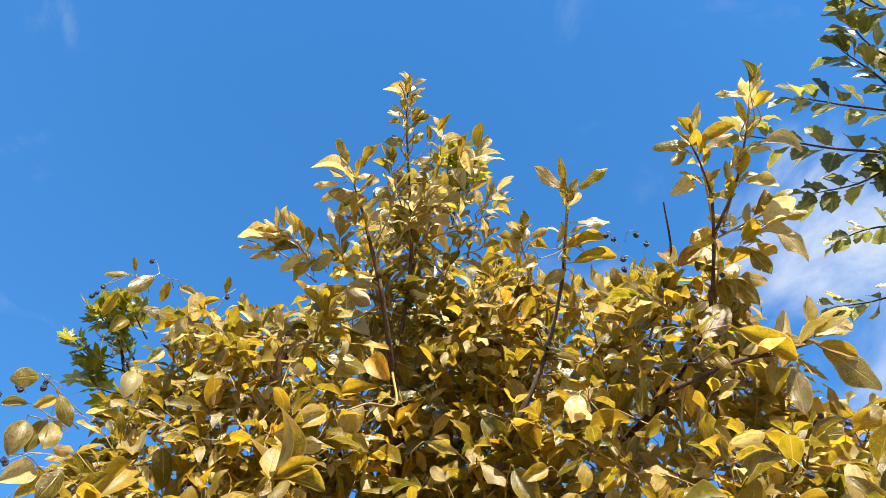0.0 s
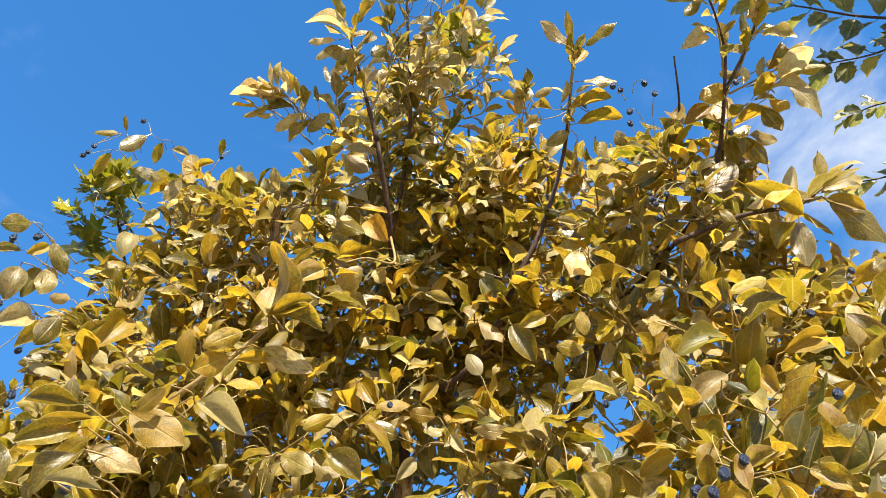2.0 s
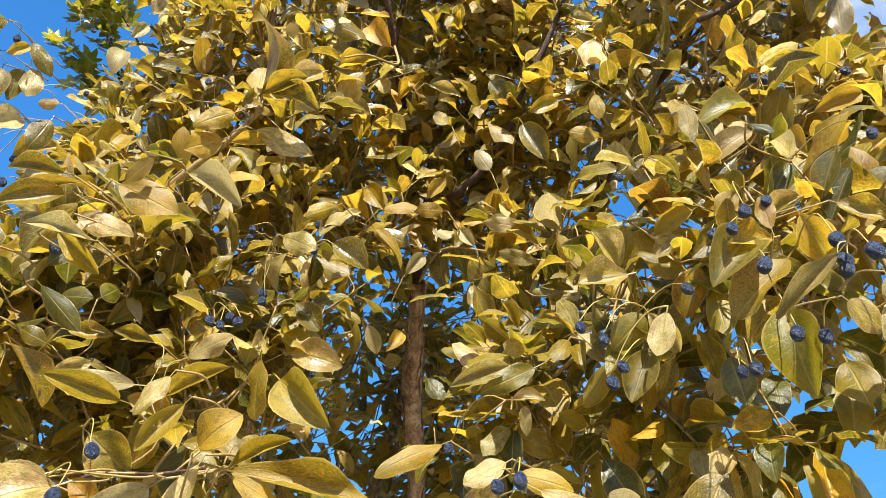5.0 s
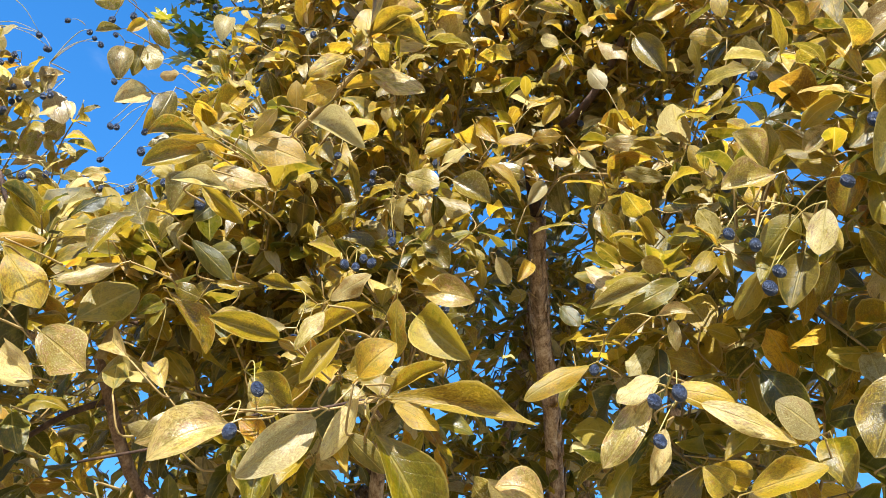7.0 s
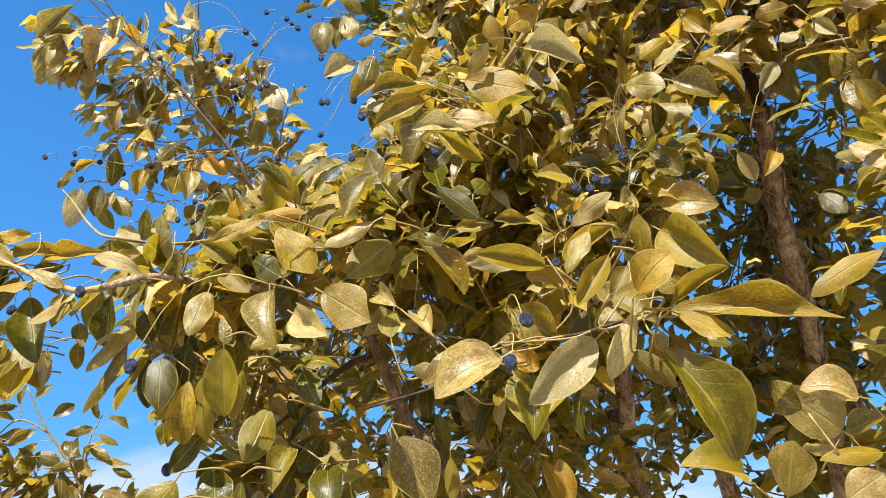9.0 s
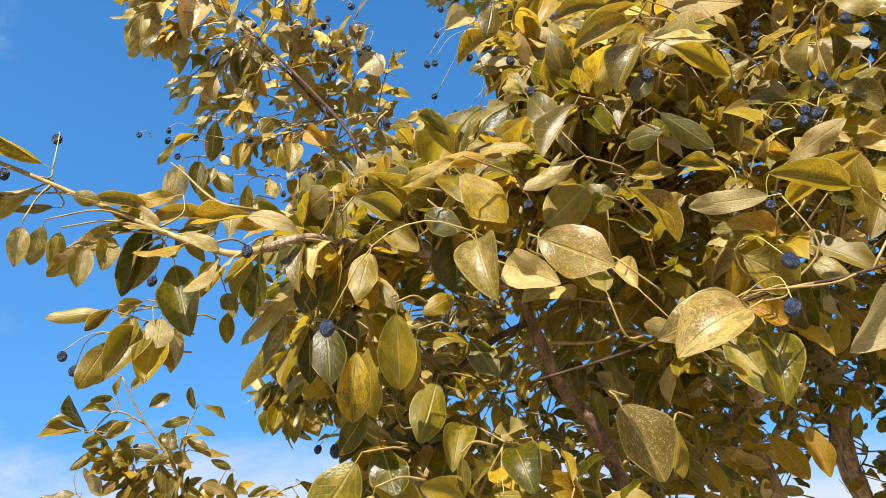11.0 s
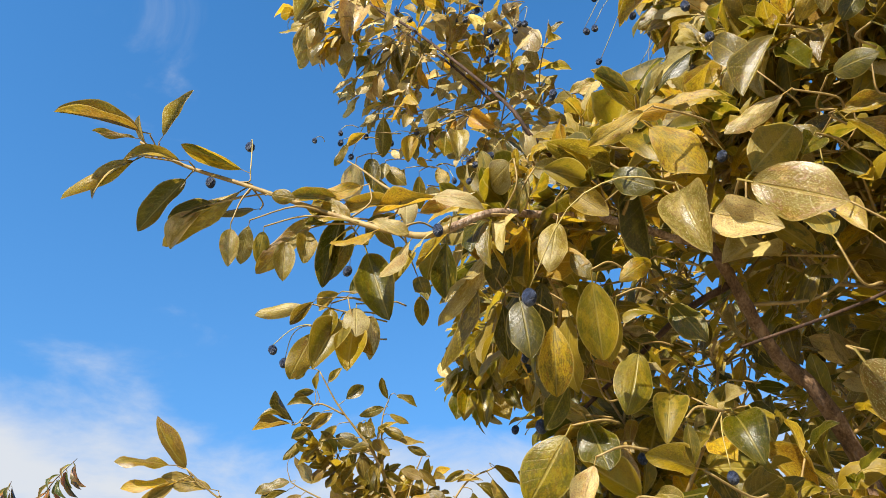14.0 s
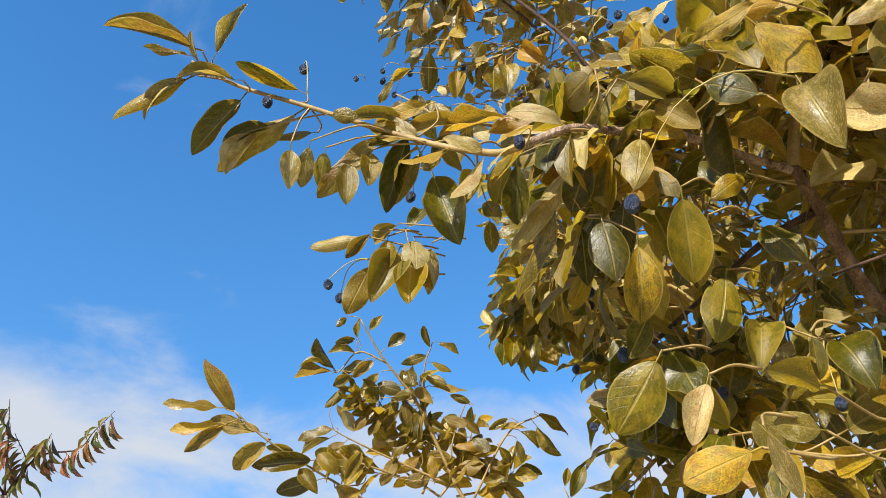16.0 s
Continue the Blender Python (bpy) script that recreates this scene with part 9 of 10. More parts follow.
# ---- a young fringe tree beside it ----
sapling = thing("fringe_tree", "young fringe tree with narrow dull olive leaves on bare soil", "tree", (-1.55, 1.75, 0))
young = Foliage(SLIM_SHAPES, [foliage_olive, foliage_dull], 21, bark_young, sapling.location)
grow = young
limb("trunk", [(-1.550, 1.750, -0.050), (-1.500, 1.720, 0.600), (-1.460, 1.680, 1.200), (-1.571, 1.447, 1.718)], 0.0160, 0.0060, bark_dark, 7, 0.1, sapling)
limb("branch", [(-1.572, 1.430, 1.600), (-1.596, 1.398, 1.666), (-1.634, 1.320, 1.827), (-1.652, 1.280, 1.881), (-1.672, 1.229, 1.943), (-1.682, 1.180, 2.013)], 0.0050, 0.0014, bark_young, 7, 0.1, sapling)
limb("branch", [(-1.666, 1.246, 1.920), (-1.698, 1.191, 1.942), (-1.727, 1.165, 1.900), (-1.737, 1.152, 1.893)], 0.0022, 0.0012, bark_young, 7, 0.1, sapling)
limb("branch", [(-1.628, 1.337, 1.796), (-1.616, 1.318, 1.907), (-1.595, 1.321, 1.963)], 0.0022, 0.0012, bark_young, 7, 0.1, sapling)
limb("branch", [(-1.612, 1.380, 1.666), (-1.656, 1.322, 1.695), (-1.702, 1.254, 1.728), (-1.736, 1.198, 1.756), (-1.750, 1.172, 1.771)], 0.0030, 0.0012, bark_young, 7, 0.1, sapling)
limb("branch", [(-1.571, 1.429, 1.629), (-1.510, 1.473, 1.767), (-1.459, 1.514, 1.806), (-1.446, 1.525, 1.809)], 0.0030, 0.0012, bark_young, 7, 0.1, sapling)
limb("branch", [(-1.596, 1.398, 1.666), (-1.597, 1.387, 1.735), (-1.580, 1.393, 1.797), (-1.564, 1.400, 1.837)], 0.0025, 0.0012, bark_young, 7, 0.1, sapling)
young_twig = sapling.children[1]
# its own leaves
leaf((-1.734, 1.152, 1.903), (-1.744, 1.106, 1.967), (0.17, -0.81, -0.57), 0.84, leaf_dull, young_twig)
leaf((-1.741, 1.139, 1.906), (-1.774, 1.079, 1.912), (0.49, -0.19, 0.85), 0.84, leaf_dull, young_twig)
leaf((-1.739, 1.148, 1.896), (-1.783, 1.080, 1.875), (0.55, -0.55, 0.63), 0.84, leaf_dull, young_twig)
leaf((-1.713, 1.191, 1.889), (-1.742, 1.155, 1.865), (0.83, -0.53, -0.20), 1.05, leaf_dull, young_twig)
leaf((-1.698, 1.179, 1.969), (-1.725, 1.142, 1.958), (0.82, -0.52, -0.25), 0.85, leaf_dull, young_twig)
leaf((-1.695, 1.182, 1.973), (-1.683, 1.177, 2.015), (0.54, -0.81, -0.23), 0.84, leaf_dull, young_twig)
leaf((-1.703, 1.186, 1.938), (-1.735, 1.132, 1.943), (0.79, -0.43, 0.45), 0.84, leaf_dull, young_twig)
leaf((-1.696, 1.202, 1.922), (-1.728, 1.167, 1.892), (0.67, -0.73, 0.16), 0.84, leaf_dull, young_twig)
leaf((-1.682, 1.223, 1.923), (-1.716, 1.189, 1.884), (0.74, -0.67, -0.06), 0.84, leaf_dull, young_twig)
leaf((-1.658, 1.243, 1.955), (-1.626, 1.271, 1.988), (0.78, -0.58, -0.26), 1.04, leaf_dull, young_twig)
leaf((-1.675, 1.202, 1.990), (-1.651, 1.219, 2.024), (0.79, -0.55, -0.28), 1.00, leaf_dull, young_twig)
leaf((-1.700, 1.152, 2.015), (-1.703, 1.128, 1.986), (0.97, -0.23, 0.09), 1.12, leaf_dull, young_twig)
leaf((-1.680, 1.237, 1.896), (-1.706, 1.211, 1.861), (0.81, -0.56, -0.20), 0.94, leaf_dull, young_twig)
leaf((-1.723, 1.185, 1.865), (-1.756, 1.148, 1.818), (0.74, -0.67, -0.01), 0.84, leaf_dull, young_twig)
leaf((-1.703, 1.217, 1.859), (-1.736, 1.182, 1.814), (0.82, -0.54, -0.18), 0.85, leaf_dull, young_twig)
leaf((-1.690, 1.244, 1.833), (-1.729, 1.206, 1.768), (0.28, -0.89, 0.35), 0.84, leaf_dull, young_twig)
leaf((-1.675, 1.268, 1.825), (-1.710, 1.236, 1.760), (0.15, -0.92, 0.37), 0.84, leaf_dull, young_twig)
leaf((-1.741, 1.171, 1.825), (-1.724, 1.213, 1.767), (0.19, -0.82, -0.54), 0.84, leaf_pale, young_twig)
leaf((-1.599, 1.319, 1.958), (-1.599, 1.298, 2.005), (0.58, -0.75, -0.33), 0.84, leaf_dull, young_twig)
leaf((-1.584, 1.333, 1.967), (-1.557, 1.375, 1.939), (0.88, -0.43, 0.19), 0.84, leaf_dull, young_twig)
leaf((-1.608, 1.316, 1.938), (-1.647, 1.273, 1.918), (0.77, -0.60, -0.23), 0.90, leaf_dull, young_twig)
leaf((-1.602, 1.328, 1.923), (-1.573, 1.368, 1.909), (0.77, -0.37, 0.52), 0.84, leaf_dull, young_twig)
leaf((-1.617, 1.320, 1.894), (-1.573, 1.348, 1.872), (0.50, -0.86, -0.07), 1.13, leaf_dull, young_twig)
leaf((-1.608, 1.340, 1.871), (-1.558, 1.400, 1.863), (0.68, -0.50, 0.53), 0.84, leaf_dull, young_twig)
leaf((-1.654, 1.293, 1.835), (-1.654, 1.308, 1.778), (0.78, -0.60, -0.16), 1.09, leaf_dull, young_twig)
leaf((-1.660, 1.289, 1.819), (-1.686, 1.268, 1.766), (0.55, -0.83, 0.06), 0.84, leaf_dull, young_twig)
leaf((-1.641, 1.316, 1.811), (-1.657, 1.313, 1.737), (0.41, -0.91, -0.05), 0.84, leaf_dull, young_twig)
leaf((-1.627, 1.330, 1.827), (-1.641, 1.331, 1.753), (0.19, -0.98, -0.05), 0.84, leaf_dull, young_twig)
leaf((-1.650, 1.315, 1.768), (-1.689, 1.266, 1.758), (0.33, -0.43, 0.84), 0.84, leaf_dull, young_twig)
leaf((-1.641, 1.328, 1.761), (-1.684, 1.279, 1.723), (0.32, -0.74, 0.58), 0.84, leaf_dull, young_twig)
leaf((-1.637, 1.336, 1.749), (-1.669, 1.301, 1.721), (0.56, -0.76, 0.33), 0.84, leaf_dull, young_twig)
leaf((-1.655, 1.284, 1.858), (-1.685, 1.237, 1.875), (0.79, -0.58, -0.20), 1.10, leaf_dull, young_twig)
leaf((-1.639, 1.288, 1.906), (-1.605, 1.277, 1.865), (0.46, -0.68, 0.58), 1.18, leaf_dull, young_twig)
leaf((-1.634, 1.308, 1.866), (-1.595, 1.327, 1.830), (0.51, -0.85, 0.11), 1.13, leaf_dull, young_twig)
leaf((-1.667, 1.272, 1.845), (-1.616, 1.281, 1.850), (0.19, -0.93, -0.32), 1.13, leaf_dull, young_twig)
leaf((-1.626, 1.354, 1.722), (-1.626, 1.363, 1.664), (0.77, -0.64, -0.09), 1.08, leaf_dull, young_twig)
leaf((-1.591, 1.392, 1.742), (-1.542, 1.446, 1.742), (0.71, -0.65, 0.29), 0.84, leaf_gold, young_twig)
leaf((-1.598, 1.388, 1.719), (-1.634, 1.345, 1.719), (0.76, -0.64, -0.11), 1.12, leaf_dull, young_twig)
leaf((-1.600, 1.391, 1.688), (-1.547, 1.445, 1.707), (0.61, -0.71, 0.35), 0.84, leaf_dull, young_twig)
leaf((-1.452, 1.519, 1.813), (-1.404, 1.569, 1.772), (0.80, -0.53, 0.29), 0.84, leaf_dull, young_twig)
leaf((-1.458, 1.519, 1.786), (-1.427, 1.557, 1.722), (0.17, -0.88, -0.45), 0.84, leaf_dull, young_twig)
leaf((-1.486, 1.495, 1.775), (-1.455, 1.530, 1.742), (0.84, -0.42, 0.35), 0.84, leaf_dull, young_twig)
leaf((-1.494, 1.491, 1.756), (-1.488, 1.504, 1.710), (0.69, -0.72, -0.12), 1.06, leaf_dull, young_twig)
leaf((-1.503, 1.473, 1.802), (-1.536, 1.444, 1.779), (0.70, -0.69, -0.15), 0.91, leaf_dull, young_twig)
leaf((-1.480, 1.499, 1.782), (-1.517, 1.463, 1.782), (0.42, -0.44, 0.79), 0.84, leaf_dull, young_twig)
leaf((-1.751, 1.170, 1.771), (-1.793, 1.105, 1.752), (0.57, -0.54, 0.62), 0.84, leaf_dull, young_twig)
leaf((-1.739, 1.196, 1.744), (-1.782, 1.139, 1.684), (0.53, -0.77, 0.35), 0.84, leaf_dull, young_twig)
leaf((-1.756, 1.168, 1.752), (-1.790, 1.120, 1.714), (0.21, -0.69, 0.69), 0.84, leaf_dull, young_twig)
leaf((-1.704, 1.259, 1.682), (-1.777, 1.143, 1.703), (0.66, -0.29, 0.70), 0.84, leaf_dull, young_twig)
leaf((-1.674, 1.294, 1.717), (-1.699, 1.270, 1.654), (0.62, -0.78, 0.06), 0.84, leaf_dull, young_twig)
leaf((-1.707, 1.250, 1.709), (-1.729, 1.228, 1.654), (0.54, -0.83, 0.13), 0.84, leaf_dull, young_twig)
leaf((-1.722, 1.224, 1.731), (-1.749, 1.187, 1.715), (0.84, -0.49, -0.25), 0.84, leaf_dull, young_twig)
leaf((-1.558, 1.407, 1.837), (-1.588, 1.368, 1.855), (0.73, -0.65, -0.18), 0.91, leaf_dull, young_twig)
leaf((-1.573, 1.398, 1.805), (-1.551, 1.430, 1.769), (0.73, -0.67, -0.15), 0.90, leaf_dull, young_twig)
leaf((-1.600, 1.367, 1.804), (-1.560, 1.401, 1.785), (0.61, -0.78, -0.09), 1.12, leaf_dull, young_twig)
leaf((-1.562, 1.421, 1.759), (-1.522, 1.435, 1.729), (0.43, -0.89, 0.14), 1.13, leaf_dull, young_twig)
leaf((-1.599, 1.377, 1.774), (-1.636, 1.345, 1.793), (0.63, -0.78, -0.07), 1.12, leaf_dull, young_twig)
leaf((-1.524, 1.464, 1.743), (-1.508, 1.486, 1.708), (0.70, -0.70, -0.11), 1.06, leaf_dull, young_twig)
leaf((-1.549, 1.442, 1.720), (-1.518, 1.478, 1.693), (0.71, -0.70, -0.10), 0.87, leaf_dull, young_twig)
leaf((-1.578, 1.413, 1.704), (-1.605, 1.388, 1.660), (0.75, -0.66, -0.09), 1.00, leaf_dull, young_twig)
leaf((-1.610, 1.367, 1.758), (-1.580, 1.391, 1.804), (0.75, -0.65, -0.15), 0.98, leaf_gold, young_twig)
leaf((-1.645, 1.332, 1.718), (-1.675, 1.298, 1.681), (0.79, -0.61, -0.10), 1.00, leaf_dull, young_twig)
leaf((-1.553, 1.445, 1.667), (-1.506, 1.465, 1.675), (0.42, -0.90, -0.15), 1.13, leaf_dull, young_twig)
leaf((-1.631, 1.355, 1.673), (-1.668, 1.311, 1.663), (0.78, -0.62, -0.08), 1.09, leaf_dull, young_twig)
young.shoot([(-1.657, 1.406, 1.639), (-1.703, 1.325, 1.703), (-1.706, 1.307, 1.777)], 6, 0.069, 0.25, 0.85, 0.25, 0.0030)
young.shoot([(-1.657, 1.406, 1.639), (-1.630, 1.433, 1.682), (-1.596, 1.463, 1.732)], 6, 0.063, 0.25, 0.85, 0.25, 0.0030)
young.shoot([(-1.682, 1.376, 1.644), (-1.670, 1.398, 1.707), (-1.656, 1.401, 1.782)], 7, 0.069, 0.25, 0.85, 0.25, 0.0030)
young.shoot([(-1.632, 1.435, 1.640), (-1.572, 1.484, 1.658), (-1.533, 1.519, 1.695)], 7, 0.069, 0.25, 0.85, 0.25, 0.0030)
young.shoot([(-1.680, 1.356, 1.692), (-1.699, 1.319, 1.765), (-1.705, 1.253, 1.848)], 8, 0.063, 0.25, 0.85, 0.25, 0.0030)
young.shoot([(-1.647, 1.396, 1.693), (-1.666, 1.358, 1.779), (-1.641, 1.326, 1.888)], 8, 0.063, 0.25, 0.85, 0.25, 0.0030)
young.shoot([(-1.673, 1.303, 1.676), (-1.699, 1.229, 1.696), (-1.726, 1.187, 1.706)], 7, 0.063, 0.25, 0.85, 0.25, 0.0030)
young.shoot([(-1.657, 1.388, 1.668), (-1.612, 1.433, 1.718), (-1.587, 1.446, 1.793)], 7, 0.063, 0.25, 0.85, 0.25, 0.0030)
young.shoot([(-1.699, 1.319, 1.765), (-1.709, 1.259, 1.810), (-1.717, 1.198, 1.855)], 7, 0.057, 0.25, 0.85, 0.25, 0.0030)
thin_twig = limb("branch", [(-1.424, 1.183, 1.540), (-1.432, 1.036, 1.607), (-1.439, 0.947, 1.645), (-1.460, 0.859, 1.690), (-1.479, 0.807, 1.732)], 0.003, 0.0012, bark_young, 6, 0.05, sapling)
# its outer twig
leaf((-1.488, 0.811, 1.734), (-1.501, 0.743, 1.807), (0.42, -0.70, -0.58), 0.72, leaf_dull, thin_twig)
leaf((-1.498, 0.786, 1.736), (-1.530, 0.704, 1.739), (0.55, -0.19, 0.81), 0.72, leaf_dull, thin_twig)
leaf((-1.472, 0.853, 1.702), (-1.505, 0.777, 1.721), (0.84, -0.23, 0.50), 0.72, leaf_dull, thin_twig)
leaf((-1.495, 0.803, 1.711), (-1.530, 0.725, 1.698), (0.58, -0.37, 0.72), 0.72, leaf_gold, thin_twig)
leaf((-1.497, 0.799, 1.708), (-1.524, 0.751, 1.665), (0.91, -0.39, -0.13), 0.79, leaf_dull, thin_twig)
leaf((-1.469, 0.864, 1.685), (-1.519, 0.834, 1.644), (0.68, -0.65, -0.35), 1.11, leaf_dull, thin_twig)
leaf((-1.435, 0.932, 1.661), (-1.481, 0.849, 1.649), (0.87, -0.48, -0.10), 0.79, leaf_dull, thin_twig)
leaf((-1.448, 0.906, 1.673), (-1.470, 0.865, 1.680), (0.87, -0.48, -0.12), 0.84, leaf_dull, thin_twig)
leaf((-1.431, 0.943, 1.630), (-1.484, 0.900, 1.611), (0.66, -0.73, -0.17), 1.11, leaf_dull, thin_twig)
leaf((-1.390, 1.003, 1.650), (-1.421, 0.954, 1.656), (0.83, -0.55, -0.10), 1.02, leaf_dull, thin_twig)
leaf((-1.411, 0.973, 1.640), (-1.429, 0.938, 1.675), (0.84, -0.53, -0.10), 0.97, leaf_dull, thin_twig)
leaf((-1.391, 1.007, 1.615), (-1.453, 0.993, 1.603), (0.26, -0.93, -0.25), 1.11, leaf_dull, thin_twig)
leaf((-1.406, 0.982, 1.632), (-1.388, 1.000, 1.677), (0.82, -0.56, -0.10), 0.98, leaf_dull, thin_twig)
leaf((-1.445, 0.917, 1.647), (-1.409, 0.931, 1.611), (0.60, -0.74, 0.30), 1.13, leaf_dull, thin_twig)
young.finish(sapling, "foliage", "twig_wood")
# ---- the peach tree further off ----
peach = thing("peach_tree", "peach tree with narrow drooping leaves turning red", "tree", (-3.83, 1.01, 0))
drooping = Foliage(PEACH_SHAPES, [foliage_peach], 31, bark_dark, peach.location)
limb("trunk", [(-3.825, 1.006, -0.050), (-3.805, 0.986, 0.700), (-3.525, 0.906, 1.691)], 0.0400, 0.0140, bark, 7, 0.1, peach)
drooping.shoot([(-3.525, 0.906, 1.691), (-3.499, 0.983, 1.831), (-3.466, 1.108, 1.868), (-3.446, 1.151, 1.941), (-3.419, 1.204, 2.021)], 14, 0.100, 1.70, 0.45, 0.30, 0.0050)
drooping.shoot([(-3.525, 0.906, 1.691), (-3.517, 0.877, 1.868), (-3.503, 0.844, 2.030)], 11, 0.100, 1.70, 0.45, 0.30, 0.0050)
drooping.shoot([(-3.525, 0.906, 1.691), (-3.538, 0.757, 1.859), (-3.543, 0.624, 1.966)], 11, 0.100, 1.70, 0.45, 0.30, 0.0050)
drooping.shoot([(-3.499, 0.983, 1.831), (-3.484, 1.009, 1.920)], 7, 0.100, 1.70, 0.45, 0.30, 0.0050)
drooping.shoot([(-3.525, 0.906, 1.691), (-3.509, 0.955, 1.793), (-3.510, 0.889, 1.910)], 9, 0.100, 1.70, 0.45, 0.30, 0.0050)
drooping.finish(peach, "foliage", "twig_wood")
# ---- the dusky tree over the right side ----
hawthorn = thing("hawthorn_tree", "dusky green hawthorn with toothed leaves reaching over", "tree", (2.6, 1.9, 0))
dusky = Foliage(TOOTHED_SHAPES, [foliage_dusky], 41, bark_dark, hawthorn.location)
limb("trunk", [(2.600, 1.900, -0.050), (2.550, 1.850, 1.200), (2.400, 1.750, 2.300), (1.527, 1.078, 3.356)], 0.0500, 0.0200, bark, 7, 0.1, hawthorn)
dusky.shoot([(1.527, 1.078, 3.356), (1.324, 0.957, 3.511), (1.118, 0.938, 3.587), (0.985, 0.920, 3.605)], 11, 0.085, 0.30, 0.90, 0.12, 0.0060)
dusky.shoot([(1.527, 1.078, 3.356), (1.281, 1.028, 3.440), (1.090, 1.031, 3.496), (0.951, 1.015, 3.517), (0.826, 1.019, 3.572)], 13, 0.090, 0.30, 0.90, 0.12, 0.0060)
dusky.shoot([(1.527, 1.078, 3.356), (1.282, 1.039, 3.433), (1.143, 1.103, 3.424), (1.008, 1.135, 3.420)], 12, 0.090, 0.30, 0.90, 0.12, 0.0060)
dusky.shoot([(1.527, 1.078, 3.356), (1.405, 1.319, 3.299), (1.263, 1.436, 3.319), (1.146, 1.495, 3.353)], 11, 0.075, 0.30, 0.90, 0.12, 0.0060)
dusky.shoot([(1.527, 1.078, 3.356), (1.373, 1.213, 3.399), (1.242, 1.275, 3.453), (1.164, 1.331, 3.467)], 11, 0.065, 0.30, 0.90, 0.12, 0.0060)
dusky.shoot([(1.527, 1.078, 3.356), (1.301, 0.849, 3.511), (1.165, 0.778, 3.625), (1.094, 0.703, 3.690)], 13, 0.080, 0.30, 0.90, 0.12, 0.0060)
dusky.shoot([(1.527, 1.078, 3.356), (1.297, 0.727, 3.560), (1.153, 0.681, 3.664), (1.072, 0.634, 3.721)], 13, 0.080, 0.30, 0.90, 0.12, 0.0060)
dusky.shoot([(1.324, 0.957, 3.511), (1.198, 0.857, 3.575), (1.106, 0.802, 3.650)], 10, 0.085, 0.30, 0.90, 0.12, 0.0060)
dusky.shoot([(1.373, 1.213, 3.399), (1.251, 1.136, 3.399), (1.214, 1.078, 3.458)], 9, 0.080, 0.30, 0.90, 0.12, 0.0060)
dusky.shoot([(1.527, 1.078, 3.356), (1.802, 1.133, 3.571), (2.077, 1.188, 3.686)], 12, 0.080, 0.30, 0.90, 0.12, 0.0060)
dusky.shoot([(1.527, 1.078, 3.356), (1.747, 1.353, 3.516), (1.967, 1.628, 3.576)], 12, 0.080, 0.30, 0.90, 0.12, 0.0060)
dusky.shoot([(1.527, 1.078, 3.356), (1.582, 1.408, 3.461), (1.637, 1.738, 3.466)], 12, 0.080, 0.30, 0.90, 0.12, 0.0060)
dusky.shoot([(1.527, 1.078, 3.356), (1.857, 0.968, 3.406), (2.187, 0.858, 3.356)], 12, 0.080, 0.30, 0.90, 0.12, 0.0060)
dusky.shoot([(1.527, 1.078, 3.356), (1.692, 1.243, 3.736), (1.857, 1.408, 4.016)], 12, 0.080, 0.30, 0.90, 0.12, 0.0060)
dusky.shoot([(1.527, 1.078, 3.356), (1.554, 1.243, 3.791), (1.582, 1.408, 4.126)], 12, 0.080, 0.30, 0.90, 0.12, 0.0060)
dusky.shoot([(1.527, 1.078, 3.356), (1.857, 1.243, 3.296), (2.187, 1.408, 3.136)], 12, 0.080, 0.30, 0.90, 0.12, 0.0060)
dusky.shoot([(1.527, 1.078, 3.356), (1.692, 1.408, 3.241), (1.857, 1.738, 3.026)], 12, 0.080, 0.30, 0.90, 0.12, 0.0060)
dusky.shoot([(1.527, 1.078, 3.356), (1.802, 1.023, 3.186), (2.077, 0.968, 2.916)], 12, 0.080, 0.30, 0.90, 0.12, 0.0060)
dusky.finish(hawthorn, "foliage", "twig_wood")
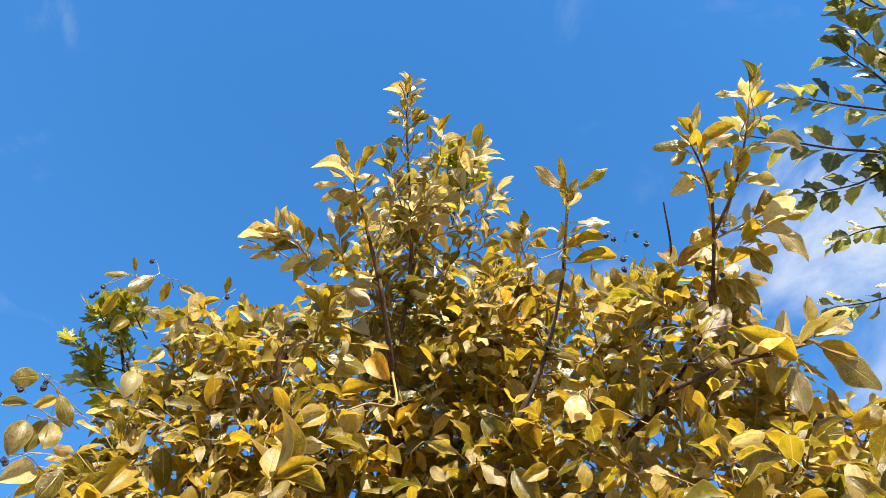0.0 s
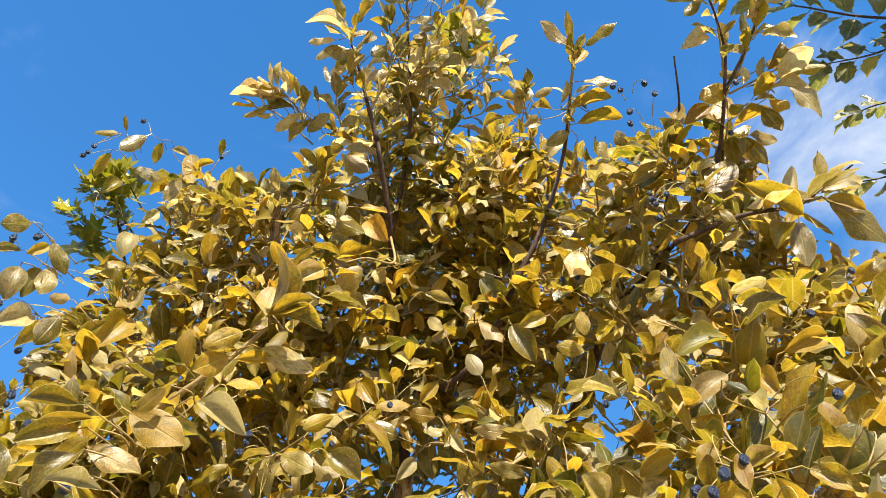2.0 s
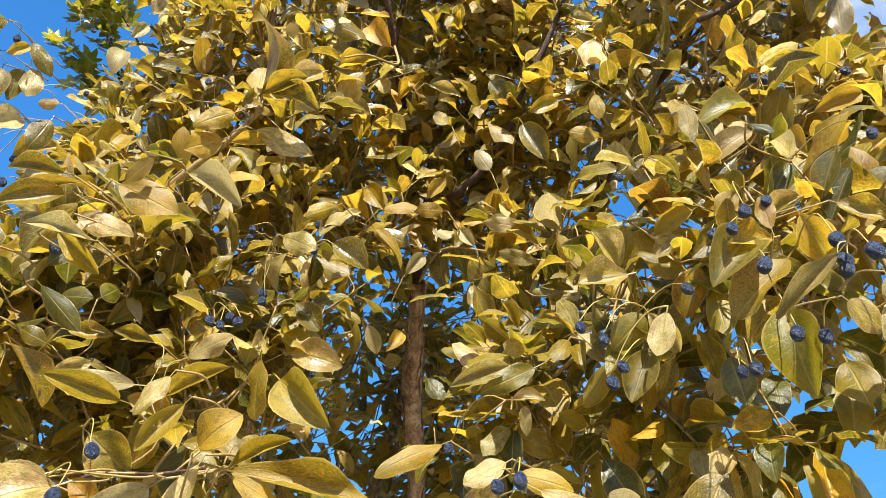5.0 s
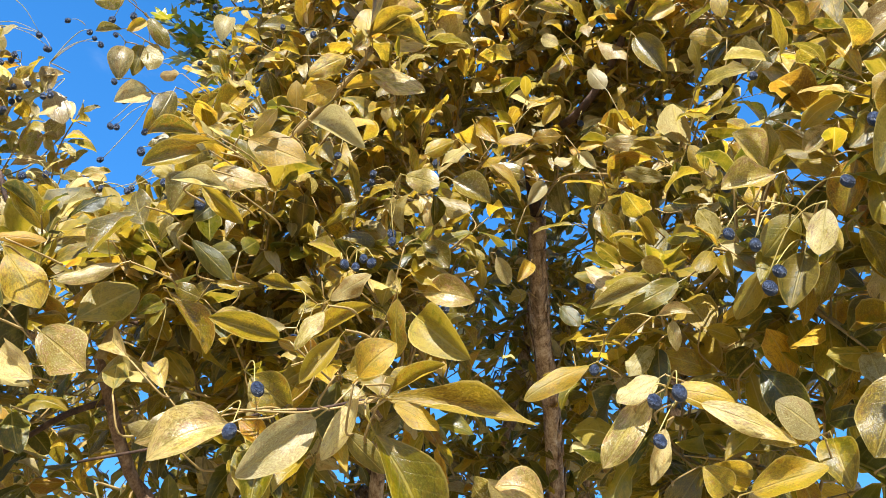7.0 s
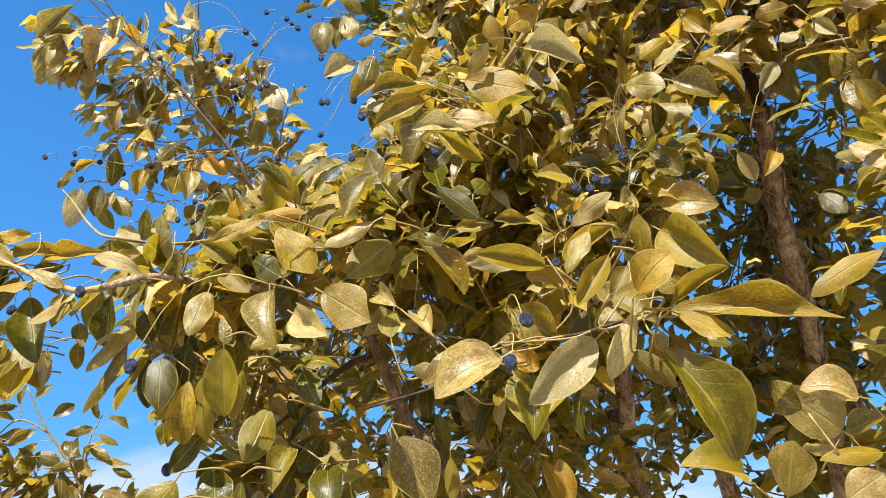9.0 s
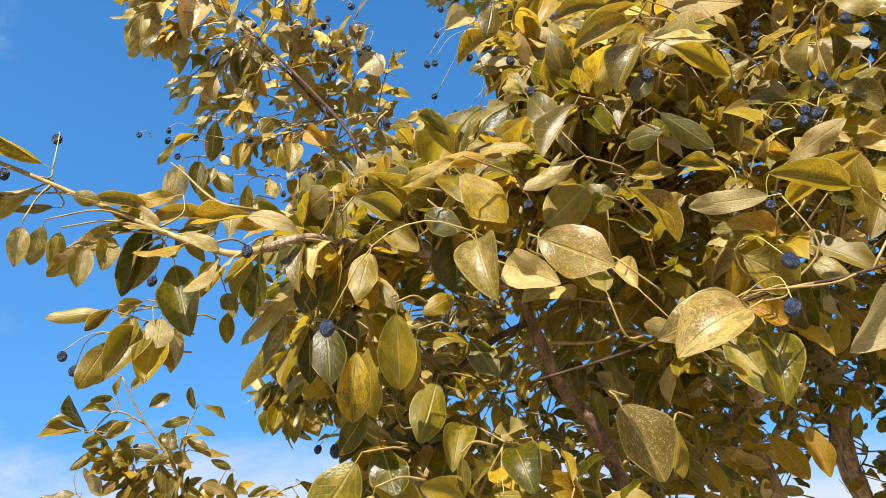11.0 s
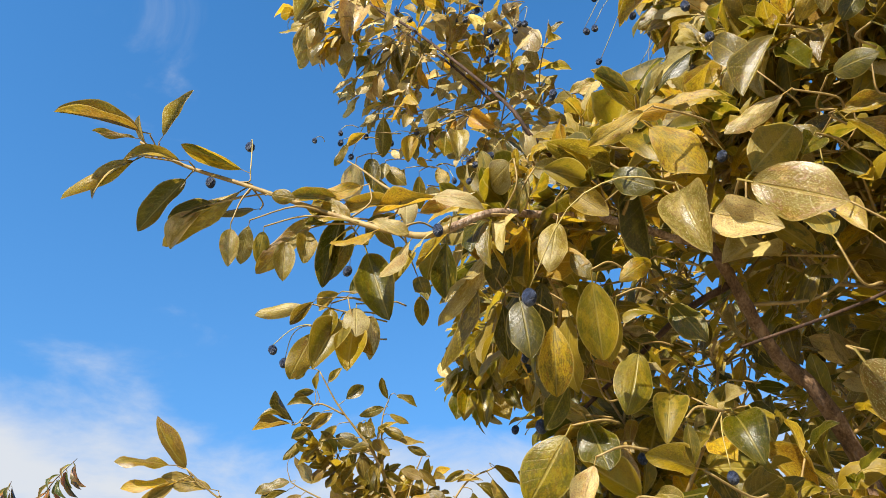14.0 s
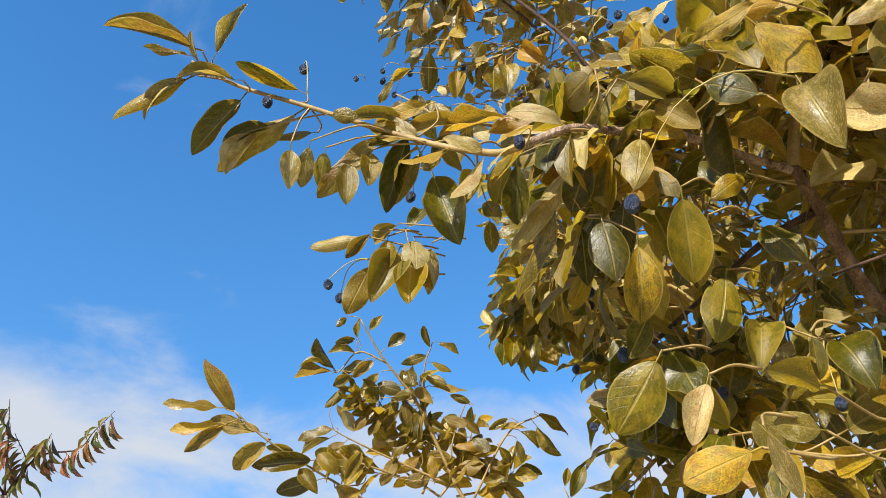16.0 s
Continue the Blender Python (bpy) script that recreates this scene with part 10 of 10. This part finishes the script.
# ---- the yellow maple behind ----
maple = thing("maple_tree", "bright yellow-green maple showing behind the crown", "tree", (-0.9, 3.6, 0))
lobes = Foliage(LOBED_SHAPES, [foliage_yellow], 51, bark_dark, maple.location)
limb("trunk", [(-0.900, 3.600, -0.050), (-0.880, 3.400, 1.300), (-0.800, 2.600, 2.600), (-0.404, 1.841, 3.497)], 0.0400, 0.0120, bark, 7, 0.1, maple)
limb("branch", [(-0.820, 2.800, 2.300), (-1.039, 1.605, 3.309)], 0.0110, 0.0040, bark_dark, 7, 0.1, maple)
limb("branch", [(-0.404, 1.841, 3.497), (0.029, 1.369, 3.894)], 0.0110, 0.0030, bark_dark, 7, 0.1, maple)
lobes.shoot([(-0.980, 1.724, 3.230), (-1.039, 1.605, 3.309), (-1.058, 1.493, 3.395)], 8, 0.075, 0.25, 1.00, 0.20, 0.0030)
lobes.shoot([(-1.014, 1.664, 3.269), (-1.102, 1.609, 3.264), (-1.161, 1.538, 3.289)], 7, 0.075, 0.25, 1.00, 0.20, 0.0030)
lobes.shoot([(-0.980, 1.724, 3.230), (-1.083, 1.677, 3.210), (-1.129, 1.612, 3.242)], 7, 0.075, 0.25, 1.00, 0.20, 0.0030)
lobes.shoot([(-1.001, 1.643, 3.298), (-1.064, 1.545, 3.348), (-1.108, 1.491, 3.365)], 7, 0.075, 0.25, 1.00, 0.20, 0.0030)
lobes.shoot([(-0.973, 1.600, 3.354), (-1.006, 1.536, 3.391), (-1.022, 1.490, 3.419)], 6, 0.075, 0.25, 1.00, 0.20, 0.0030)
lobes.shoot([(-0.003, 1.489, 3.820), (0.029, 1.369, 3.894), (0.030, 1.246, 3.961)], 8, 0.075, 0.25, 1.00, 0.20, 0.0030)
lobes.shoot([(-0.002, 1.455, 3.842), (0.069, 1.369, 3.893), (0.080, 1.299, 3.932)], 7, 0.075, 0.25, 1.00, 0.20, 0.0030)
lobes.shoot([(-0.003, 1.472, 3.831), (-0.021, 1.368, 3.894), (-0.010, 1.281, 3.943)], 7, 0.075, 0.25, 1.00, 0.20, 0.0030)
lobes.shoot([(-0.403, 1.897, 3.442), (-0.424, 1.810, 3.521), (-0.483, 1.714, 3.592)], 8, 0.075, 0.25, 1.00, 0.20, 0.0030)
lobes.shoot([(-0.325, 1.932, 3.422), (-0.307, 1.851, 3.506), (-0.327, 1.791, 3.558)], 6, 0.075, 0.25, 1.00, 0.20, 0.0030)
lobes.finish(maple, "foliage", "twig_wood")
